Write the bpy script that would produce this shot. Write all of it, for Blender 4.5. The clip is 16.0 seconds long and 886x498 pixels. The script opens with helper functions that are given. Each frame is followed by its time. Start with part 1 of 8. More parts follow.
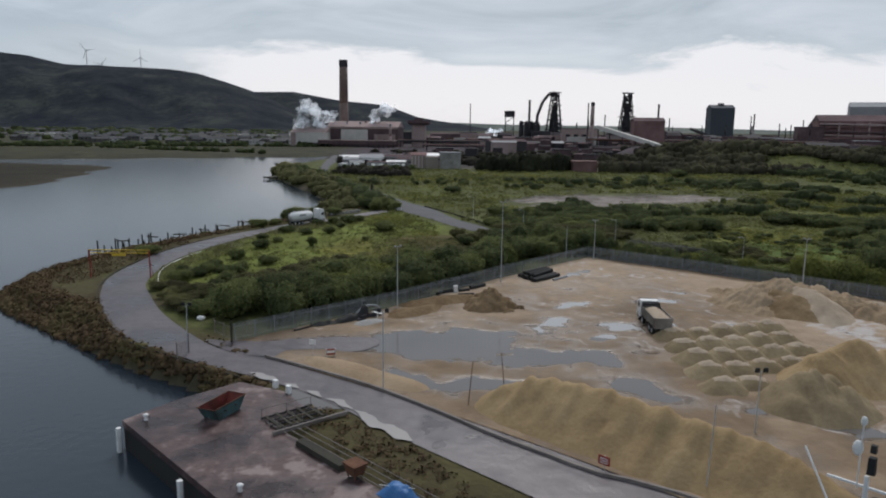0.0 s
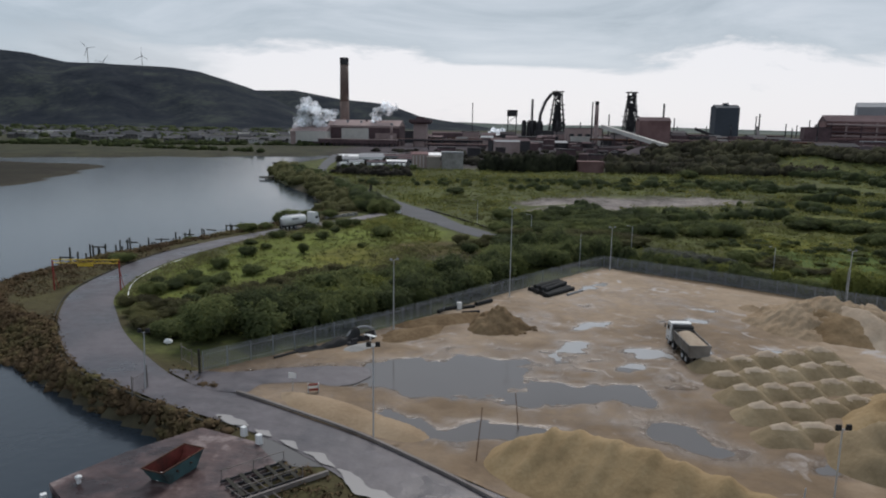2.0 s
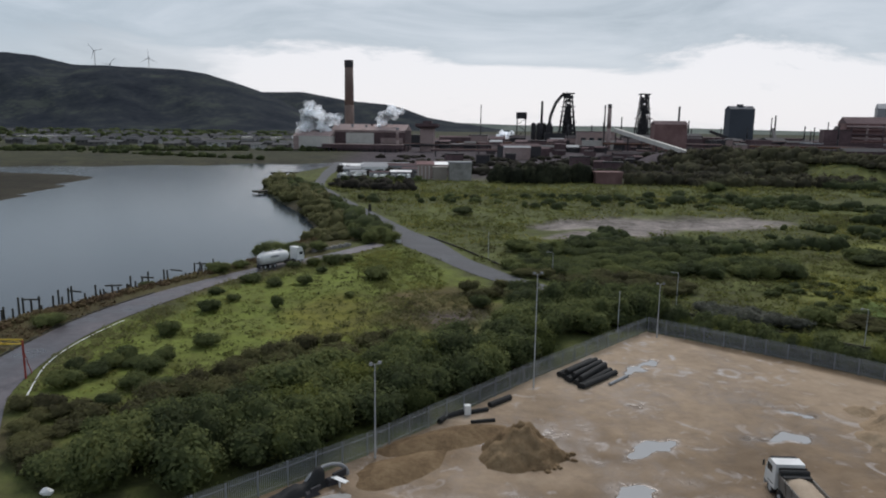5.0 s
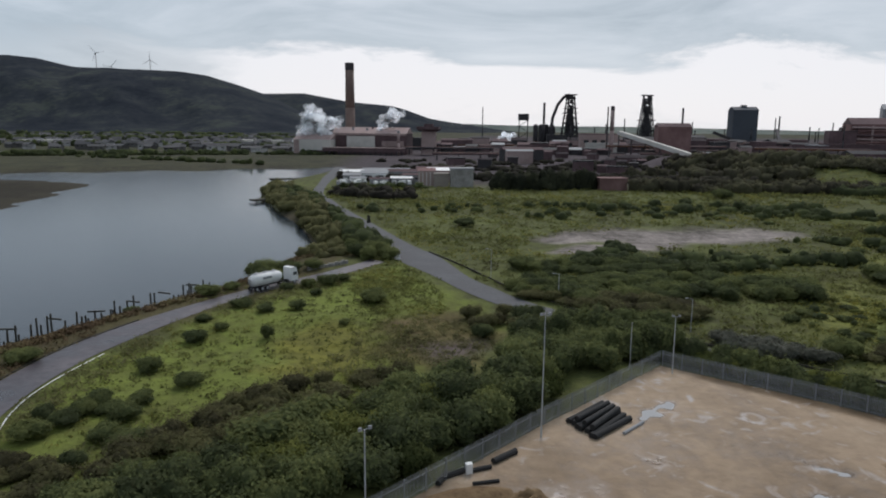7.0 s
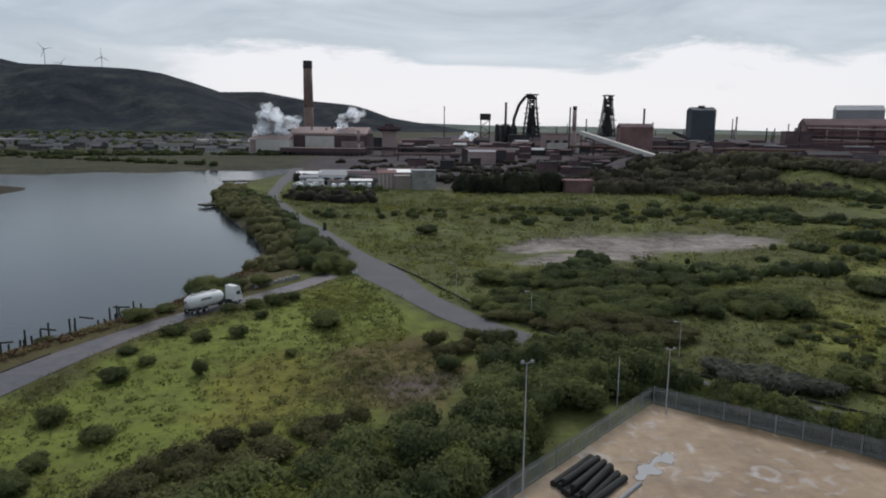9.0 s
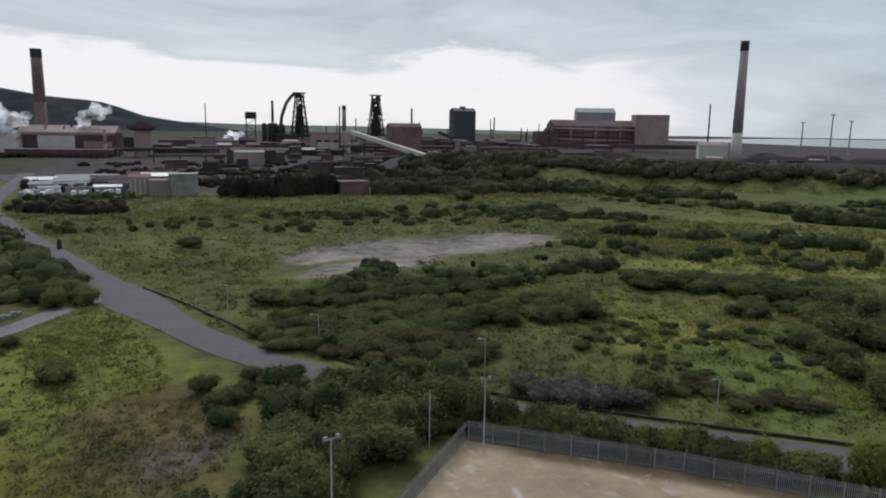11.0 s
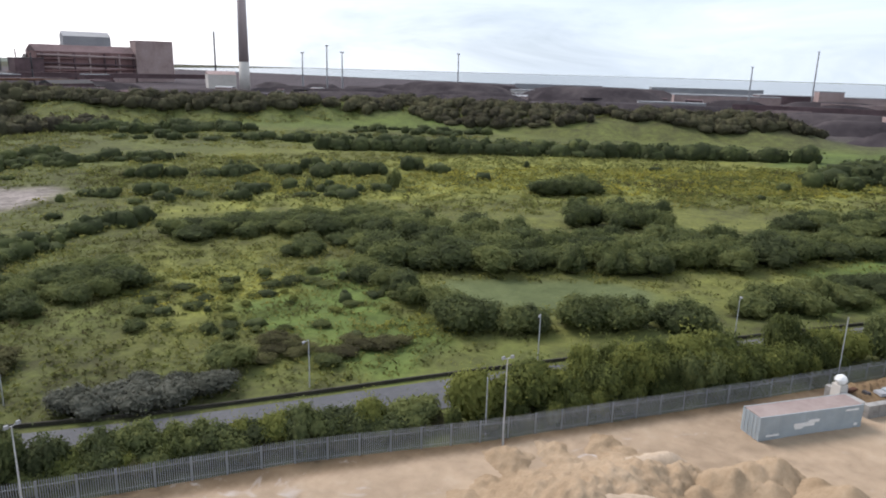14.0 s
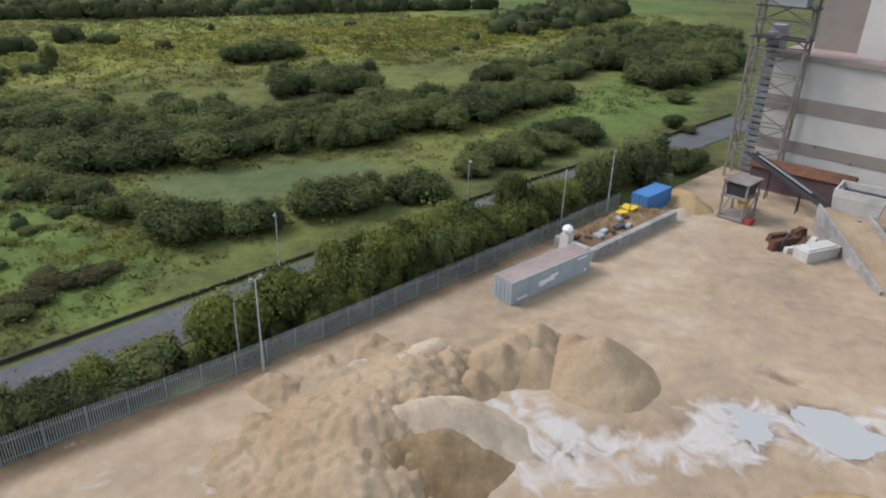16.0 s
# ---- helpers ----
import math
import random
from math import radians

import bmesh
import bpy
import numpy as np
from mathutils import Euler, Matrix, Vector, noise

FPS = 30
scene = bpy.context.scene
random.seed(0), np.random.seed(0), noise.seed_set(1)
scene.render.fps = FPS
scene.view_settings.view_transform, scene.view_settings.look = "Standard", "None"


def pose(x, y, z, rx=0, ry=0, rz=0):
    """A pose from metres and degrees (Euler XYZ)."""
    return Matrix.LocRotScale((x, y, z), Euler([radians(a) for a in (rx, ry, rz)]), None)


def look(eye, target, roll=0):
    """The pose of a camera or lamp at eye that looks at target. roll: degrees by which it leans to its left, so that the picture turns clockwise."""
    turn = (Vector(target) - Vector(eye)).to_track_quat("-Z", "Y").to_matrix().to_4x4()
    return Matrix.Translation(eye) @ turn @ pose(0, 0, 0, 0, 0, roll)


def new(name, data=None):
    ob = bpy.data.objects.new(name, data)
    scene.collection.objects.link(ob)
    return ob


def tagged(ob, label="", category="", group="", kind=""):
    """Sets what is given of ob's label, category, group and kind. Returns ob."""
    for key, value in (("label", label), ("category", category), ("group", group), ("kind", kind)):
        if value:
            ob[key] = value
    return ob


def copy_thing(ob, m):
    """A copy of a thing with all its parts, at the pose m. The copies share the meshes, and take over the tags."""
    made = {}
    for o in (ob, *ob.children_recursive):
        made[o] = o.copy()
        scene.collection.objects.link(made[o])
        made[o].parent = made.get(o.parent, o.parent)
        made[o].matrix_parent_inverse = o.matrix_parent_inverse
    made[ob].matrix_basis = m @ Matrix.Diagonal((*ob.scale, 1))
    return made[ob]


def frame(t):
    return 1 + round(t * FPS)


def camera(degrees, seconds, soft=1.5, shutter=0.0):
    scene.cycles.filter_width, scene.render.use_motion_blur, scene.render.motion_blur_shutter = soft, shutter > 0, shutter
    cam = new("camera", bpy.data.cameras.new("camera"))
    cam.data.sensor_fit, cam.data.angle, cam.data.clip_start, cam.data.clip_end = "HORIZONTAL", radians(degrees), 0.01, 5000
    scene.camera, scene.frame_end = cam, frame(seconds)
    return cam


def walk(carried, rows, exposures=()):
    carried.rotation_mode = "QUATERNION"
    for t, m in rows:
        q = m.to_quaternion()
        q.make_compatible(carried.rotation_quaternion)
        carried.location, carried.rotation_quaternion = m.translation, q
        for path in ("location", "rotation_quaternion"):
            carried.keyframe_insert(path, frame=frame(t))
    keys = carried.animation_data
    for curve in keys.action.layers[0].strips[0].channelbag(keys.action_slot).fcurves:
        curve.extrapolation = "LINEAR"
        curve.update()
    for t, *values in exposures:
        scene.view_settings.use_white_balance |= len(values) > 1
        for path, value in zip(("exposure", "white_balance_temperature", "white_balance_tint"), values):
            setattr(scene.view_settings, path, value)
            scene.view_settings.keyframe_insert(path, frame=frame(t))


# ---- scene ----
cam = camera(64.8, 16.0, soft=2.0)
PATH = [
    (0, (2.213, 5.161, 26.724), (2.022, 7.121, 26.375), 0.70),
    (0.5, (1.789, 8.759, 26.627), (1.598, 10.719, 26.278), 0.70),
    (1, (1.420, 11.470, 26.675), (1.229, 13.430, 26.324), 0.80),
    (1.5, (1.266, 14.263, 26.590), (1.072, 16.223, 26.239), 0.80),
    (2, (0.863, 17.339, 26.414), (0.668, 19.298, 26.063), 0.90),
    (2.25, (0.448, 23.794, 26.490), (0.247, 25.752, 26.139), 0.70),
    (2.5, (0.032, 30.248, 26.566), (-0.174, 32.207, 26.215), 0.50),
    (3, (-0.291, 34.005, 27.191), (-0.501, 35.963, 26.841), 0.70),
    (3.5, (-0.631, 36.912, 28.186), (-0.844, 38.870, 27.836), 0.60),
    (4, (-0.903, 39.646, 29.076), (-1.117, 41.604, 28.726), 0.70),
    (6.5, (-1.767, 50.418, 32.857), (-1.991, 52.374, 32.507), 0.60),
    (7, (-1.842, 52.138, 33.511), (-2.067, 54.095, 33.162), 0.50),
    (7.5, (-2.094, 55.880, 34.052), (-2.322, 57.837, 33.705), 0.30),
    (8, (-2.440, 58.583, 34.128), (-2.667, 60.539, 33.779), 0.40),
    (10.5, (-3.637, 78.353, 34.100), (-3.310, 80.296, 33.756), 0.80),
    (11, (-3.536, 81.085, 34.021), (-3.019, 82.987, 33.678), 0.90),
    (11.5, (-3.394, 83.460, 34.075), (-2.690, 85.301, 33.733), 1.00),
    (12, (-3.046, 86.022, 34.085), (-2.150, 87.777, 33.745), 1.20),
    (12.5, (-2.309, 88.787, 34.070), (-1.213, 90.425, 33.732), 1.20),
    (13, (-1.341, 91.324, 33.960), (-0.065, 92.825, 33.616), 1.30),
    (13.5, (-0.073, 93.746, 33.973), (1.364, 95.079, 33.577), 1.40),
    (14, (1.013, 95.915, 33.868), (2.575, 97.058, 33.363), 1.60),
    (14.5, (1.890, 97.592, 33.605), (3.524, 98.578, 33.006), 1.90),
    (15, (3.672, 99.459, 34.004), (5.361, 100.220, 33.250), 1.80),
    (15.5, (5.776, 101.139, 34.110), (7.501, 101.678, 33.253), 1.90),
    (16, (7.519, 102.398, 34.334), (9.295, 102.732, 33.478), 1.90),
]
EXPOSURE = [(0.0, -0.12, 6400, 14.5), (8.0, -0.08, 6400, 14.5), (10.5, -0.08, 6400, 14.5), (11.5, 0.02, 6400, 14.5), (12.5, 0.35, 6500, 18.0), (13.4, 0.56, 6500, 18.0),
            (14.0, 0.86, 6500, 18.0), (14.9, 0.92, 6500, 18.0), (15.3, 0.86, 6500, 17.5), (16.0, 0.68, 6300, 15.0)]
walk(cam, [(t, look(eye, target, roll)) for t, eye, target, roll in PATH], EXPOSURE)

# ---- world and sun ----
SUN_AZ, SUN_EL = radians(3.0), radians(46.0)          # azimuth clockwise from +y
world = bpy.data.worlds.new("overcast_sky")
scene.world = world
world.use_nodes = True
wt = world.node_tree
wt.nodes.clear()


def wnode(kind, **values):
    n = wt.nodes.new(kind)
    for key, value in values.items():
        n.inputs[key].default_value = value
    return n


def wramp(stops):
    n = wt.nodes.new("ShaderNodeValToRGB")
    while len(n.color_ramp.elements) < len(stops):
        n.color_ramp.elements.new(0.5)
    for e, (pos, col) in zip(n.color_ramp.elements, stops):
        e.position, e.color = pos, (*col, 1)
    return n


def wmix(fac, a, b):
    n = wt.nodes.new("ShaderNodeMixRGB")
    for sock, src in zip(n.inputs, (fac, a, b)):
        wt.links.new(src, sock)
    return n.outputs[0]


coord = wt.nodes.new("ShaderNodeTexCoord")
sep = wt.nodes.new("ShaderNodeSeparateXYZ")
wt.links.new(coord.outputs["Generated"], sep.inputs[0])
stretch = wt.nodes.new("ShaderNodeMapping")
stretch.inputs["Scale"].default_value = (1.0, 1.0, 4.6)
stretch.inputs["Rotation"].default_value = (0, radians(3), 0)
wt.links.new(coord.outputs["Generated"], stretch.inputs[0])
cloud = wnode("ShaderNodeTexNoise", Scale=3.4, Detail=8.0, Roughness=0.6, Distortion=0.5)
wt.links.new(stretch.outputs[0], cloud.inputs[0])
sky = wt.nodes.new("ShaderNodeTexSky")
sky.sky_type, sky.sun_disc = "NISHITA", False
sky.sun_elevation, sky.sun_rotation = SUN_EL, SUN_AZ
skyscale = wt.nodes.new("ShaderNodeMixRGB")
skyscale.blend_type, skyscale.inputs[0].default_value, skyscale.inputs[2].default_value = "MULTIPLY", 1.0, (0.10, 0.10, 0.10, 1)
wt.links.new(sky.outputs[0], skyscale.inputs[1])
# grey deck of cloud, with its lighter and darker billows
deck = wramp([(0.30, (0.385, 0.46, 0.505)), (0.46, (0.51, 0.59, 0.635)), (0.60, (0.605, 0.68, 0.725)), (0.76, (0.715, 0.78, 0.815))])
wt.links.new(cloud.outputs[0], deck.inputs[0])
# the bright break between deck and horizon, strongest towards the hidden sun
toward = wt.nodes.new("ShaderNodeVectorMath")
toward.operation = "DOT_PRODUCT"
toward.inputs[1].default_value = (math.sin(SUN_AZ), math.cos(SUN_AZ), 0.0)
wt.links.new(coord.outputs["Generated"], toward.inputs[0])
opening = wt.nodes.new("ShaderNodeMath")        # the break's ragged ends
opening.operation = "MULTIPLY_ADD"
opening.inputs[1].default_value = 0.16
wt.links.new(cloud.outputs[0], opening.inputs[0])
wt.links.new(toward.outputs["Value"], opening.inputs[2])
glow = wramp([(0.0, (0.0, 0.0, 0.0)), (0.84, (0.15, 0.15, 0.15)), (0.945, (0.45, 0.45, 0.45)), (0.975, (1.0, 1.0, 1.0))])
wt.links.new(opening.outputs[0], glow.inputs[0])
edge = wt.nodes.new("ShaderNodeMath")
edge.operation = "MULTIPLY_ADD"
edge.inputs[1].default_value, edge.inputs[2].default_value = 0.26, -0.125
wt.links.new(cloud.outputs[0], edge.inputs[0])
height = wt.nodes.new("ShaderNodeMath")
height.operation = "ADD"
wt.links.new(sep.outputs[2], height.inputs[0])
wt.links.new(edge.outputs[0], height.inputs[1])
band = wramp([(0.0, (0.85, 0.85, 0.85)), (0.02, (1.0, 1.0, 1.0)), (0.084, (1.0, 1.0, 1.0)), (0.112, (0.0, 0.0, 0.0))])
wt.links.new(height.outputs[0], band.inputs[0])
break_amount = wt.nodes.new("ShaderNodeMixRGB")
break_amount.blend_type, break_amount.inputs[0].default_value = "MULTIPLY", 1.0
wt.links.new(glow.outputs[0], break_amount.inputs[1])
wt.links.new(band.outputs[0], break_amount.inputs[2])
bright = wnode("ShaderNodeRGB")
bright.outputs[0].default_value = (0.92, 0.935, 0.94, 1)
lit = wmix(break_amount.outputs[0], deck.outputs[0], bright.outputs[0])
away = wramp([(0.0, (0.85, 0.87, 0.90)), (0.1, (0.76, 0.81, 0.85)), (0.45, (0.78, 0.83, 0.87)), (0.72, (0.90, 0.935, 0.96)), (0.93, (1.0, 1.0, 1.0))])
wt.links.new(toward.outputs["Value"], away.inputs[0])
dimmed = wt.nodes.new("ShaderNodeMixRGB")
dimmed.blend_type, dimmed.inputs[0].default_value = "MULTIPLY", 1.0
wt.links.new(lit, dimmed.inputs[1])
wt.links.new(away.outputs[0], dimmed.inputs[2])
lit = dimmed.outputs[0]
cover = wt.nodes.new("ShaderNodeMixRGB")
cover.inputs[0].default_value = 0.92
wt.links.new(skyscale.outputs[0], cover.inputs[1])
wt.links.new(lit, cover.inputs[2])
back = wt.nodes.new("ShaderNodeBackground")
back.inputs["Strength"].default_value = 1.0
wt.links.new(cover.outputs[0], back.inputs[0])
wout = wt.nodes.new("ShaderNodeOutputWorld")
wt.links.new(back.outputs[0], wout.inputs[0])

sun = new("sun", bpy.data.lights.new("sun", "SUN"))
sun.data.energy, sun.data.angle, sun.data.color = 2.0, radians(24), (1.0, 0.96, 0.9)
sun_from = Vector((math.sin(SUN_AZ) * math.cos(SUN_EL), math.cos(SUN_AZ) * math.cos(SUN_EL), math.sin(SUN_EL)))
sun.matrix_world = look(sun_from * 300, (0, 0, 0))

# ---- materials ----
def material(name, colours, rough=0.85, scale=1.0, big=0.08, bump=0.3, metal=0.0, per_object=0.0, streak=None, wet=0.0, contrast=1.0, spec=0.4, leafy=0.0):
    """A surface of two to four colours mixed by noise at two scales, with fine relief. scale: grains a metre; big: patches a metre."""
    m = bpy.data.materials.new(name)
    m.use_nodes = True
    t = m.node_tree
    p = t.nodes["Principled BSDF"]
    p.inputs["Metallic"].default_value = metal
    p.inputs["Specular IOR Level"].default_value = spec
    g = t.nodes.new("ShaderNodeNewGeometry")
    place = g.outputs["Position"]
    if streak:
        mp = t.nodes.new("ShaderNodeMapping")
        mp.inputs["Scale"].default_value = streak
        t.links.new(place, mp.inputs[0])
        place = mp.outputs[0]

    def tex(s, detail=5.0, rough_=0.6):
        n = t.nodes.new("ShaderNodeTexNoise")
        n.inputs["Scale"].default_value, n.inputs["Detail"].default_value, n.inputs["Roughness"].default_value = s, detail, rough_
        t.links.new(place, n.inputs[0])
        return n.outputs[0]

    fine, patch = tex(scale), tex(big, 4.0, 0.65)
    blend = t.nodes.new("ShaderNodeMath")
    blend.operation = "MULTIPLY_ADD"
    blend.inputs[1].default_value = 0.42 * contrast
    t.links.new(fine, blend.inputs[0])
    half = t.nodes.new("ShaderNodeMath")
    half.operation = "MULTIPLY_ADD"
    half.inputs[1].default_value, half.inputs[2].default_value = 0.95 * contrast, 0.5 - 0.685 * contrast
    t.links.new(patch, half.inputs[0])
    t.links.new(half.outputs[0], blend.inputs[2])
    value = blend.outputs[0]
    if per_object:
        info = t.nodes.new("ShaderNodeObjectInfo")
        add = t.nodes.new("ShaderNodeMath")
        add.operation = "MULTIPLY_ADD"
        add.inputs[1].default_value = per_object
        t.links.new(info.outputs["Random"], add.inputs[0])
        minus = t.nodes.new("ShaderNodeMath")
        minus.operation = "SUBTRACT"
        minus.inputs[1].default_value = per_object / 2
        t.links.new(value, minus.inputs[0])
        t.links.new(minus.outputs[0], add.inputs[2])
        value = add.outputs[0]
    if leafy:
        piece = t.nodes.new("ShaderNodeMath")
        piece.operation = "MULTIPLY_ADD"
        piece.inputs[1].default_value = 0.3
        t.links.new(g.outputs["Random Per Island"], piece.inputs[0])
        level = t.nodes.new("ShaderNodeMath")
        level.operation = "SUBTRACT"
        level.inputs[1].default_value = 0.15
        t.links.new(value, level.inputs[0])
        t.links.new(level.outputs[0], piece.inputs[2])
        value = piece.outputs[0]
    ramp = t.nodes.new("ShaderNodeValToRGB")
    while len(ramp.color_ramp.elements) < len(colours):
        ramp.color_ramp.elements.new(0.5)
    for k, (e, c) in enumerate(zip(ramp.color_ramp.elements, colours)):
        e.position = 0.28 + 0.44 * k / max(1, len(colours) - 1)
        e.color = (*c, 1)
    t.links.new(value, ramp.inputs[0])
    t.links.new(ramp.outputs[0], p.inputs["Base Color"])
    r = t.nodes.new("ShaderNodeMapRange")
    r.inputs["From Min"].default_value, r.inputs["From Max"].default_value = 0.35, 0.65
    r.inputs["To Min"].default_value, r.inputs["To Max"].default_value = max(0.03, rough - wet), min(1, rough + 0.08)
    t.links.new(patch, r.inputs["Value"])
    t.links.new(r.outputs[0], p.inputs["Roughness"])
    if bump:
        b = t.nodes.new("ShaderNodeBump")
        b.inputs["Strength"].default_value, b.inputs["Distance"].default_value = bump, 0.5 / scale
        t.links.new(fine, b.inputs["Height"])
        t.links.new(b.outputs[0], p.inputs["Normal"])
    if leafy:
        glow_through, blend_ = t.nodes.new("ShaderNodeBsdfTranslucent"), t.nodes.new("ShaderNodeMixShader")
        blend_.inputs[0].default_value = leafy
        t.links.new(ramp.outputs[0], glow_through.inputs[0])
        t.links.new(p.outputs[0], blend_.inputs[1])
        t.links.new(glow_through.outputs[0], blend_.inputs[2])
        t.links.new(blend_.outputs[0], t.nodes["Material Output"].inputs[0])
    return m


SAND = material("damp_yellow_sand", [(0.23, 0.155, 0.08), (0.31, 0.22, 0.118), (0.40, 0.295, 0.17)], 0.95, 2.6, 0.16, 0.35, contrast=0.9, spec=0.12)
SAND_PALE = material("dry_beige_sand", [(0.235, 0.167, 0.104), (0.312, 0.23, 0.15), (0.39, 0.298, 0.205)], 0.95, 2.4, 0.14, 0.35, contrast=0.95, spec=0.1)
KHAKI = material("damp_khaki_sand", [(0.2, 0.15, 0.088), (0.262, 0.202, 0.124), (0.335, 0.266, 0.17)], 0.95, 2.4, 0.16, 0.35, contrast=1.0, spec=0.12)
SAND_DRY = material("dry_pale_sand_and_lit_crest", [(0.33, 0.255, 0.185), (0.42, 0.335, 0.25), (0.50, 0.41, 0.315)], 0.95, 2.4, 0.2, 0.3, contrast=0.9, spec=0.1)
SAND_BROWN = material("moist_brown_sand", [(0.165, 0.108, 0.058), (0.225, 0.155, 0.088), (0.29, 0.21, 0.128)], 0.95, 2.4, 0.16, 0.4, contrast=1.0, spec=0.1)
EARTH = material("brown_earth", [(0.10, 0.065, 0.038), (0.17, 0.115, 0.065), (0.24, 0.17, 0.10)], 0.95, 1.8, 0.3, 0.6, spec=0.1)
TARMAC = material("damp_tarmac", [(0.045, 0.039, 0.045), (0.075, 0.066, 0.074), (0.118, 0.106, 0.116)], 0.6, 0.7, 0.09, 0.1, wet=0.36, contrast=1.4, spec=0.34)
OLDROAD = material("grey_access_road", [(0.066, 0.067, 0.073), (0.094, 0.095, 0.101), (0.128, 0.129, 0.134)], 0.85, 1.2, 0.12, 0.1, wet=0.1, spec=0.2)
CONCRETE = material("stained_concrete", [(0.16, 0.15, 0.14), (0.27, 0.26, 0.245), (0.38, 0.37, 0.35)], 0.85, 1.5, 0.2, 0.2)
DECK = material("wet_dark_quay_concrete", [(0.028, 0.014, 0.014), (0.054, 0.03, 0.03), (0.092, 0.056, 0.054), (0.23, 0.18, 0.17)], 0.7, 0.55, 0.16, 0.15, wet=0.5, contrast=1.9, spec=0.3)
LEAF = material("dark_green_leaves", [(0.074, 0.09, 0.044), (0.12, 0.143, 0.06), (0.182, 0.203, 0.077)], 0.9, 1.0, 0.14, 0.0, per_object=0.42, spec=0.1, leafy=0.5)
LEAF_DARK = material("evergreen_leaves", [(0.018, 0.02, 0.014), (0.03, 0.033, 0.02), (0.045, 0.048, 0.028)], 0.95, 0.4, 0.06, 0.0, spec=0.05, leafy=0.1)
LEAF_WOOD = material("dull_woodland_leaves", [(0.056, 0.051, 0.038), (0.092, 0.088, 0.056), (0.138, 0.132, 0.076)], 0.95, 0.3, 0.03, 0.0, spec=0.05, contrast=1.2, leafy=0.4)
LEAF_SOOT = material("sooty_brown_scrub_leaves", [(0.03, 0.027, 0.023), (0.044, 0.04, 0.031), (0.062, 0.058, 0.04)], 0.95, 0.2, 0.02, 0.0, spec=0.05, contrast=1.3, leafy=0.15)
LEAF_LIGHT = material("yellow_green_leaves", [(0.072, 0.088, 0.032), (0.126, 0.146, 0.046), (0.2, 0.216, 0.062)], 0.9, 1.0, 0.18, 0.0, per_object=0.55, spec=0.1, leafy=0.5)
LEAF_GREY = material("grey_green_willow_leaves", [(0.07, 0.075, 0.058), (0.125, 0.13, 0.104), (0.19, 0.195, 0.16)], 0.9, 1.2, 0.2, 0.0, per_object=0.2, spec=0.1, leafy=0.5)
LEAF_BROWN = material("brown_green_scrub_leaves", [(0.08, 0.074, 0.042), (0.126, 0.122, 0.058), (0.18, 0.176, 0.08)], 0.9, 1.2, 0.14, 0.0, per_object=0.4, spec=0.1, leafy=0.5)
SCRUB = material("low_scrub_growth", [(0.084, 0.08, 0.037), (0.112, 0.12, 0.041), (0.15, 0.166, 0.048), (0.24, 0.222, 0.066)], 0.95, 0.35, 0.04, 0.0, contrast=1.3, spec=0.08, leafy=0.5)
FLOWER = material("yellow_flowering_weeds", [(0.14, 0.145, 0.04), (0.25, 0.24, 0.05), (0.38, 0.33, 0.06)], 0.95, 0.5, 0.06, 0.0, spec=0.08, leafy=0.5)
BANK = material("brown_bank_vegetation", [(0.072, 0.048, 0.03), (0.105, 0.072, 0.04), (0.118, 0.102, 0.046)], 0.95, 0.8, 0.1, 0.2, spec=0.1)
BARK = material("grey_brown_bark", [(0.06, 0.045, 0.03), (0.10, 0.08, 0.06)], 0.95, 6.0, 0.8, 0.4)
# Distance haze is put into these two colours: bluish hillside, paler coastland.
HILLSIDE = material("hillside_heath_woods_and_haze", [(0.017, 0.022, 0.03), (0.025, 0.03, 0.038), (0.034, 0.04, 0.045), (0.056, 0.064, 0.058)], 1.0, 0.05, 0.006, 0.35, contrast=1.3, spec=0.03)
COASTLAND = material("haze_paled_coastal_fields", [(0.10, 0.12, 0.11), (0.15, 0.17, 0.15), (0.20, 0.21, 0.18)], 1.0, 0.02, 0.004, 0.1, spec=0.03)
STEEL = material("galvanised_steel", [(0.36, 0.37, 0.38), (0.48, 0.49, 0.50)], 0.55, 3.0, 0.5, 0.05, metal=0.15)
PALE_METAL = material("weathered_palisade_steel", [(0.19, 0.205, 0.215), (0.28, 0.295, 0.305)], 0.6, 2.0, 0.3, 0.05, metal=0.1, per_object=0.15)
RUST = material("rusty_steel", [(0.05, 0.022, 0.014), (0.10, 0.045, 0.026), (0.16, 0.075, 0.042)], 0.9, 1.5, 0.15, 0.3)
SKIPRED = material("rust_stained_red_paint", [(0.06, 0.02, 0.015), (0.13, 0.03, 0.022), (0.20, 0.045, 0.035)], 0.8, 2.5, 0.5, 0.1, contrast=1.3)
MAROON = material("iron_oxide_red_cladding", [(0.075, 0.05, 0.053), (0.11, 0.073, 0.076), (0.15, 0.102, 0.104)], 0.9, 0.3, 0.03, 0.1, contrast=1.3, spec=0.2)
DUSTRED = material("dusty_red_cladding", [(0.13, 0.075, 0.072), (0.19, 0.112, 0.106), (0.25, 0.155, 0.148)], 0.9, 0.2, 0.03, 0.1, contrast=1.2, spec=0.2)
PINK = material("dusty_pink_cladding", [(0.24, 0.175, 0.162), (0.32, 0.24, 0.225), (0.39, 0.305, 0.285)], 0.85, 0.3, 0.03, 0.1, spec=0.2)
CREAM = material("cream_cladding", [(0.44, 0.42, 0.385), (0.54, 0.51, 0.47), (0.60, 0.57, 0.52)], 0.8, 0.3, 0.03, 0.1)
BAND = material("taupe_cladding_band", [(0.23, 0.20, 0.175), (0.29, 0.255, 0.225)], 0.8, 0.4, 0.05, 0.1)
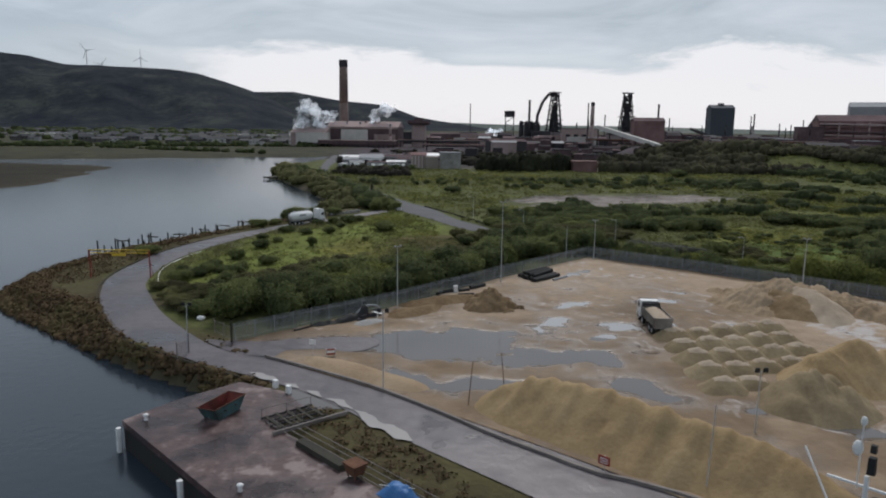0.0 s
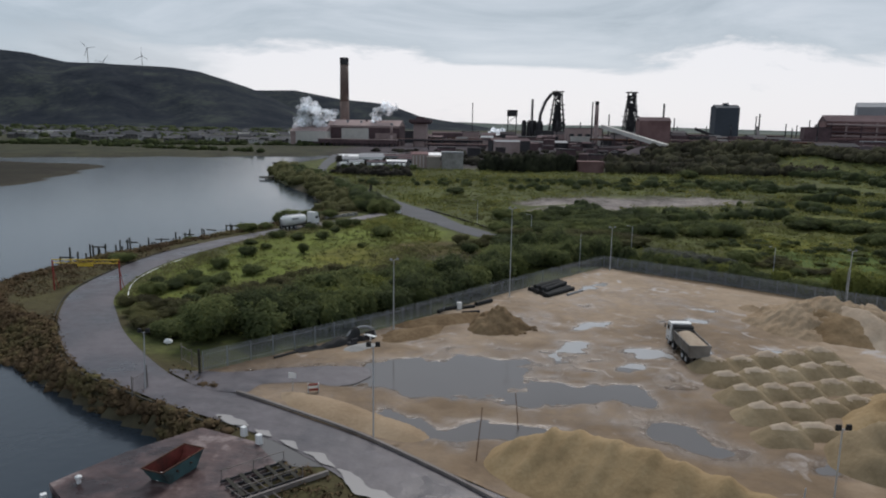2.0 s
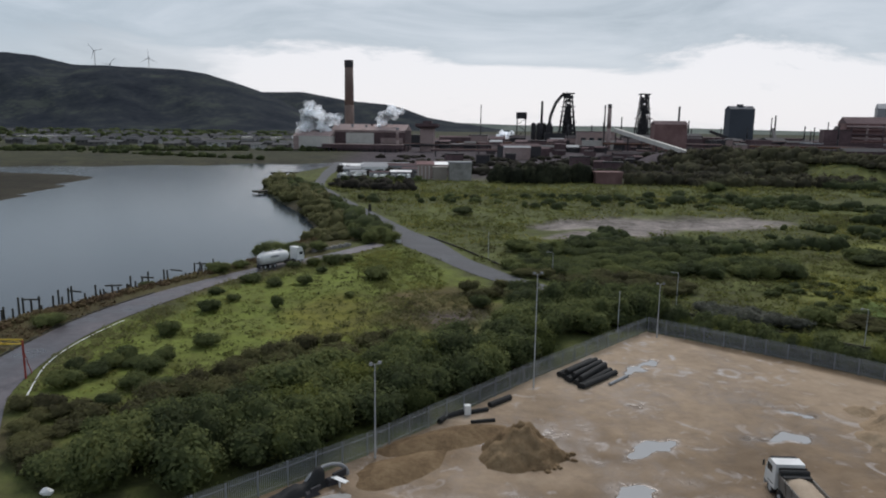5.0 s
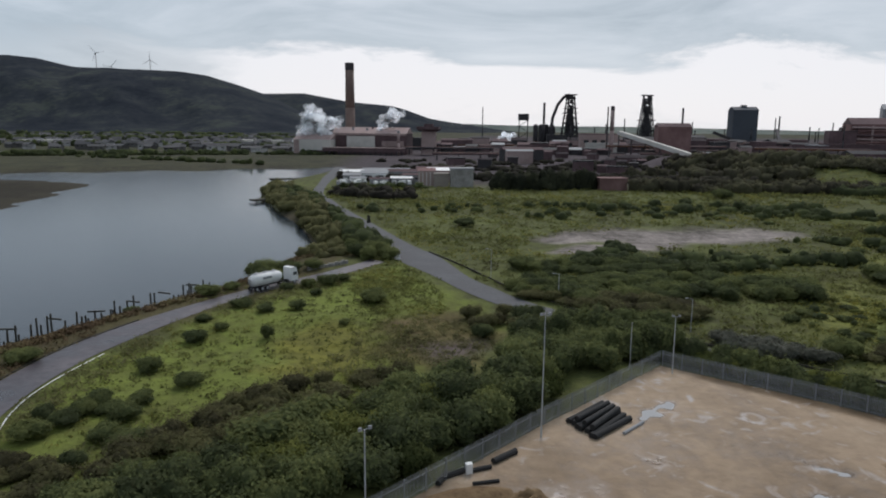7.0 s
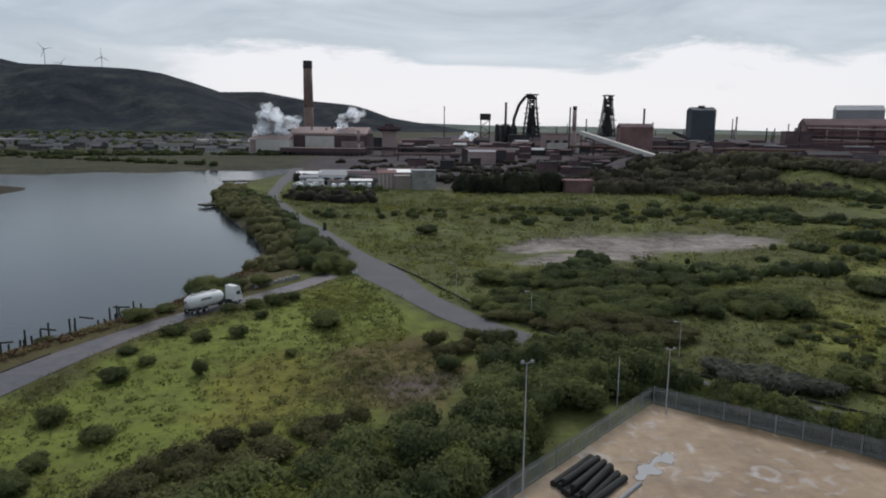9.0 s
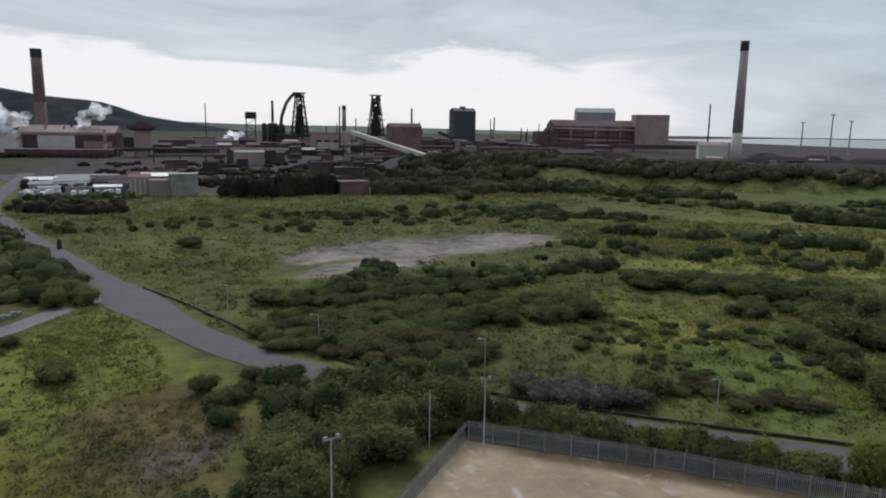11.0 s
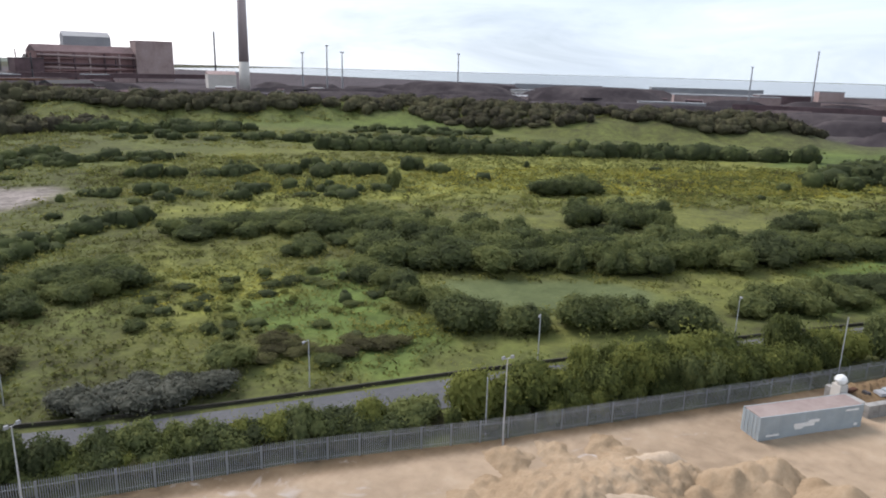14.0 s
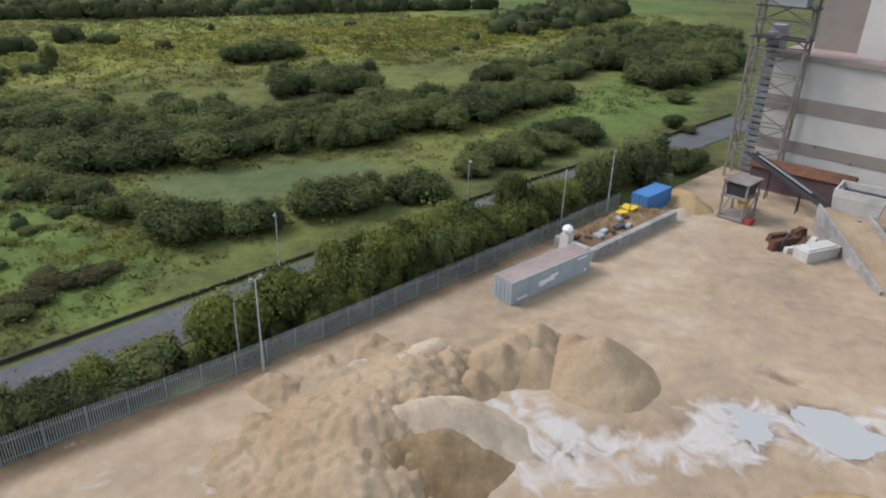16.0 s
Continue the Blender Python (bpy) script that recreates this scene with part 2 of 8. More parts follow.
DARKSTEEL = material("dark_sooty_steelwork", [(0.026, 0.024, 0.027), (0.042, 0.039, 0.042), (0.062, 0.057, 0.06)], 0.85, 0.6, 0.06, 0.1)
SLATE = material("slate_blue_cladding", [(0.05, 0.058, 0.07), (0.07, 0.08, 0.095)], 0.8, 0.2, 0.02, 0.05)
BRICK = material("brown_brick_chimney", [(0.12, 0.082, 0.07), (0.17, 0.118, 0.10), (0.21, 0.15, 0.13)], 0.9, 0.4, 0.05, 0.1)
STACKGREY = material("smoke_stained_concrete", [(0.26, 0.21, 0.205), (0.35, 0.29, 0.285), (0.43, 0.37, 0.365)], 0.9, 0.1, 0.02, 0.1, streak=(1, 1, 0.1))
TRUSS = material("weathered_taupe_steelwork", [(0.12, 0.10, 0.09), (0.19, 0.165, 0.15), (0.26, 0.23, 0.21)], 0.8, 1.0, 0.15, 0.1)
GREYCLAD = material("grey_cladding", [(0.22, 0.225, 0.235), (0.31, 0.315, 0.325)], 0.75, 0.4, 0.04, 0.05)
WHITE = material("white_paint", [(0.62, 0.62, 0.61), (0.74, 0.74, 0.73), (0.8, 0.8, 0.79)], 0.5, 1.5, 0.2, 0.03)
BLACK = material("black_rubber", [(0.014, 0.014, 0.014), (0.03, 0.03, 0.03)], 0.8, 4.0, 0.5, 0.1)
BLUE = material("blue_paint", [(0.03, 0.12, 0.30), (0.05, 0.18, 0.42)], 0.5, 1.5, 0.3, 0.05)
TEAL = material("faded_teal_paint", [(0.03, 0.045, 0.045), (0.05, 0.10, 0.105), (0.06, 0.14, 0.145)], 0.7, 2.0, 0.6, 0.1, contrast=1.4)
RED = material("red_paint", [(0.20, 0.03, 0.022), (0.34, 0.05, 0.036)], 0.6, 2.0, 0.4, 0.05)
YELLOW = material("yellow_paint", [(0.55, 0.36, 0.02), (0.70, 0.48, 0.04)], 0.55, 2.0, 0.4, 0.05)
BOXGREY = material("blue_grey_container_paint", [(0.26, 0.305, 0.33), (0.34, 0.385, 0.41)], 0.6, 0.8, 0.2, 0.05)
BOXTOP = material("rusted_container_roof", [(0.22, 0.165, 0.15), (0.32, 0.26, 0.24)], 0.85, 1.0, 0.3, 0.1)
TIMBER = material("weathered_dark_timber", [(0.028, 0.026, 0.02), (0.055, 0.05, 0.038)], 0.95, 3.0, 0.4, 0.3)
DUSTY = material("dusty_pale_lorry_body", [(0.36, 0.34, 0.32), (0.46, 0.44, 0.41), (0.54, 0.52, 0.49)], 0.7, 1.5, 0.4, 0.05)
BODYGREY = material("mud_splashed_grey_steel", [(0.14, 0.125, 0.11), (0.2, 0.182, 0.162), (0.29, 0.265, 0.24)], 0.75, 1.5, 0.4, 0.05)
COAL = material("dark_coal_and_ore", [(0.034, 0.029, 0.032), (0.055, 0.047, 0.05), (0.085, 0.072, 0.073)], 1.0, 0.1, 0.02, 0.2, contrast=1.3, spec=0.03)
ROOFTILE = material("slate_roof", [(0.06, 0.06, 0.065), (0.10, 0.095, 0.095)], 0.8, 0.6, 0.1, 0.1, per_object=0.3)
RENDERED = material("pale_render_walls", [(0.09, 0.085, 0.08), (0.15, 0.142, 0.135), (0.42, 0.41, 0.40)], 0.9, 0.3, 0.05, 0.05, per_object=0.75)


def ground_material():
    """Open ground: each soil's darker and lighter colour lie in the sheet, mixed by noise at four scales."""
    m = bpy.data.materials.new("open_ground")
    m.use_nodes = True
    t = m.node_tree
    p = t.nodes["Principled BSDF"]
    p.inputs["Roughness"].default_value, p.inputs["Specular IOR Level"].default_value = 0.95, 0.1
    g = t.nodes.new("ShaderNodeNewGeometry")
    total = None
    for scale, share, detail in ((0.007, 0.9, 4), (0.045, 1.6, 5), (0.28, 1.5, 5), (1.1, 1.0, 4)):
        n = t.nodes.new("ShaderNodeTexNoise")
        n.inputs["Scale"].default_value, n.inputs["Detail"].default_value, n.inputs["Distortion"].default_value = scale, detail, 0.4
        t.links.new(g.outputs["Position"], n.inputs[0])
        k = t.nodes.new("ShaderNodeMath")
        k.operation = "MULTIPLY_ADD"
        k.inputs[1].default_value = share
        t.links.new(n.outputs[0], k.inputs[0])
        if total is None:
            k.inputs[2].default_value = 0.45 - 5.0 / 2
        else:
            t.links.new(total, k.inputs[2])
        total = k.outputs[0]
    fac = t.nodes.new("ShaderNodeMapRange")
    t.links.new(total, fac.inputs["Value"])
    dark, light = t.nodes.new("ShaderNodeAttribute"), t.nodes.new("ShaderNodeAttribute")
    dark.attribute_name, light.attribute_name = "soil_dark", "soil_light"
    mix = t.nodes.new("ShaderNodeMixRGB")
    t.links.new(fac.outputs[0], mix.inputs[0])
    t.links.new(dark.outputs["Color"], mix.inputs[1])
    t.links.new(light.outputs["Color"], mix.inputs[2])
    t.links.new(mix.outputs[0], p.inputs["Base Color"])
    b = t.nodes.new("ShaderNodeBump")
    b.inputs["Strength"].default_value, b.inputs["Distance"].default_value = 0.4, 0.5
    t.links.new(total, b.inputs["Height"])
    t.links.new(b.outputs[0], p.inputs["Normal"])
    return m


def yard_material():
    """Sandy ground that darkens and shines where it lies low and wet."""
    m = material("wet_sandy_yard_ground", [(0.245, 0.18, 0.122), (0.302, 0.225, 0.154), (0.355, 0.268, 0.186), (0.41, 0.328, 0.243)], 0.85, 0.7, 0.06, 0.3, contrast=1.0, spec=0.25)
    t = m.node_tree
    p = t.nodes["Principled BSDF"]
    g = t.nodes.new("ShaderNodeNewGeometry")
    sp = t.nodes.new("ShaderNodeSeparateXYZ")
    t.links.new(g.outputs["Position"], sp.inputs[0])
    n = t.nodes.new("ShaderNodeTexNoise")
    n.inputs["Scale"].default_value, n.inputs["Detail"].default_value = 0.7, 5
    t.links.new(g.outputs["Position"], n.inputs[0])
    low = t.nodes.new("ShaderNodeMath")
    low.operation = "MULTIPLY_ADD"
    low.inputs[1].default_value = 0.09
    t.links.new(n.outputs[0], low.inputs[0])
    t.links.new(sp.outputs[2], low.inputs[2])
    wet = t.nodes.new("ShaderNodeMapRange")
    wet.inputs["From Min"].default_value, wet.inputs["From Max"].default_value = 0.05, 0.15
    wet.inputs["To Min"].default_value, wet.inputs["To Max"].default_value = 1.0, 0.0
    t.links.new(low.outputs[0], wet.inputs["Value"])
    base, rough = p.inputs["Base Color"].links[0].from_socket, p.inputs["Roughness"].links[0].from_socket
    mix = t.nodes.new("ShaderNodeMixRGB")
    mix.blend_type, mix.inputs[2].default_value = "MULTIPLY", (0.5, 0.455, 0.41, 1)
    t.links.new(wet.outputs[0], mix.inputs[0])
    t.links.new(base, mix.inputs[1])
    t.links.new(mix.outputs[0], p.inputs["Base Color"])
    damp = t.nodes.new("ShaderNodeAttribute")
    damp.attribute_name = "damp"
    tracks = t.nodes.new("ShaderNodeMapping")
    tracks.inputs["Rotation"].default_value, tracks.inputs["Scale"].default_value = (0, 0, 0.6), (0.24, 0.15, 1)
    t.links.new(g.outputs["Position"], tracks.inputs[0])
    streaks = t.nodes.new("ShaderNodeTexNoise")
    streaks.inputs["Scale"].default_value, streaks.inputs["Detail"].default_value, streaks.inputs["Distortion"].default_value = 1.0, 8, 1.1
    t.links.new(tracks.outputs[0], streaks.inputs[0])
    shade = t.nodes.new("ShaderNodeMapRange")
    shade.inputs["From Min"].default_value, shade.inputs["From Max"].default_value = 0.3, 0.7
    shade.inputs["To Min"].default_value, shade.inputs["To Max"].default_value = 0.86, 1.12
    t.links.new(streaks.outputs[0], shade.inputs["Value"])
    rutted = t.nodes.new("ShaderNodeMixRGB")
    rutted.blend_type, rutted.inputs[0].default_value = "MULTIPLY", 1.0
    t.links.new(mix.outputs[0], rutted.inputs[1])
    t.links.new(shade.outputs[0], rutted.inputs[2])
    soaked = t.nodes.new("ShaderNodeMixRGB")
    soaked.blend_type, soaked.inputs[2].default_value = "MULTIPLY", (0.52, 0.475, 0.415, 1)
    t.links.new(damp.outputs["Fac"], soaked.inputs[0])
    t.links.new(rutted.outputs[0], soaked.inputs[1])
    mix = soaked
    silt = t.nodes.new("ShaderNodeAttribute")
    silt.attribute_name = "silt"
    grain = t.nodes.new("ShaderNodeTexNoise")
    grain.inputs["Scale"].default_value, grain.inputs["Detail"].default_value, grain.inputs["Distortion"].default_value = 0.35, 7, 1.2
    t.links.new(g.outputs["Position"], grain.inputs[0])
    amount = t.nodes.new("ShaderNodeMath")
    amount.operation = "MULTIPLY_ADD"
    amount.inputs[1].default_value, amount.inputs[2].default_value = 3.2, -1.8
    t.links.new(grain.outputs[0], amount.inputs[0])
    total = t.nodes.new("ShaderNodeMath")
    total.operation = "ADD"
    t.links.new(amount.outputs[0], total.inputs[0])
    t.links.new(silt.outputs["Fac"], total.inputs[1])
    share = t.nodes.new("ShaderNodeMapRange")
    share.inputs["From Min"].default_value, share.inputs["From Max"].default_value = 0.35, 1.0
    t.links.new(total.outputs[0], share.inputs["Value"])
    pale = t.nodes.new("ShaderNodeMixRGB")
    pale.inputs[2].default_value = (0.44, 0.4, 0.375, 1)
    t.links.new(share.outputs[0], pale.inputs[0])
    t.links.new(mix.outputs[0], pale.inputs[1])
    t.links.new(pale.outputs[0], p.inputs["Base Color"])
    r = t.nodes.new("ShaderNodeMix")
    t.links.new(wet.outputs[0], r.inputs[0])
    t.links.new(rough, r.inputs[2])
    r.inputs[3].default_value = 0.2
    t.links.new(r.outputs[0], p.inputs["Roughness"])
    return m


def glassy(name, colour, rough, ripple, scale, ior=1.33):
    m = bpy.data.materials.new(name)
    m.use_nodes = True
    t = m.node_tree
    p = t.nodes["Principled BSDF"]
    p.inputs["Base Color"].default_value = (*colour, 1)
    p.inputs["Roughness"].default_value = rough
    p.inputs["IOR"].default_value = ior
    n = t.nodes.new("ShaderNodeTexNoise")
    n.inputs["Scale"].default_value, n.inputs["Detail"].default_value = scale, 4
    g = t.nodes.new("ShaderNodeNewGeometry")
    t.links.new(g.outputs["Position"], n.inputs[0])
    b = t.nodes.new("ShaderNodeBump")
    b.inputs["Strength"].default_value, b.inputs["Distance"].default_value = ripple, 0.1
    t.links.new(n.outputs[0], b.inputs["Height"])
    t.links.new(b.outputs[0], p.inputs["Normal"])
    return m


WATER = glassy("still_dark_river_water", (0.03, 0.04, 0.052), 0.14, 0.3, 0.9)
PUDDLE = glassy("muddy_puddle_water", (0.128, 0.118, 0.113), 0.06, 0.03, 0.8)
YARD = yard_material()
OPEN_GROUND = ground_material()
MILKY = glassy("milky_grey_puddle", (0.36, 0.355, 0.35), 0.1, 0.02, 0.8)
# Pale base holds the white-grey reflection on the road puddles besides silt.
ROADSILT = glassy("road_silt_and_reflection", (0.32, 0.3, 0.285), 0.25, 0.05, 1.5)
GLASS = glassy("dark_window_glass", (0.02, 0.025, 0.03), 0.08, 0.0, 1.0, 1.5)


def steam_material():
    """White vapour: light passes and scatters through each soft puff."""
    m = bpy.data.materials.new("white_steam")
    m.use_nodes = True
    t = m.node_tree
    t.nodes.clear()
    out, mix, add = (t.nodes.new(k) for k in ("ShaderNodeOutputMaterial", "ShaderNodeMixShader", "ShaderNodeAddShader"))
    clear, front, through_ = (t.nodes.new(k) for k in ("ShaderNodeBsdfTransparent", "ShaderNodeBsdfDiffuse", "ShaderNodeBsdfTranslucent"))
    front.inputs[0].default_value, through_.inputs[0].default_value = (0.74, 0.755, 0.77, 1), (0.74, 0.75, 0.76, 1)
    g, n, r = (t.nodes.new(k) for k in ("ShaderNodeNewGeometry", "ShaderNodeTexNoise", "ShaderNodeMapRange"))
    n.inputs["Scale"].default_value, n.inputs["Detail"].default_value = 0.09, 6
    t.links.new(g.outputs["Position"], n.inputs[0])
    r.inputs["From Min"].default_value, r.inputs["From Max"].default_value = 0.38, 0.62
    r.inputs["To Min"].default_value, r.inputs["To Max"].default_value = 0.03, 0.3
    t.links.new(n.outputs[0], r.inputs["Value"])
    t.links.new(r.outputs[0], mix.inputs[0])
    t.links.new(clear.outputs[0], mix.inputs[1])
    t.links.new(front.outputs[0], add.inputs[0])
    t.links.new(through_.outputs[0], add.inputs[1])
    t.links.new(add.outputs[0], mix.inputs[2])
    t.links.new(mix.outputs[0], out.inputs[0])
    return m


STEAM = steam_material()


# ---- mesh building ----
class Shape:
    """Collects faces, and becomes one mesh."""

    def __init__(self):
        self.v, self.f, self.facing = [], [], []

    def add(self, verts, faces):
        k = len(self.v)
        self.v += [tuple(p) for p in verts]
        self.f += [tuple(k + i for i in f) for f in faces]
        return self

    def box(self, x, y, z, sx, sy, sz, turn=0.0, taper=1.0, chamfer=0.0):
        """A box whose base's centre is x, y, z; chamfer cuts its upright edges."""
        c, s = math.cos(radians(turn)), math.sin(radians(turn))
        hx, hy = sx / 2, sy / 2
        q = min(chamfer, hx * 0.9, hy * 0.9)
        ring = [(-hx, -hy), (hx, -hy), (hx, hy), (-hx, hy)] if not q else [
            (-hx + q, -hy), (hx - q, -hy), (hx, -hy + q), (hx, hy - q), (hx - q, hy), (-hx + q, hy), (-hx, hy - q), (-hx, -hy + q)]
        n = len(ring)
        pts = [(x + c * a * k - s * b * k, y + s * a * k + c * b * k, z + h) for h, k in ((0, 1), (sz, taper)) for a, b in ring]
        faces = [tuple(range(n - 1, -1, -1)), tuple(range(n, 2 * n))] + [(i, (i + 1) % n, n + (i + 1) % n, n + i) for i in range(n)]
        return self.add(pts, faces)

    def tube(self, a, b, r0, r1=None, n=8, caps=True):
        a, b = Vector(a), Vector(b)
        r1 = r0 if r1 is None else r1
        d = (b - a).normalized()
        u = d.orthogonal().normalized()
        w = d.cross(u)
        pts = []
        for p, r in ((a, r0), (b, r1)):
            for i in range(n):
                g = 2 * math.pi * i / n
                pts.append(p + r * (math.cos(g) * u + math.sin(g) * w))
        faces = [(i, (i + 1) % n, n + (i + 1) % n, n + i) for i in range(n)]
        if caps:
            faces += [tuple(range(n - 1, -1, -1)), tuple(range(n, 2 * n))]
        return self.add(pts, faces)

    def prism(self, ring, z0, z1):
        n = len(ring)
        pts = [(x, y, z0) for x, y in ring] + [(x, y, z1) for x, y in ring]
        return self.add(pts, [tuple(range(n - 1, -1, -1)), tuple(range(n, 2 * n))] + [(i, (i + 1) % n, n + (i + 1) % n, n + i) for i in range(n)])

    def gable(self, x, y, z, sx, sy, h, turn=0.0, over=0.3):
        """A pitched roof, its ridge along x."""
        c, s = math.cos(radians(turn)), math.sin(radians(turn))
        hx, hy = sx / 2 + over, sy / 2 + over
        pts = [(-hx, -hy, 0), (hx, -hy, 0), (hx, hy, 0), (-hx, hy, 0), (-hx, 0, h), (hx, 0, h)]
        return self.add([(x + c * a - s * b, y + s * a + c * b, z + d) for a, b, d in pts], [(0, 1, 5, 4), (2, 3, 4, 5), (3, 0, 4), (1, 2, 5), (3, 2, 1, 0)])

    def ball(self, x, y, z, rx, ry, rz, lump=0.0, n=8, seed=0, frequency=1.0):
        rows = n // 2 + 1
        pts = [(0, 0, -1)]
        for j in range(1, rows):
            a = math.pi * j / rows - math.pi / 2
            for i in range(n):
                g = 2 * math.pi * (i + 0.5 * (j % 2)) / n
                pts.append((math.cos(a) * math.cos(g), math.cos(a) * math.sin(g), math.sin(a)))
        pts.append((0, 0, 1))
        out = []
        for p in pts:
            k = 1 + lump * noise.noise((p[0] * frequency + seed, p[1] * frequency, p[2] * frequency)) if lump else 1
            out.append((x + rx * p[0] * k, y + ry * p[1] * k, z + rz * p[2] * k))
        faces = [(0, 1 + (i + 1) % n, 1 + i) for i in range(n)]
        for j in range(rows - 2):
            o = 1 + j * n
            for i in range(n):
                faces.append((o + i, o + (i + 1) % n, o + n + (i + 1) % n, o + n + i))
        o = 1 + (rows - 2) * n
        faces += [(o + i, o + (i + 1) % n, len(pts) - 1) for i in range(n)]
        return self.add(out, faces)

    def mesh(self, name, mat, smooth=False):
        me = bpy.data.meshes.new(name)
        me.from_pydata([tuple(p) for p in self.v], [], self.f)
        me.materials.append(mat)
        if smooth or self.facing:
            me.polygons.foreach_set("use_smooth", [True] * len(me.polygons))
        me.update()
        if self.facing:
            normals = np.zeros((len(self.v), 3))
            for start, rows in self.facing:
                normals[start:start + len(rows)] = rows
            me.normals_split_custom_set_from_vertices(normals.tolist())
        return me


def part(name, shape, mat, parent=None, label="", smooth=False):
    """Links a shape as one mesh object under a thing or a part."""
    ob = new(name, shape if isinstance(shape, bpy.types.Mesh) else shape.mesh(name, mat, smooth))
    if parent:
        ob.parent = parent
        ob.matrix_parent_inverse = parent.matrix_world.inverted() if parent.type != "EMPTY" else Matrix()
    if label:
        ob["label"] = label
    return ob


def thing(name, label, category, group="", at=None):
    """An Empty at the base of a thing; its parts are built round its own origin."""
    ob = new(name)
    ob.empty_display_size = 0.2
    if at is not None:
        ob.matrix_world = at
    return tagged(ob, label, category, group)


def setting(name, shape, mat, label, category, smooth=False):
    return tagged(part(name, shape, mat, None, "", smooth), label, category, kind="structure")


def inside(px, py, ring):
    """Whether points lie in a ring, and their distance to its outline."""
    px, py = np.asarray(px, float), np.asarray(py, float)
    hit, near = np.zeros(px.shape, bool), np.full(px.shape, 1e9)
    for (ax, ay), (bx, by) in zip(ring, ring[1:] + ring[:1]):
        cross = (ay > py) != (by > py)
        with np.errstate(divide="ignore", invalid="ignore"):
            at = (bx - ax) * (py - ay) / ((by - ay) if by != ay else 1e-9) + ax
        hit ^= cross & (px < at)
        dx, dy = bx - ax, by - ay
        s = np.clip(((px - ax) * dx + (py - ay) * dy) / max(dx * dx + dy * dy, 1e-9), 0, 1)
        near = np.minimum(near, np.hypot(px - ax - s * dx, py - ay - s * dy))
    return hit, near


def smooth_line(points, step=2.0, closed=False):
    """Catmull-Rom through points."""
    p = [Vector((x, y)) for x, y in points]
    n, out = len(p), []
    for i in range(n if closed else n - 1):
        a, b, c, d = (p[(i + k) % n] if closed else p[min(max(i + k, 0), n - 1)] for k in (-1, 0, 1, 2))
        m = max(1, int((c - b).length / step))
        for k in range(m):
            s = k / m
            q = 0.5 * (2 * b + (c - a) * s + (2 * a - 5 * b + 4 * c - d) * s * s + (3 * b - a - 3 * c + d) * s ** 3)
            out.append((q.x, q.y))
    if not closed:
        out.append(tuple(p[-1]))
    return out


def bumpy(x, y, scale, seed=0.0):
    return noise.noise((x * scale + seed, y * scale, seed * 1.7))

# ---- ground, water, roads ----
WATER_Z = -2.6
RIVER = [(60, -20), (40, 2), (20, 20), (2, 37), (-10, 50), (-20, 60.5), (-25.5, 70), (-31.6, 75.6), (-36, 78), (-41, 80.4), (-46.2, 83.6), (-52, 87.2), (-58.6, 91.4), (-66, 96.4),
         (-75, 102.4), (-82, 108.8), (-85.4, 116.5), (-86, 125), (-84.6, 135), (-82.6, 146), (-79.8, 156), (-77, 164), (-74, 172), (-70.8, 180), (-68, 188), (-66, 196), (-65, 205), (-64.5, 214)]
RIVER += [(-62.5, 226), (-60, 237), (-61, 247), (-68, 262), (-81, 292), (-100, 325), (-131, 385), (-150, 440), (-150, 500), (-148, 560), (-152, 628), (-190, 616),
          (-262, 567), (-372, 510), (-600, 462), (-955, 430), (-2400, 432), (-2500, -1200), (60, -1200)]
MUDBANK = smooth_line([(-212, 288), (-214, 330), (-232, 392), (-246, 430), (-262, 452), (-315, 462), (-401, 470), (-497, 450), (-535, 365), (-458, 251), (-315, 222), (-239, 246)], 10, True)
YARD_RING = [(-31.4, 85.4), (-14.7, 104.9), (1.2, 127.7), (18.2, 150.1), (37.4, 137.7), (51.5, 126.5), (77.2, 108.7), (97.0, 95.6), (104, 90), (120, 79), (109, 59), (70, 16), (50, 29.5), (30, 44.5), (15.4, 55), (7.6, 60.8), (-2.3, 67.6), (-11.6, 73.6), (-24.4, 80.8)]
ROAD_L = smooth_line([(45, 22), (25, 37), (8, 50), (-7.3, 61.7), (-12.6, 66.3), (-18.1, 70.4), (-25.3, 74.2), (-30, 76.2), (-37.2, 80.2), (-43.4, 83.7), (-49.5, 89.1), (-55.6, 96.8),
                      (-61.7, 106.2), (-67.0, 117.9), (-69.4, 133), (-69.6, 147), (-66.8, 161.5), (-62.6, 174), (-58.0, 185), (-51.6, 196), (-45.4, 208), (-39.5, 222)], 1.5)
ROAD_R = smooth_line([(50, 28), (30, 43), (15, 54), (7.2, 59.8), (-2.7, 66.6), (-12, 72.6), (-24.8, 79.8), (-29.4, 81.2), (-34, 83.9), (-40.7, 90.3), (-47.5, 97.9), (-53, 105.6),
                      (-58.7, 114.8), (-62.6, 128.5), (-63.5, 141), (-62.3, 152), (-60.0, 164.5), (-57.4, 174.5), (-53.4, 184.5), (-47.4, 194.5), (-41.4, 205.5), (-35.5, 219)], 1.5)
ACCESS_L = smooth_line([(-152, 600), (-130, 490), (-120, 447), (-110.8, 406), (-104.5, 384), (-93.5, 357), (-80, 326), (-65, 296), (-47.7, 263.4), (-39.5, 240), (-33.8, 224), (-21.9, 205.7), (-14.5, 193), (-6.5, 182), (8, 167), (23, 154.5),
                        (35, 146), (56, 132.5), (86, 112.5), (101, 102), (116, 91), (152, 66)], 3)
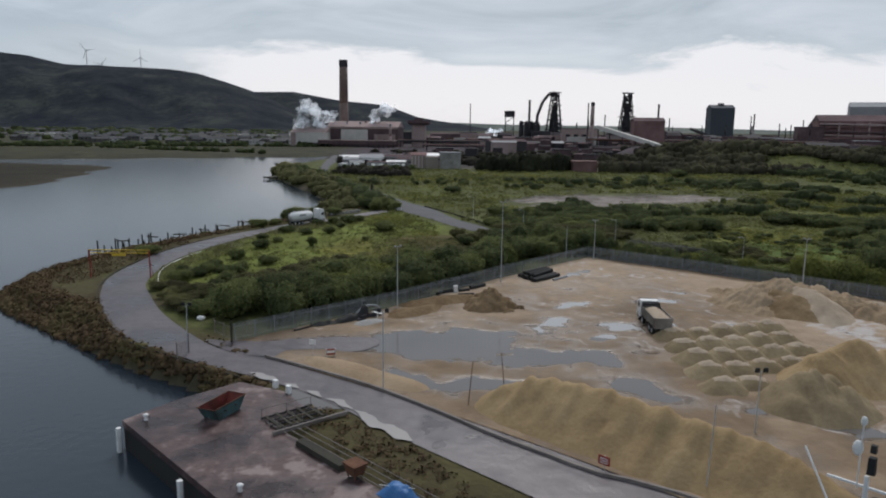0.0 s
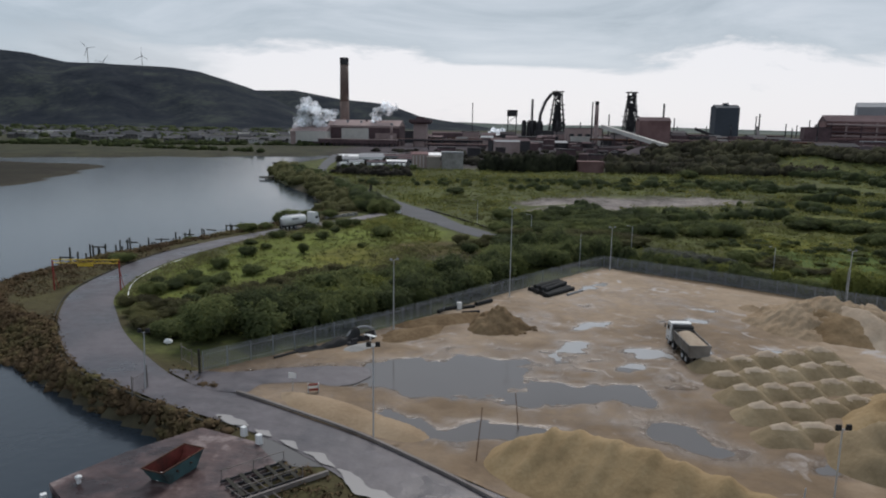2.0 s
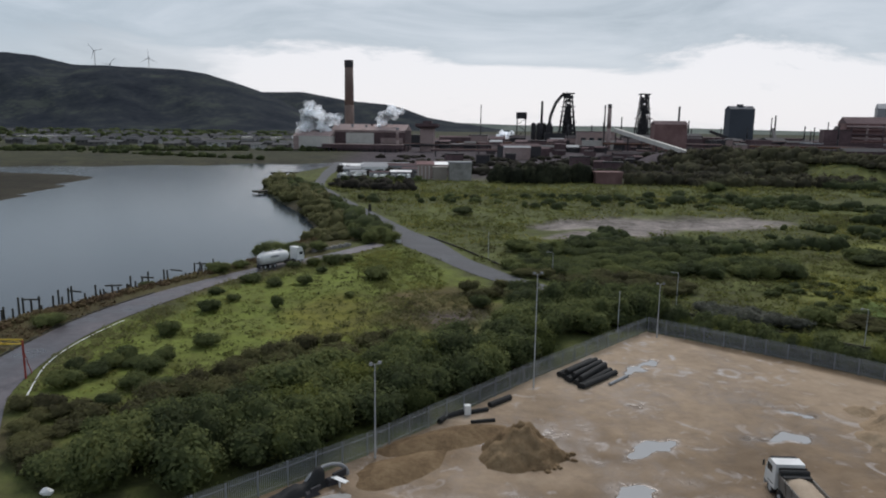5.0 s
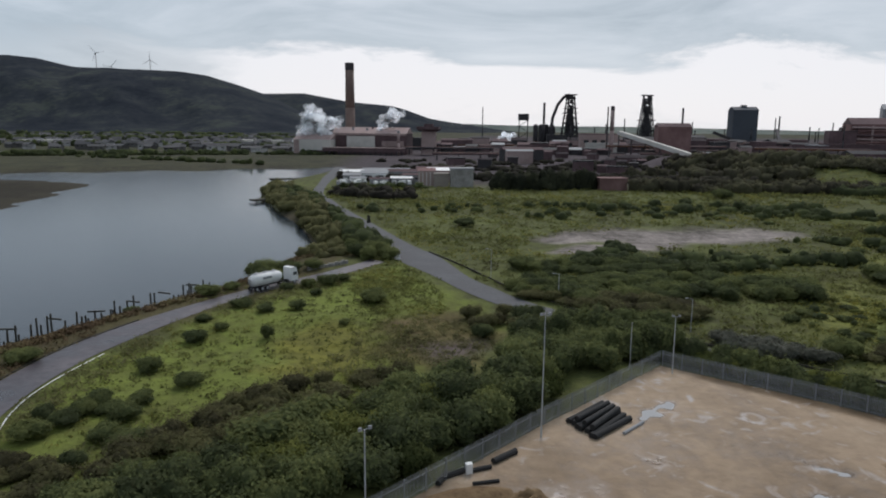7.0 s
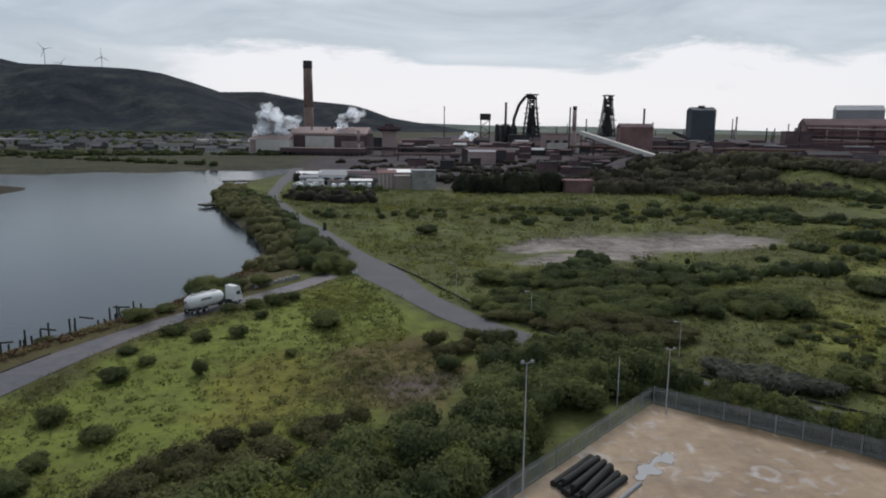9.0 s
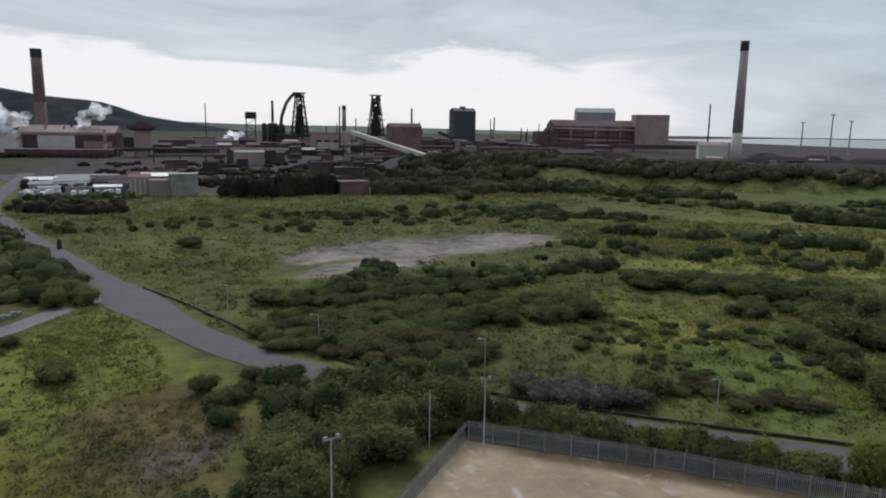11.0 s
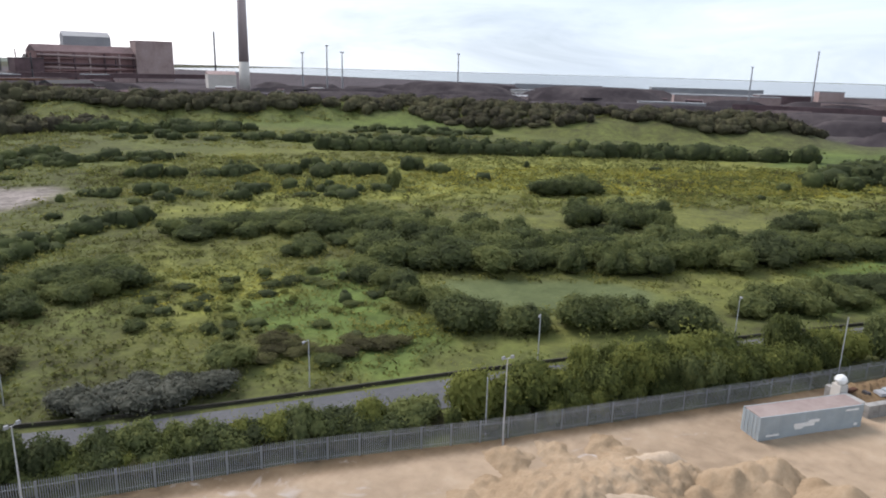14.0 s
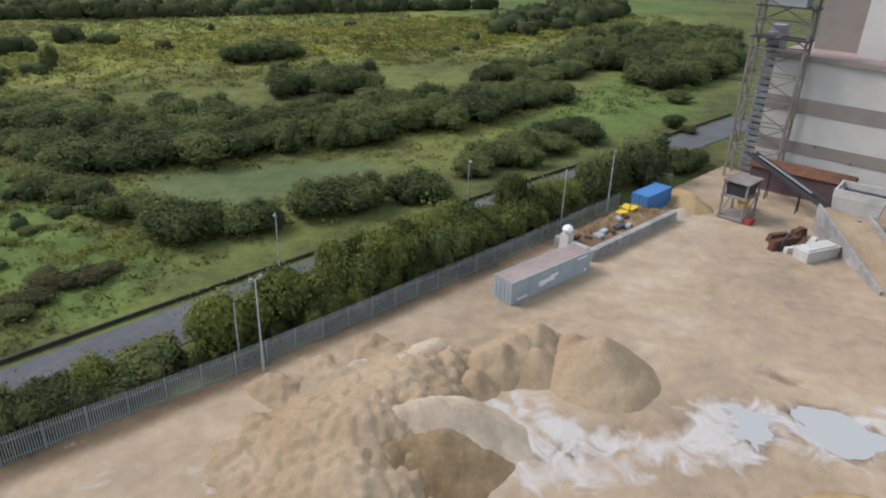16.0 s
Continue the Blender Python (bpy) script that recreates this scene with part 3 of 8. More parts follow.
ACCESS_R = smooth_line([(-143, 600), (-122, 490), (-113, 441), (-104, 402), (-98, 381), (-87.5, 358), (-74.5, 329), (-57.2, 294), (-41.5, 262), (-32, 243), (-23, 228), (-13.5, 205), (-6.5, 193.5), (-0.5, 184.5), (13, 171.5), (27, 159.5),
                        (39, 151), (60, 137.5), (90, 117.5), (105, 107), (120, 96), (156, 71)], 3)


def resample(line, n):
    p = np.array(line)
    d = np.r_[0, np.cumsum(np.hypot(*np.diff(p, axis=0).T))]
    s = np.linspace(0, d[-1], n)
    return np.c_[np.interp(s, d, p[:, 0]), np.interp(s, d, p[:, 1])]


def ribbon(left, right, n, z, across=3):
    a, b = resample(left, n), resample(right, n)
    s = Shape()
    pts = [(*(a[i] + (b[i] - a[i]) * k / across), z + 0.06 * math.sin(math.pi * k / across)) for i in range(n) for k in range(across + 1)]
    w = across + 1
    return s.add(pts, [(i * w + k, i * w + k + 1, (i + 1) * w + k + 1, (i + 1) * w + k) for i in range(n - 1) for k in range(across)])


def axis_lines(lo, hi, step, first, last, growth):
    mid = list(np.arange(lo, hi + 0.1, step))
    up, down, d = [hi], [lo], step
    while up[-1] < last:
        d *= growth
        up.append(up[-1] + d)
    d = step
    while down[-1] > first:
        d *= growth
        down.append(down[-1] - d)
    return np.array(down[:0:-1] + mid + up[1:])


def smoothstep(x):
    x = np.clip(x, 0, 1)
    return x * x * (3 - 2 * x)


RIDGE = [(60, 640), (150, 530), (215, 468), (320, 385), (338, 300), (345, 245), (392, 180), (410, 138)]   # foot of the long embankment
RIDGE_RING = RIDGE + [(x + 62, y + 30) for x, y in RIDGE[::-1]]
ROAD_RING = ROAD_L + ROAD_R[::-1]
ACCESS_RING = ACCESS_L + ACCESS_R[::-1]


def ground_height(x, y):
    x, y = np.asarray(x, float), np.asarray(y, float)
    wet, d = inside(x, y, RIVER)
    on_quay, dq = inside(x, y, ROAD_RING[::2])
    slope_run = np.clip(d + np.where(on_quay, 0, dq) - 0.6, 0.8, 5.0)
    z = np.where(wet, WATER_Z - np.minimum(3, d * 0.5), WATER_Z * (1 - smoothstep(d / slope_run)))
    mud, dm = inside(x, y, MUDBANK)
    z = np.where(mud, WATER_Z + 1.5 * smoothstep(dm / 20) - 0.25, z)
    high, dh = inside(x, y, RIDGE_RING)
    z = np.where(high, np.maximum(z, 11.0 * smoothstep(dh / 26.0)), z)
    flat = [bumpy(a, b, 0.11, 3) * 0.5 + bumpy(a, b, 0.03, 7) * 0.6 for a, b in zip(x.ravel(), y.ravel())]
    keep = np.ones(x.shape)
    z = np.where(inside(x, y, YARD_RING)[0], z - 0.5, z)
    for ring, soft in ((YARD_RING, 5.0), (ROAD_RING, 4.0), (ACCESS_RING, 5.0)):
        hit, dd = inside(x, y, ring)
        keep = keep * np.where(hit, 0, smoothstep(dd / soft))
    keep = keep * np.where(wet, 0, smoothstep(d / 12.0))
    z = z + np.array(flat).reshape(x.shape) * keep - 0.06
    return z


gx, gy = axis_lines(-95, 160, 1.5, -4700, 4700, 1.12), axis_lines(42, 260, 1.5, -1500, 4850, 1.12)
X, Y = np.meshgrid(gx, gy)
Z = ground_height(X, Y)
nx = len(gx)
ground_shape = Shape()
ground_shape.v = list(map(tuple, np.c_[X.ravel(), Y.ravel(), Z.ravel()].tolist()))
ground_shape.f = [(j * nx + i, j * nx + i + 1, (j + 1) * nx + i + 1, (j + 1) * nx + i) for j in range(len(gy) - 1) for i in range(nx - 1)]
ground = setting("ground", ground_shape, OPEN_GROUND, "rough green and yellowing grassland reaching the horizon", "ground", True)


def height_at(x, y):
    """Height of the ground sheet, between its grid points."""
    x, y = np.asarray(x, float), np.asarray(y, float)
    i = np.clip(np.searchsorted(gx, x) - 1, 0, nx - 2)
    j = np.clip(np.searchsorted(gy, y) - 1, 0, len(gy) - 2)
    u, v = (x - gx[i]) / (gx[i + 1] - gx[i]), (y - gy[j]) / (gy[j + 1] - gy[j])
    return (Z[j, i] * (1 - u) + Z[j, i + 1] * u) * (1 - v) + (Z[j + 1, i] * (1 - u) + Z[j + 1, i + 1] * u) * v


# growth and soil, patch by patch
mx, my, mz = X, Y, Z
fray = np.array([bumpy(a, b, 0.13, 21) * 1.0 + bumpy(a, b, 0.4, 22) * 0.6 for a, b in zip(mx.ravel(), my.ravel())]).reshape(mx.shape)
SOILS = [((0.056, 0.057, 0.027), (0.126, 0.144, 0.044)), ((0.098, 0.105, 0.031), (0.172, 0.212, 0.045)), ((0.10, 0.065, 0.038), (0.21, 0.15, 0.09)), ((0.085, 0.075, 0.066), (0.35, 0.305, 0.28)),
         ((0.042, 0.035, 0.039), (0.095, 0.078, 0.085)), ((0.026, 0.025, 0.019), (0.078, 0.08, 0.04)), ((0.12, 0.132, 0.042), (0.248, 0.25, 0.06)), ((0.082, 0.1, 0.044), (0.122, 0.145, 0.064)),
         ((0.07, 0.092, 0.03), (0.122, 0.172, 0.046)), ((0.045, 0.039, 0.03), (0.075, 0.066, 0.05)), ((0.021, 0.018, 0.014), (0.042, 0.038, 0.023)), ((0.058, 0.047, 0.027), (0.105, 0.094, 0.042)), ((0.074, 0.076, 0.03), (0.165, 0.176, 0.05)),
         ((0.082, 0.066, 0.031), (0.155, 0.13, 0.05)), ((0.07, 0.055, 0.05), (0.135, 0.108, 0.098)), ((0.115, 0.112, 0.03), (0.23, 0.22, 0.045))]
# rough grass, meadow, earth, gravel, coal ground, far land, yellow field, reed bed, fresh grass, mud, saltmarsh, bank growth, dry grass, brown weeds, bare ash, yellowing meadow
soil = np.zeros(mx.shape, int)


def spread(index, ring, wobble=4.0, bias=0.0):
    hit, d = inside(mx, my, ring)
    soil[np.where(hit, d, -d) + fray * wobble + bias > 0] = index


spread(5, [(-4700, 300), (-1000, 400), (-416, 490), (-280, 540), (-200, 595), (-160, 630), (-100, 700), (400, 1500), (4700, 2500), (4700, 4850), (-4700, 4850)], 20)
spread(4, [(-150, 560), (-70, 470), (-20, 452), (70, 458), (110, 520), (220, 560), (390, 440), (402, 330), (415, 245), (440, 175), (424, 110), (440, 40), (900, -200), (1600, -600), (2200, 2400), (-160, 2400), (-190, 800)], 12)
spread(12, [(48, 152), (42, 178), (70, 222), (110, 300), (200, 340), (310, 200), (340, 60), (220, 58), (120, 108)], 14)
spread(1, [(-57, 112), (-61, 140), (-57, 172), (-42, 200), (-32, 218), (-20, 196), (-8, 178), (-4, 160), (-14, 140), (-30, 118), (-42, 100)], 5)
spread(3, [(-1.3, 262), (9, 274), (22, 286), (48, 287.5), (78, 299), (92, 283), (72, 266.6), (47, 261.6), (38, 251), (28.5, 242), (9.6, 238.6), (4.2, 243), (14, 251), (27, 260), (18, 259.5), (6.6, 253)], 3.0, -0.4)
spread(6, [(95, 235), (150, 285), (230, 250), (300, 150), (380, 110), (300, 70), (210, 130), (165, 190)], 14)
spread(6, [(52, 176), (62, 200), (80, 196), (70, 176)], 8)
spread(8, [(68, 158), (72, 178), (86, 184), (90, 176), (78, 160)], 4)
spread(8, [(56, 150), (58, 166), (66, 174), (74, 170), (76, 158), (70, 144), (62, 144)], 9)
spread(8, [(108, 113), (130, 98), (156, 79), (205, 70), (215, 82), (170, 100), (135, 113)], 4)
spread(8, [(290, 150), (330, 165), (385, 130), (412, 70), (380, 30), (330, 60), (300, 100)], 8)
spread(8, [(250, 400), (300, 372), (325, 300), (345, 300), (335, 385), (265, 425)], 10)
spread(7, [(83.4, 143), (81, 154), (88, 161), (97, 153), (107, 137), (107, 130), (97, 127)], 1.5)
spread(11, [(-26, 76), (-6, 64), (12, 50.5), (32, 36), (28, 27), (6, 41), (-10, 52), (-21, 61)], 0.0)
bank_hit, bank_d = inside(mx, my, RIVER)
soil[(bank_hit | (bank_d < np.where(my > 100, 17.0, 9.0) + 4 * fray)) & (my < 330)] = 11
spread(1, [(-57, 114), (-60, 140), (-56, 170), (-43, 197), (-36, 204), (-22, 190), (-12, 172), (-30, 140), (-40, 116)], 5)
spread(15, [(-37, 168), (-27, 167), (-21, 150), (-23, 142), (-33, 138), (-39, 150)], 9)
spread(13, [(-25.5, 166), (-21.5, 171), (-12.7, 172.5), (-5.5, 164), (-7, 145), (-19, 144), (-23, 151)], 7)
spread(14, [(-20, 155), (-16, 158), (-11, 156.8), (-5.8, 155.5), (-8, 151), (-14.9, 150)], 2.5)
spread(2, [(-27, 166.5), (-22, 168.5), (-20.5, 166.5), (-24, 164.5)], 1.5)
spread(11, [(-62, 158), (-61, 182), (-52, 200), (-38, 214), (-40, 206), (-52, 188), (-57, 168)], 3)
soil[(mz < WATER_Z + 0.7) & (my < 600)] = 9
soil[inside(mx, my, MUDBANK)[0] & (mz > WATER_Z + 0.25)] = 10
for k, layer_name in enumerate(("soil_dark", "soil_light")):
    tone = np.array([c[k] for c in SOILS])[soil]
    for _ in range(2):
        around = np.pad(tone, ((1, 1), (1, 1), (0, 0)), mode="edge")
        tone = (around[:-2, 1:-1] + around[2:, 1:-1] + around[1:-1, :-2] + around[1:-1, 2:] + 2 * tone) / 6
    layer = ground.data.attributes.new(layer_name, "FLOAT_COLOR", "POINT")
    layer.data.foreach_set("color", np.concatenate([tone, np.ones((*tone.shape[:2], 1))], 2).ravel().tolist())
water_shape = Shape().add([(-2600, -1300, WATER_Z), (80, -1300, WATER_Z), (80, 720, WATER_Z), (-2600, 720, WATER_Z)], [(0, 1, 2, 3)])
setting("water", water_shape, WATER, "still dark grey tidal river water", "water")
sea_shape = Shape().add([(1500, 2600, 0.6), (1200, -1400, 0.6), (4690, -1400, 0.6), (4690, 1900, 0.6), (3200, 3600, 0.6)], [(0, 1, 2, 3, 4)])
setting("sea", sea_shape, WATER, "pale grey sea along the horizon", "water")
# the yard: uneven sandy ground, whose hollows hold water
HOLLOWS = [(-10, 88, 6.5, 4.5, 20), (-3, 90, 6, 4, 10), (-5, 84, 6, 3.0, 30), (-8, 75.3, 6.0, 2.2, -20), (0.5, 75.5, 5, 2.2, 5), (17.0, 75.4, 5.8, 3.9, -35), (6.5, 84.5, 6.0, 3.0, 15), (13, 85, 4, 2.0, 30),
           (17.2, 99.2, 2.6, 1.9, 10), (15.8, 93.4, 2.3, 1.5, 30), (33.5, 101.5, 3.0, 1.2, -20), (12.5, 109.5, 3.2, 1.3, 20), (25, 113.5, 3.0, 1.0, 15), (9.5, 101, 2.2, 1.0, 40), (24, 100, 2.4, 0.7, -60)]
HOLLOWS += [(53.4, 86.6, 2.6, 2.5, 20), (55.0, 79.6, 3.0, 4.4, -10), (29, 70, 6.5, 1.8, -28), (37, 66, 4.0, 2.0, -30), (61, 84, 3.0, 1.2, 60), (14.5, 134, 4, 1.0, 40), (30, 121, 5, 0.9, -20)]
HOLLOWS += [(53.2, 87.0, 2.6, 2.0, -40), (54.2, 80.4, 3.4, 2.2, -70), (48.4, 101.2, 4.2, 1.1, -70), (50.2, 97.0, 2.4, 1.0, -50), (57.8, 112.4, 2.6, 1.3, -60)]
ux, uy = np.arange(-32, 121, 0.6), np.arange(16, 151, 0.6)
UX, UY = np.meshgrid(ux, uy)
in_yard, yard_edge = inside(UX, UY, YARD_RING)
want = in_yard | (yard_edge < 0.9)
UZ = np.zeros(UX.shape)
for j, i in zip(*np.nonzero(want)):
    x, y = UX[j, i], UY[j, i]
    UZ[j, i] = 0.085 + 0.06 * min(1.0, max(0.0, (x - 26) / 16)) + 0.05 * bumpy(x, y, 0.06, 31) + 0.045 * bumpy(x, y, 0.17, 32) + 0.035 * bumpy(x + y, (y - x) * 0.35, 0.3, 33) + 0.03 * bumpy(x, y, 0.38, 35) + 0.02 * bumpy(x, y, 0.8, 34)
warp = np.zeros((2, *UX.shape))
for j, i in zip(*np.nonzero(want)):
    x, y = UX[j, i], UY[j, i]
    warp[:, j, i] = 2.2 * bumpy(x, y, 0.2, 41) + 1.4 * bumpy(x, y, 0.55, 43), 1.8 * bumpy(x, y, 0.2, 42) + 1.4 * bumpy(x, y, 0.55, 44)
for cx, cy, rx, ry, turn in HOLLOWS:
    c, s_ = math.cos(radians(turn)), math.sin(radians(turn))
    dx, dy = UX - cx + warp[0], UY - cy + warp[1]
    if (cx, cy) == (17.0, 75.4):          # the one clean-edged pool
        dx, dy = dx - 0.75 * warp[0], dy - 0.75 * warp[1]
    UZ -= (0.15 if cx < 43 else 0.125) * np.exp(-(((c * dx + s_ * dy) / rx) ** 2 + ((c * dy - s_ * dx) / ry) ** 2) ** 1.5)
UZ = np.where(UZ < -0.02, -0.02 + 0.4 * (UZ + 0.02), UZ)
for j, i in zip(*np.nonzero(want & (UZ < 0.06) & (np.hypot(UX - 17, UY - 75.4) > 8))):
    x, y = UX[j, i], UY[j, i]
    UZ[j, i] += 0.05 * bumpy(x, y * 1.5, 0.33, 36) + 0.035 * bumpy(x, y, 0.9, 37)
apron = [(x + 0.5 * bumpy(x, y, 0.35, 5), y + 0.5 * bumpy(x, y, 0.35, 8)) for x, y in smooth_line([(-35.5, 85.6), (-31.0, 85.4), (-26.0, 86.6), (-20.0, 88.6), (-15.0, 89.0), (-13.4, 86.4), (-16.2, 83.4), (-19.0, 84.0), (-22.0, 83.7), (-24.4, 82.4), (-25.2, 80.4), (-29.4, 81.0), (-33.6, 83.6)], 0.6, True)]
apron_hit, apron_d = inside(UX, UY, apron)
UZ -= 0.11 * smoothstep(np.where(apron_hit, apron_d, -apron_d) / 2.4 + 0.3)
# the sheet's rim follows the fences and kerbs
PX, PY, best = UX.copy(), UY.copy(), np.full(UX.shape, 1e9)
for (ax, ay), (bx, by) in zip(YARD_RING, YARD_RING[1:] + YARD_RING[:1]):
    along = np.clip(((UX - ax) * (bx - ax) + (UY - ay) * (by - ay)) / ((bx - ax) ** 2 + (by - ay) ** 2), 0, 1)
    qx, qy = ax + along * (bx - ax), ay + along * (by - ay)
    far = np.hypot(UX - qx, UY - qy)
    nearer = far < best
    best = np.where(nearer, far, best)
    PX, PY = np.where(nearer, qx, PX), np.where(nearer, qy, PY)
push = np.where((UX < 90) & (UY < 86 - 0.28 * (UX + 31)), 1.1, 0.0) / np.maximum(best, 0.05)
UX, UY = np.where(in_yard, UX, PX + push * (UX - PX)), np.where(in_yard, UY, PY + push * (UY - PY))
at_ = -np.ones(UX.shape, int)
at_[want] = np.arange(want.sum())
yard_shape = Shape()
yard_shape.v = list(map(tuple, np.c_[UX[want], UY[want], UZ[want]].tolist()))
full = want[:-1, :-1] & want[1:, :-1] & want[:-1, 1:] & want[1:, 1:]
yard_shape.f = [(at_[j, i], at_[j, i + 1], at_[j + 1, i + 1], at_[j + 1, i]) for j, i in zip(*np.nonzero(full))]
yard_shape.f = [tuple(int(k) for k in q) for q in yard_shape.f]
yard = setting("yard_ground", yard_shape, YARD, "wet rutted sandy yard surface with hollows", "ground", True)
silt_hit, silt_d = inside(UX, UY, [(42, 104), (48, 107.5), (53.5, 107), (53, 101), (50.4, 98.5), (52.4, 93), (56.5, 90.6), (58, 83), (58.5, 74), (52, 74), (50, 85), (46, 94)])
silt_amount = smoothstep(np.where(silt_hit, silt_d, -silt_d) / 4.0 + 0.45)
for cx, cy, rx, ry in ((28, 72.5, 5, 3), (33, 68.5, 6, 3), (30, 72, 9, 4), (20, 97, 8, 6), (12, 110, 6, 3), (26, 114, 7, 3), (14, 136, 9, 5), (52, 118, 9, 3), (33, 102, 6, 3), (26, 132, 10, 5), (15, 143, 6, 4), (34, 120, 9, 4)):
    silt_amount = np.maximum(silt_amount, 0.62 * np.exp(-(((UX - cx) / rx) ** 2 + ((UY - cy) / ry) ** 2)))
damp_hit, damp_d = inside(UX, UY, smooth_line([(-34, 82), (-31, 87), (-24, 88), (-17, 92), (-6, 94), (6, 91), (16, 88), (16, 82), (4, 80), (-8, 79.5), (-17, 81), (-24, 80.5)], 2, True))
damp_amount = smoothstep(np.where(damp_hit, damp_d, -damp_d) / 4.0 + 0.3) * 0.9
for cx, cy, rx, ry in ((-22, 76, 9, 5), (8, 84, 18, 7), (20, 93, 9, 3), (26, 104, 7, 3), (6, 116, 5, 3), (34, 92, 5, 3), (-2, 74.5, 8, 2.5), (30, 69, 9, 2.5)):
    damp_amount = np.maximum(damp_amount, 0.5 * np.exp(-(((UX - cx) / rx) ** 2 + ((UY - cy) / ry) ** 2)))
for j, i in zip(*np.nonzero(want & (UX < 46))):
    x, y = UX[j, i], UY[j, i]
    fade = min(1.0, (46 - x) / 14) * min(1.0, max(0.0, (128 - y) / 20))
    damp_amount[j, i] = max(damp_amount[j, i], fade * min(0.9, max(0.0, 0.74 + 0.8 * bumpy(x, y * 1.6, 0.07, 51) + 0.5 * bumpy(x, y * 1.8, 0.24, 52))))
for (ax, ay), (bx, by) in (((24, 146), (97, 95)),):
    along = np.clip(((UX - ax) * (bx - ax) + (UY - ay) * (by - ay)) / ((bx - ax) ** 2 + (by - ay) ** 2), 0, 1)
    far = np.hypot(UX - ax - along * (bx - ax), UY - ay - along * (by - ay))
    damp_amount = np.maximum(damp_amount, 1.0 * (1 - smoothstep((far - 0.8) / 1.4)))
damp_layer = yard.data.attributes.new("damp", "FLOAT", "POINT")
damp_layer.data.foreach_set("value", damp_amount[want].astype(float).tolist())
silt_amount = np.maximum(silt_amount, 0.22 * smoothstep((46 - UX) / 6) * smoothstep((UY - 86) / 8))
layer = yard.data.attributes.new("silt", "FLOAT", "POINT")
layer.data.foreach_set("value", silt_amount[want].astype(float).tolist())
setting("puddle_water", Shape().add([(-20, 66, 0), (-2.3, 68, 0), (15.4, 56, 0), (43.5, 60, 0), (43.5, 88, 0), (8, 94.5, 0), (-20, 98, 0)], [tuple(range(7))]), PUDDLE, "still brown puddle water lying in hollows", "water")
setting("silty_puddle_water", Shape().add([(43.504, 60, 0), (80, 40, 0), (100, 60, 0), (95, 95, 0), (43.504, 131, 0), (18, 148, 0), (-20, 98.004, 0), (8, 94.504, 0), (43.504, 88.004, 0)], [tuple(range(9))]), MILKY, "milky pale puddle water lying in hollows", "water")
setting("road_apron", Shape().add([(x, y, 0.075) for x, y in apron], [tuple(range(len(apron)))[::-1]]), TARMAC, "dark muddy tarmac apron at the yard entrance", "road")
setting("road", ribbon(ROAD_L, ROAD_R, 160, 0.03), TARMAC, "damp purplish-grey tarmac quay road in a bend", "road")
setting("road_access", ribbon(ACCESS_L, ACCESS_R, 220, 0.03), OLDROAD, "worn grey access road between scrub", "road")


def line_strip(line, width, z, h):
    """A low strip that follows a line: a kerb, a wall or a painted line."""
    s, p = Shape(), [Vector((x, y)) for x, y in line]
    ring = []
    for i, q in enumerate(p):
        d = (p[min(i + 1, len(p) - 1)] - p[max(i - 1, 0)]).normalized()
        w = Vector((-d.y, d.x)) * width / 2
        ring.append([(q.x - w.x, q.y - w.y, z), (q.x - w.x, q.y - w.y, z + h), (q.x + w.x, q.y + w.y, z + h), (q.x + w.x, q.y + w.y, z)])
    pts = [c for r in ring for c in r]
    faces = [(4 * i + k, 4 * i + (k + 1) % 4, 4 * i + 4 + (k + 1) % 4, 4 * i + 4 + k) for i in range(len(p) - 1) for k in range(4)]
    return s.add(pts, faces + [(3, 2, 1, 0), tuple(4 * len(p) - 4 + k for k in range(4))])


# ---- hills ----
def hill(name, label, skyline, y0, y1, mat):
    """A long hill whose crest follows skyline (x, z) at depth y1, rising from y0."""
    s, n = Shape(), 120
    xs = np.linspace(skyline[0][0], skyline[-1][0], n)
    zs = np.interp(xs, [p[0] for p in skyline], [p[1] for p in skyline])
    rows = 26
    for j in range(rows + 5):
        f = j / rows
        for x, z in zip(xs, zs):
            k = smoothstep(np.array(f)) if f <= 1 else 1 - 0.08 * (f - 1) * rows / 5
            lump = (bumpy(x, f * 900, 0.0028, 5) * 0.16 + bumpy(x, f * 900, 0.011, 9) * 0.05) * math.sin(math.pi * min(f, 1))
            y = y0 + (y1 - y0) * f
            s.v.append((x * y / y1, y, -2 + (z + 2) * max(0.0, float(k) + lump * (1 if f < 1 else 0))))
    s.f = [(j * n + i, j * n + i + 1, (j + 1) * n + i + 1, (j + 1) * n + i) for j in range(rows + 4) for i in range(n - 1)]
    return setting(name, s, mat, label, "hill", True)


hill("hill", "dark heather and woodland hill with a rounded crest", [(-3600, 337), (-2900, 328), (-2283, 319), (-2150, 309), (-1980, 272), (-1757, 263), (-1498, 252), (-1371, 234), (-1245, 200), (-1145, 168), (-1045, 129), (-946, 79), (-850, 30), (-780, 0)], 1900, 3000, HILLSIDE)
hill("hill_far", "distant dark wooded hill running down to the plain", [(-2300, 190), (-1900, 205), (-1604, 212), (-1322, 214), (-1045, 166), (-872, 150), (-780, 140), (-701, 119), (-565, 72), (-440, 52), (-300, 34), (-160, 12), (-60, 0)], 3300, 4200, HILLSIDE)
hill("hill_coast", "low fields and dunes on the far coast, paled by painted haze", [(-900, 6), (-600, 34), (-361, 44), (-126, 37), (172, 33), (500, 35), (900, 31), (1500, 22), (2200, 12), (2600, 4)], 4100, 4500, COASTLAND)

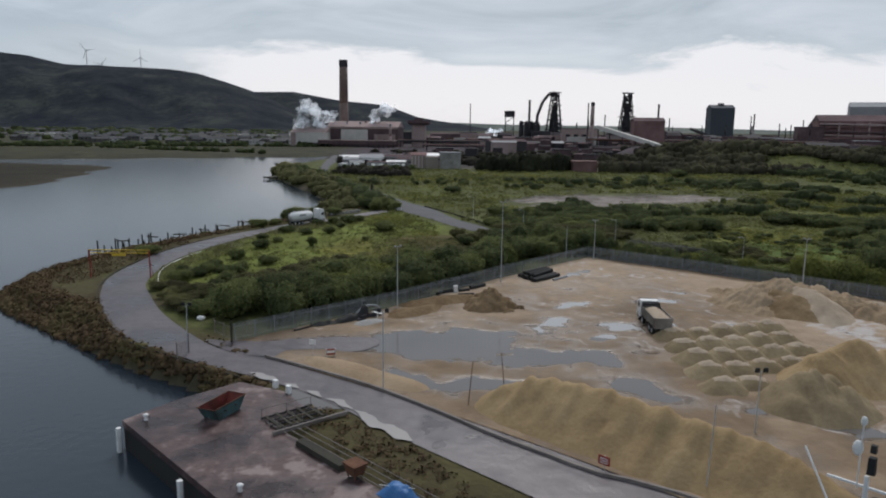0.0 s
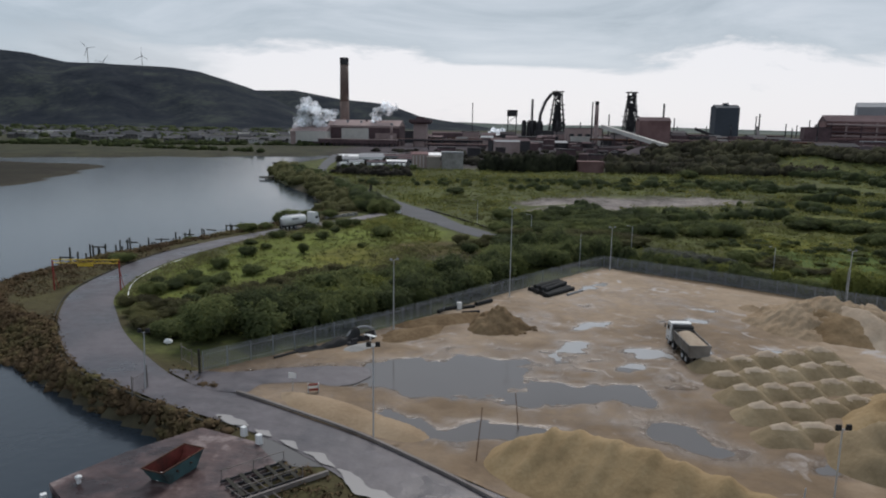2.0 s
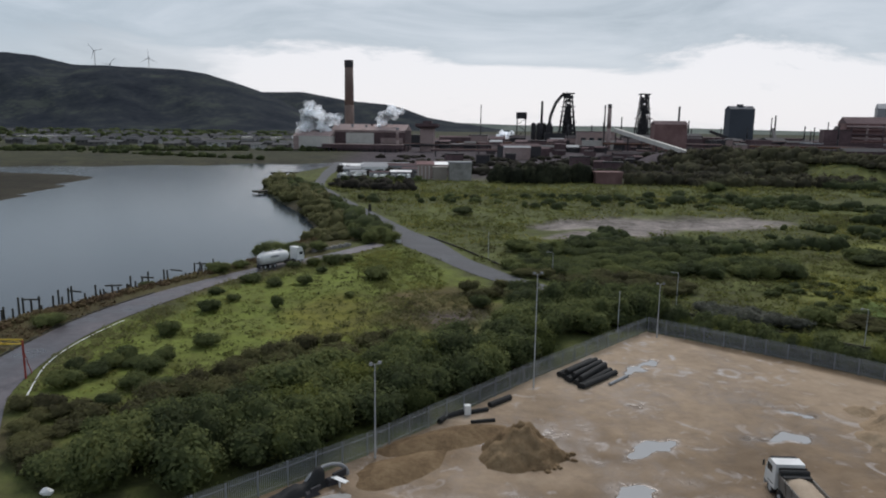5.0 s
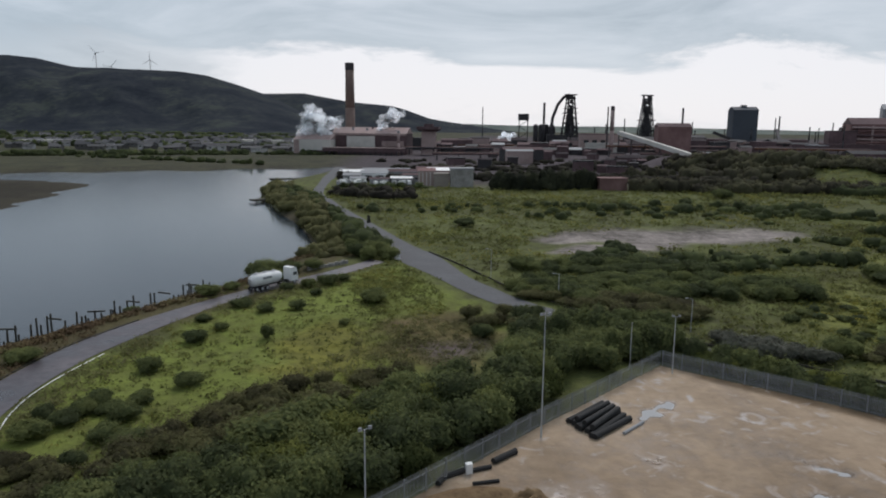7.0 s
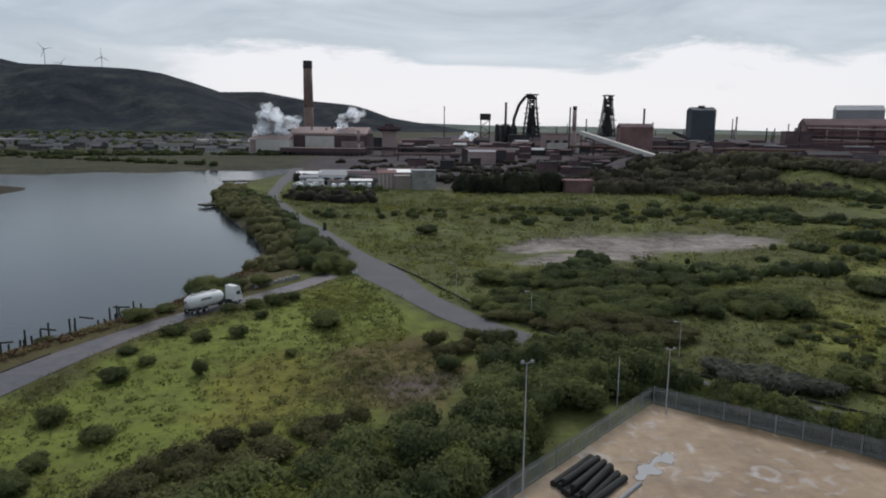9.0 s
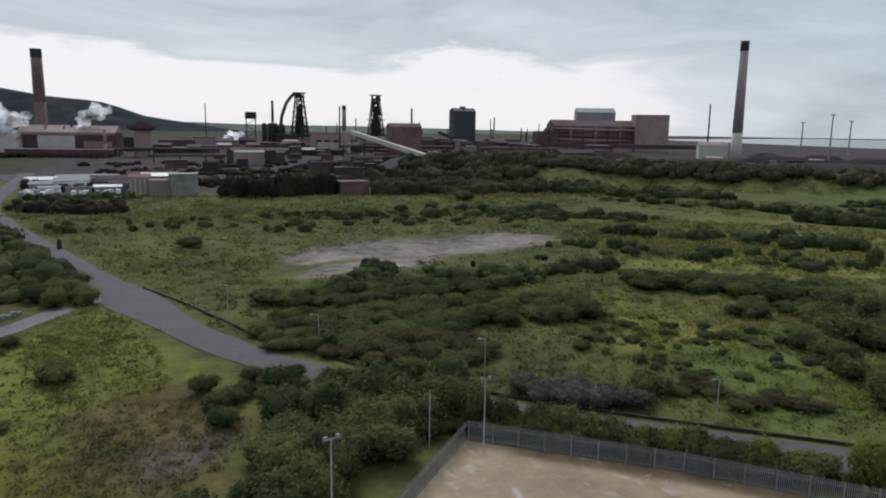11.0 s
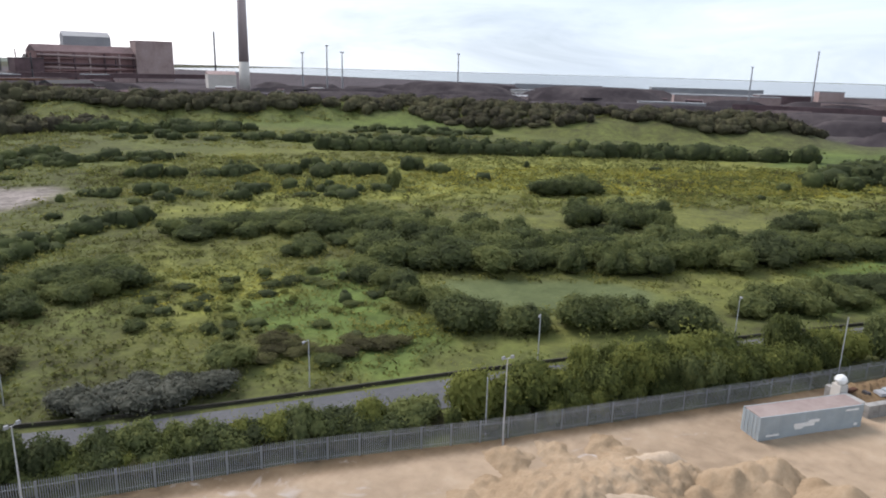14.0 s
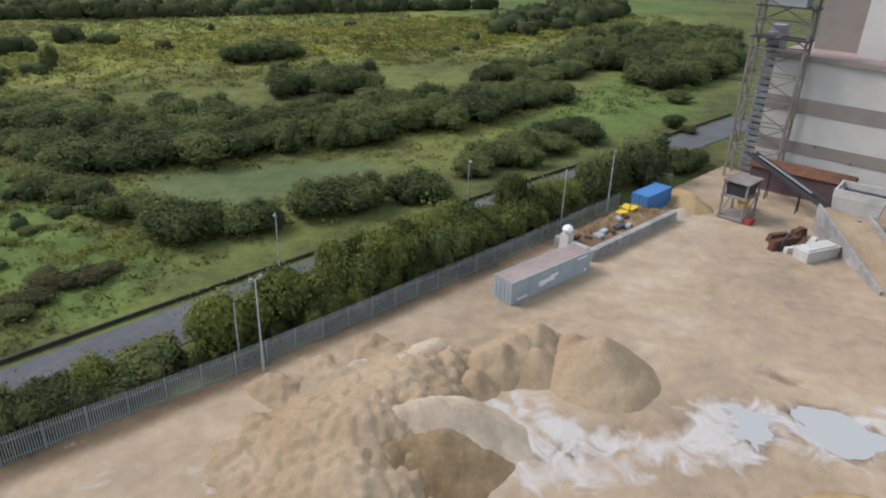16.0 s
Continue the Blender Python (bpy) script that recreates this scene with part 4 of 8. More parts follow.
# ---- quay and jetty ----
def jetty():
    ring = [(-32.3, 61.6), (-29.5, 67.0), (-25.5, 72.2), (-20.0, 70.2), (-16.8, 66.6), (-19.0, 63.2), (-14.4, 58.6), (-5.5, 51.3), (10, 38.4), (25, 26), (11, 20.5), (-4, 37.6), (-18.3, 49.8)]
    deck = thing("jetty", "dark wet concrete jetty on piles with stained deck", "jetty")
    part("deck", Shape().prism(ring, -0.55, 0.06), DECK, deck)
    beam = Shape()
    for (ax, ay), (bx, by) in ((ring[0], ring[12]), (ring[12], ring[11])):
        a, b = Vector((ax, ay)), Vector((bx, by))
        mid, turn = (a + b) / 2, math.degrees(math.atan2(b.y - a.y, b.x - a.x))
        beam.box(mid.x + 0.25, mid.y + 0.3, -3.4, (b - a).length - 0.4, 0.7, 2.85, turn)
    # The black paints the shadow under the deck onto the stained beam.
    part("edge_beam", beam, BLACK, deck, "stained edge beam, black for the shadow under the deck")
    part("quay_wall", line_strip([(-27.5, 70.5), (-21.5, 63.0), (-10, 52.5), (4, 40), (18, 28)], 0.8, -7.0, 6.4), DECK, deck, "dark quay wall under the jetty")
    for k in range(9):
        f = k / 8
        x, y = -31.6 + f * 34, 61.4 - f * 28.7
        for back in range(3):
            part("pile", Shape().tube((x + back * 3.3, y + back * 3.2, -7.5), (x + back * 3.3, y + back * 3.2, -0.5), 0.3), TIMBER, deck)
    for k in range(4):
        x, y = -32.2 + k * 9.75, 60.75 - k * 8.25
        f = part("fender", Shape().box(x, y, -2.8, 0.42, 0.42, 2.5, -40, 1.0, 0.08), WHITE, deck, "white-painted fender pile")
        part("fender_post", Shape().box(x + 0.1, y + 0.14, -6.5, 0.4, 0.4, 3.9, -40, 1.0, 0.06), TIMBER, deck, "dark wet timber fender post")
    return deck


jetty()

# ---- sand and earth heaps ----
def heap(name, label, ring, top, slope, mat, seed, step=0.5, gullies=0.12, lit_crest=None):
    """A loose heap on a ring-shaped base, with slopes at their angle of rest."""
    ring = smooth_line(ring, 1.2, True)
    xs, ys = [p[0] for p in ring], [p[1] for p in ring]
    ax, ay = np.arange(min(xs) - step, max(xs) + 2 * step, step), np.arange(min(ys) - step, max(ys) + 2 * step, step)
    X, Y = np.meshgrid(ax, ay)
    hit, d = inside(X, Y, ring)
    Z = np.where(hit, d, -d * 0.5) * slope
    for idx in np.ndindex(Z.shape):
        x, y = X[idx], Y[idx]
        w = bumpy(x, y, 0.28, seed) * 0.6 + bumpy(x, y, 0.9, seed + 3) * 0.25 + bumpy(x, y, 2.4, seed + 5) * 0.08
        Z[idx] += w * gullies * min(4.0, abs(Z[idx]) + 0.6)
    soft = top * 0.35
    Z = np.where(Z > top - soft, top - soft + soft * np.tanh((Z - top + soft) / soft), Z)
    s, n = Shape(), len(ax)
    s.v = [(x, y, max(z, -0.3)) for x, y, z in zip(X.ravel(), Y.ravel(), Z.ravel())]
    for j in range(len(ay) - 1):
        for i in range(n - 1):
            q = (j * n + i, j * n + i + 1, (j + 1) * n + i + 1, (j + 1) * n + i)
            if max(s.v[k][2] for k in q) > -0.12:
                s.f.append(q)
    used = sorted({k for q in s.f for k in q})
    at = {k: i for i, k in enumerate(used)}
    s.v, s.f = [s.v[k] for k in used], [tuple(at[k] for k in q) for q in s.f]
    ob = part(name, s, mat, None, "", True)
    if lit_crest:
        ob.data.materials.append(lit_crest)
        ob.data.polygons.foreach_set("material_index", [int(sum(s.v[k][2] for k in q) / 4 > top * 0.8) for q in s.f])
    return tagged(ob, label, "mound", "sand and earth mounds")


def tip_heap(name, label, cones, mat, seed, step=0.4, rough=0.1, slope=0.72, wander=0.5, rills=None, lit_crest=None):
    """Tipped loads run together: the upper surface of many cones at their angle of rest."""
    cones = np.array(cones, float)
    reach = cones[:, 2] / slope + 1.0
    ax = np.arange((cones[:, 0] - reach).min(), (cones[:, 0] + reach).max() + step, step)
    ay = np.arange((cones[:, 1] - reach).min(), (cones[:, 1] + reach).max() + step, step)
    X, Y = np.meshgrid(ax, ay)
    wave = np.array([(bumpy(x, y, 0.5, seed), bumpy(x, y, 0.5, seed + 9), bumpy(x, y, 1.7, seed + 4)) for x, y in zip(X.ravel(), Y.ravel())]).reshape(*X.shape, 3)
    Z = np.full(X.shape, -9.0)
    for cx, cy, h in cones:
        d = np.hypot(X - cx + wander * wave[..., 0], Y - cy + wander * wave[..., 1])
        Z = np.maximum(Z, h - slope * np.sqrt(d * d + 0.12))
    Z = Z + rough * (1.3 * wave[..., 2] + wave[..., 0]) * np.clip(Z + 0.4, 0, 1.5)
    if rills:
        turn, amp = rills
        along = X * math.cos(radians(turn)) + Y * math.sin(radians(turn))
        across = Y * math.cos(radians(turn)) - X * math.sin(radians(turn))
        Z = Z + np.array([amp * (bumpy(u, v * 0.18, 0.75, seed + 6) + 0.6 * bumpy(u, v * 0.2, 1.9, seed + 7)) for u, v in zip(along.ravel(), across.ravel())]).reshape(X.shape) * np.clip(Z, 0, 1.5)
    n = len(ax)
    near = Z > -0.14
    quad = near[:-1, :-1] | near[1:, :-1] | near[:-1, 1:] | near[1:, 1:]
    faces = [(j * n + i, j * n + i + 1, (j + 1) * n + i + 1, (j + 1) * n + i) for j, i in zip(*(a.tolist() for a in np.nonzero(quad)))]
    used = sorted({k for q in faces for k in q})
    at = {k: i for i, k in enumerate(used)}
    px, py, pz = X.ravel(), Y.ravel(), np.maximum(Z, -0.3).ravel()
    s = Shape()
    s.v = [(float(px[k]), float(py[k]), float(pz[k])) for k in used]
    s.f = [tuple(at[k] for k in q) for q in faces]
    ob = part(name, s, mat, None, "", True)
    # Light along the crest is painted: the top faces take a paler sand.
    if lit_crest:
        ob.data.materials.append(lit_crest)
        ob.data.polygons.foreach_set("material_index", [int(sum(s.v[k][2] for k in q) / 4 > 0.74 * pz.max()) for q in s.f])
    return tagged(ob, label, "mound", "sand and earth mounds")


def ridge(points, n, h_wave, seed):
    """Cones strung along a crest: points are (x, y, height)."""
    out = []
    for (x0, y0, h0), (x1, y1, h1) in zip(points, points[1:]):
        m = max(1, int(math.hypot(x1 - x0, y1 - y0) / n))
        for k in range(m + 1):
            f = k / m
            out.append((x0 + (x1 - x0) * f, y0 + (y1 - y0) * f, max(0.2, h0 + (h1 - h0) * f + h_wave * noise.noise((k * 0.9 + seed, x0, y0)))))
    return out


def blob(cx, cy, rx, ry, turn=0.0, seed=0.0, n=14, rough=0.3):
    c, s = math.cos(radians(turn)), math.sin(radians(turn))
    out = []
    for i in range(n):
        g = 2 * math.pi * i / n
        k = 1 + rough * noise.noise((math.cos(g) * 1.3 + seed, math.sin(g) * 1.3, seed))
        a, b = rx * k * math.cos(g), ry * k * math.sin(g)
        out.append((cx + c * a - s * b, cy + s * a + c * b))
    return out


tip_heap("sand_mound", "long high heap of yellow-brown sand along the kerb", ridge([(3.4, 69.2, 3.0), (6.5, 68.2, 3.8), (10.2, 65.8, 4.0), (14.2, 62.5, 3.9), (17.5, 60.0, 3.9), (20.5, 58.0, 3.8), (23.5, 55.0, 3.2), (25.2, 52.4, 2.6)], 0.8, 0.35, 1), SAND, 1, 0.35, 0.04, 0.69, 0.3, (-38, 0.26))
rng = np.random.default_rng(61)
back = ridge([(40.6, 113.8, 3.4), (44.0, 114.8, 4.4), (48.5, 113.4, 3.8), (52.5, 112.4, 2.8), (56.0, 110.6, 1.6)], 2.0, 0.8, 3)
back += [(float(x), float(y), float(h)) for x, y, h in zip(rng.uniform(36, 58, 120), rng.uniform(111.5, 124, 120), rng.uniform(0.3, 1.2, 120)) if 0.7 * x + y < 159.0]
tip_heap("sand_mound", "broad lumpy pale sand heap near the back fence", back, SAND_PALE, 2, 0.28, 0.26, 0.52, 0.9)
tip_heap("sand_mound", "pale dry crescent of sand above a dug face", ridge([(43.2, 113.8, 3.0), (45.4, 112.2, 3.7), (46.9, 109.8, 3.8), (47.4, 107.4, 3.0), (46.8, 105.4, 1.6)], 0.6, 0.12, 8), SAND_DRY, 12, 0.3, 0.05, 0.66)
tip_heap("sand_mound", "brown dug face of sand inside the pale crescent", ridge([(39.6, 113.8, 2.2), (41.4, 112.8, 2.9), (43.3, 111.2, 3.1), (44.6, 109.0, 2.9), (45.0, 106.8, 2.0)], 0.6, 0.2, 18), SAND_BROWN, 14, 0.26, 0.06, 0.62, 0.5, (75, 0.15))
tip_heap("sand_mound", "low pale crust of sand", ridge([(54.8, 114.2, 1.7), (57.6, 112.0, 1.9)], 0.8, 0.2, 28), SAND_DRY, 15, 0.35, 0.08, 0.8)
tip_heap("sand_mound", "trampled ridge of brown sand tipped beside the heap", ridge([(53.5, 108.2, 2.0), (56.6, 106.6, 2.8), (60.0, 103.8, 3.2)], 2.2, 0.5, 7), SAND_PALE, 4, 0.3, 0.16, 0.82, 0.45)
tip_heap("sand_mound", "cone-shaped brown sand heap beside white puddles", [(57.8, 98.3, 4.0), (56.2, 97.0, 2.6), (59.6, 100.4, 2.8), (60.4, 97.4, 2.2), (55.4, 99.2, 1.9)], SAND_PALE, 3, 0.26, 0.03, 0.76, 0.2, (40, 0.12))
tip_heap("sand_mound", "rounded brown sand heap beside the taller cone", ridge([(56.4, 106.4, 2.0), (57.4, 103.6, 2.4)], 0.8, 0.15, 9), SAND_PALE, 16, 0.3, 0.04, 0.72, 0.3)
tip_heap("sand_mound", "grey-brown gravelly sand heap", [(32.0, 73.0, 4.0), (34.6, 72.4, 2.9), (33.6, 75.2, 3.2)], KHAKI, 5, 0.3, 0.06, 0.78, 0.35, (10, 0.5))
tip_heap("sand_mound", "large yellow sand heap", ridge([(36.2, 79.6, 3.9), (39.6, 81.6, 5.0), (43.2, 81.6, 3.8)], 2.6, 0.2, 13), SAND, 6, 0.3, 0.04, 0.76, 0.3, (15, 0.32))
tip_heap("earth_mound", "mound of dug brown earth and rubble", [(float(x), float(y), float(h)) for x, y, h in zip(rng.normal(-0.3, 1.5, 26), rng.normal(106.6, 1.1, 26), rng.uniform(1.2, 2.8, 26))] + [(-0.2, 106.6, 3.0)], EARTH, 7, 0.3, 0.3, 0.95)
for k in range(26):
    g, d = rng.uniform(0, 6.28), rng.uniform(3.0, 5.2)
    tagged(part("rubble_lump", Shape().ball(-0.3 + d * math.cos(g), 106.5 + 0.75 * d * math.sin(g), 0.12, rng.uniform(0.15, 0.4), rng.uniform(0.15, 0.4), rng.uniform(0.12, 0.28), 0.5, 7, k, 1.5), EARTH), "lump of brown rubble fallen from the mound", "rubble", "rubble lumps")
heap("earth_mound", "low spread of brown spoil", blob(-8.5, 108.8, 7.5, 2.6, 35, 8), 0.9, 0.4, EARTH, 8, gullies=0.3)
heap("sand_mound", "low flat sand spill at the yard entrance", blob(-13.5, 76.4, 9.0, 2.5, -30, 9), 0.45, 0.3, SAND_PALE, 9)
for row in range(5):
    for k in range((2, 4, 5, 5, 5)[row]):
        hx, hy = 24.6 + 3.3 * k - 0.25 * row, 76.4 + 4.5 * row + 1.2 * k
        wob, high = noise.noise((k, row, 2.0)), 1.75 + 0.5 * noise.noise((k * 1.7, row * 1.3, 6.0))
        arc = [(hx - 1.3, hy - 0.8 + wob, 0.62 * high), (hx - 0.6, hy + 0.2, 0.95 * high), (hx + 0.2, hy + 0.4 + 0.4 * wob, high), (hx + 0.9, hy + 0.1, 0.9 * high), (hx + 1.5, hy - 0.7, 0.55 * high)]
        tip_heap("sand_mound", "small tipped crescent of khaki sand with a painted lit crest", ridge(arc, 0.4, 0.06, row * 5 + k), KHAKI, 30 + row * 5 + k, 0.24, 0.04, 0.82, 0.3, None, SAND_DRY)


# ---- fences ----
def fence(name, label, line, height=2.4, every=2.75, near=None):
    """Steel palisade: posts, two rails, and pales; those near a given point stay single."""
    f = thing(name, label, "fence")
    pts = resample(line, max(2, int(sum(math.dist(a, b) for a, b in zip(line, line[1:])) / every) + 1))
    rest, count = Shape(), 0
    pale = Shape().box(0, 0, 0.05, 0.08, 0.02, height - 0.15).add([(-0.04, 0, height - 0.1), (0.04, 0, height - 0.1), (0, 0, height + 0.08)], [(0, 1, 2)]).mesh("pale", PALE_METAL)
    post = Shape().box(0, 0, -0.3, 0.11, 0.06, height + 0.25).mesh("post", PALE_METAL)
    for a, b in zip(pts, pts[1:]):
        turn = math.atan2(b[1] - a[1], b[0] - a[0])
        o = part("post", post, None, f)
        o.matrix_basis = Matrix.Translation((a[0], a[1], 0)) @ Matrix.Rotation(turn, 4, "Z")
        d = math.dist(a, b)
        m = int(d / 0.17)
        for k in range(m):
            q = a + (b - a) * (k + 0.5) / m
            nrm = np.array([-(b - a)[1], (b - a)[0]]) / d * 0.05
            x, y = q + nrm
            if near and near[0] < x < near[1] and count < 300:
                o = part("pale", pale, None, f)
                o.matrix_basis = Matrix.Translation((x, y, 0)) @ Matrix.Rotation(turn, 4, "Z")
                count += 1
            else:
                c, s = math.cos(turn) * 0.04, math.sin(turn) * 0.04
                rest.add([(x - c, y - s, 0.05), (x + c, y + s, 0.05), (x + c, y + s, height - 0.1), (x, y, height + 0.08), (x - c, y - s, height - 0.1)], [(0, 1, 2, 3, 4)])
    for z in (0.45, height - 0.5):
        part("rail", line_strip(line, 0.05, z, 0.05), PALE_METAL, f)
    tagged(part("palisade_infill", rest, PALE_METAL, f), kind="stuff")
    return f


fence("palisade_fence", "grey steel palisade fence along the scrub", [(-31.4, 85.4), (-14.7, 104.8), (1.2, 127.6), (18.2, 150.0)])
fence("palisade_fence", "grey steel palisade fence along the back of the yard", [(18.4, 150.0), (37.4, 137.6), (51.5, 126.4), (77.2, 108.6), (97.0, 95.6)], near=(24, 76))


def lamp_post(x, y, h, label, heads, turn=0.0, lean=0.0):
    p = thing("lamp_post", label, "lamp post", "lamp posts", Matrix.Translation((x, y, 0)) @ Matrix.Rotation(radians(turn), 4, "Z") @ Matrix.Rotation(radians(lean), 4, "Y"))
    part("pole", Shape().tube((0, 0, -0.2), (0, 0, 1.3), 0.11, 0.11, 8).tube((0, 0, 1.3), (0, 0, h), 0.085, 0.05, 8), STEEL, p)
    part("base_plate", Shape().box(0, 0, 0, 0.4, 0.4, 0.06), STEEL, p)
    for k in range(heads):
        side = (k - (heads - 1) / 2) * 0.9
        part("bracket", Shape().tube((0, 0, h - 0.05), (side, 0, h + 0.05), 0.03, n=6), STEEL, p)
        part("floodlight", Shape().box(side, -0.1, h, 0.34, 0.22, 0.26, 0, 0.85, 0.04), GREYCLAD, p)
    return p


lamp_post(0.8, 124.2, 13.9, "tall galvanised floodlight mast beside the fence", 2, 20)
lamp_post(-14.1, 104.2, 9.2, "galvanised floodlight post beside the fence", 2, 40)
lamp_post(19.2, 147.0, 8.2, "galvanised floodlight post in the yard corner", 2, 10)
lamp_post(51.4, 125.3, 8.8, "galvanised floodlight post beside the back fence", 2, -30)
lamp_post(95.5, 97.2, 8.2, "galvanised floodlight post near the gate", 1, -30)


def street_lamp(x, y, h, turn):
    p = thing("street_lamp", "thin galvanised street lamp beside the access road", "street lamp", "street lamps", Matrix.Translation((x, y, 0)) @ Matrix.Rotation(radians(turn), 4, "Z"))
    part("pole", Shape().tube((0, 0, -0.2), (0, 0, h), 0.08, 0.045, 6), STEEL, p)
    part("arm", Shape().tube((0, 0, h - 0.05), (0.9, 0, h + 0.15), 0.03, n=6), STEEL, p)
    part("lantern", Shape().box(1.1, 0, h + 0.08, 0.6, 0.24, 0.14, 0, 0.8, 0.05), GREYCLAD, p)
    return p


street_lamp(69.8, 131.9, 6.3, 200)
street_lamp(91.0, 115.1, 6.9, 200)
street_lamp(48.8, 148.3, 5.3, 200)
street_lamp(26.5, 168.6, 5.6, 200)
street_lamp(5.5, 187.0, 5.2, 190)
street_lamp(-8.6, 205.2, 6.4, 180)
for x, y, h in ((13.8, 149.2, 6.5), (52.4, 127.9, 5.8), (88.9, 102.9, 7.6)):
    tagged(part("wire_pole", Shape().tube((x, y, -0.2), (x, y, h), 0.07, 0.05, 7), STEEL), "thin bare steel pole behind the fence", "pole", "poles behind the fence")

# ---- plants ----
def leaves(s, cx, cy, cz, rx, ry, rz, n, size, rng, lift=0.0, lumps=None):
    """Small leaf sprays on a lumpy ellipsoid."""
    g, u = rng.uniform(0, 2 * math.pi, n), rng.uniform(-0.55, 1, n)
    r = np.sqrt(1 - u * u)
    nrm = np.c_[r * np.cos(g), r * np.sin(g), u]
    k = rng.uniform(0.86, 1.15, n)[:, None]
    if lumps:
        amp, shift, freq = lumps
        k = k * np.array([1 + amp * noise.noise((p[0] * freq + shift, p[1] * freq, p[2] * freq)) for p in nrm])[:, None]
    pos = np.array([cx, cy, cz]) + nrm * k * np.array([rx, ry, rz])
    soft = nrm + rng.normal(0, 0.3, (n, 3)) + np.array([0, 0, 0.4 + lift])
    soft /= np.linalg.norm(soft, axis=1)[:, None]
    nrm = nrm + rng.normal(0, 0.4, (n, 3)) + np.array([0, 0, lift])
    nrm /= np.linalg.norm(nrm, axis=1)[:, None]
    a = np.cross(nrm, rng.normal(0, 1, (n, 3)))
    a /= np.linalg.norm(a, axis=1)[:, None]
    b = np.cross(nrm, a)
    w = (size * rng.uniform(0.6, 1.3, n))[:, None]
    o = len(s.v)
    quad = np.stack([pos - a * w, pos - b * w * 0.55, pos + a * w, pos + b * w * 0.55], 1).reshape(-1, 3)
    s.v += list(map(tuple, quad.tolist()))
    s.facing.append((o, np.repeat(soft, 4, 0)))
    s.f += [(o + 4 * i, o + 4 * i + 1, o + 4 * i + 2, o + 4 * i + 3) for i in range(n)]


def bush_meshes(kind, mat, seed):
    """Crown and trunk for one shape of tree or bush about 2 m wide and 2 m high: a dark heart under two loose layers of leaf sprays."""
    rng = np.random.default_rng(seed)
    crown, trunk = Shape(), Shape()
    tall = 1.0 if kind == "bush" else 1.15
    trunk.tube((0, 0, -0.15), (0.03, 0.02, 0.55), 0.07, 0.05, 6)
    lobes = [(0.0, 0.0, 0.6 * tall, 0.7, 0.66 * tall, 12, 480)]
    for k in range(7):
        g = 2 * math.pi * k / 7 * 3 + rng.uniform(-0.4, 0.4)
        d = rng.uniform(0.25, 0.7)
        h = rng.uniform(0.4, 0.8) * tall + 0.55 * (0.7 - d)
        lobes.append((d * math.cos(g), d * math.sin(g), h, rng.uniform(0.34, 0.52), rng.uniform(0.34, 0.52) * tall, 9, 210))
    for k, (x, y, h, r, rz, n, many) in enumerate(lobes):
        trunk.tube((0.03, 0.02, 0.35), (x * 0.7, y * 0.7, h), 0.04, 0.015, 5)
        crown.ball(x, y, h, r * 0.8, r * 0.8, rz * 0.8, 0.5, n, seed + k, 2.1)
        leaves(crown, x, y, h, r, r, rz, many, 0.08, rng, 0.0, (0.4, seed + k, 2.1))
        leaves(crown, x, y, h, r * 1.16, r * 1.16, rz * 1.16, many // 3, 0.055, rng, 0.1, (1.0, seed + k, 3.0))
    return crown.mesh("crown", mat, True), trunk.mesh("trunk", BARK)


KINDS = {"bush": [bush_meshes("bush", LEAF, 11 + k) for k in range(5)], "tree": [bush_meshes("tree", LEAF, 31 + k) for k in range(4)],
         "light": [bush_meshes("bush", LEAF_LIGHT, 51 + k) for k in range(3)], "grey": [bush_meshes("bush", LEAF_GREY, 71 + k) for k in range(2)], "brown": [bush_meshes("bush", LEAF_BROWN, 91 + k) for k in range(3)]}
WORDS = {"bush": ("bush", "dense dark green bush in the rough grass", "bush"), "tree": ("tree", "small dark green bushy tree", "tree"),
         "light": ("shrub", "yellow-green leafy shrub on rough ground", "shrub"), "grey": ("willow", "grey-green willow bush beside the field barrier", "bush"), "brown": ("bush", "brown-green scrubby bush on rough ground", "bush")}
placed = []


RX, RY, RSTEP = -110.0, 40.0, 0.5
rx_, ry_ = np.meshgrid(np.arange(RX, 340, RSTEP), np.arange(RY, 460, RSTEP))
clearance = np.full(rx_.shape, 99.0)
for ring in (YARD_RING, ROAD_RING[::4], ACCESS_RING[::2], RIVER, [(-3, 240), (0, 258), (15, 274), (46, 294), (90, 292), (88, 278), (61, 264), (32, 250), (16, 242), (5, 234)], [(85, 143.5), (83.5, 153), (88.5, 159), (96, 152), (105.5, 136), (105, 130.5), (97, 129)]):
    hit, d = inside(rx_, ry_, ring)
    clearance = np.minimum(clearance, np.where(hit, -1.0, d))


fence_hit, fence_gap = inside(rx_, ry_, YARD_RING)
fence_gap = np.where(fence_hit, -1.0, fence_gap)


def open_ground(x, y, margin=1.0, width=0.0):
    i, j = int((x - RX) / RSTEP), int((y - RY) / RSTEP)
    if 0 <= j < clearance.shape[0] and 0 <= i < clearance.shape[1]:
        return clearance[j, i] >= margin and fence_gap[j, i] >= 0.58 * width
    return True


def plant(kind, x, y, width, height, rng):
    name, label, category = WORDS[kind]
    crown, trunk = KINDS[kind][int(rng.integers(len(KINDS[kind])))]
    z = float(height_at(x, y))
    b = thing(name, label, category, "bushes and small trees", Matrix.LocRotScale((x, y, z), Euler((0, 0, rng.uniform(0, 6.28))), (width / 2, width / 2 * rng.uniform(0.85, 1.15), height / 2)))
    part("crown", crown, None, b)
    part("trunk", trunk, None, b)
    placed.append((x, y, width))


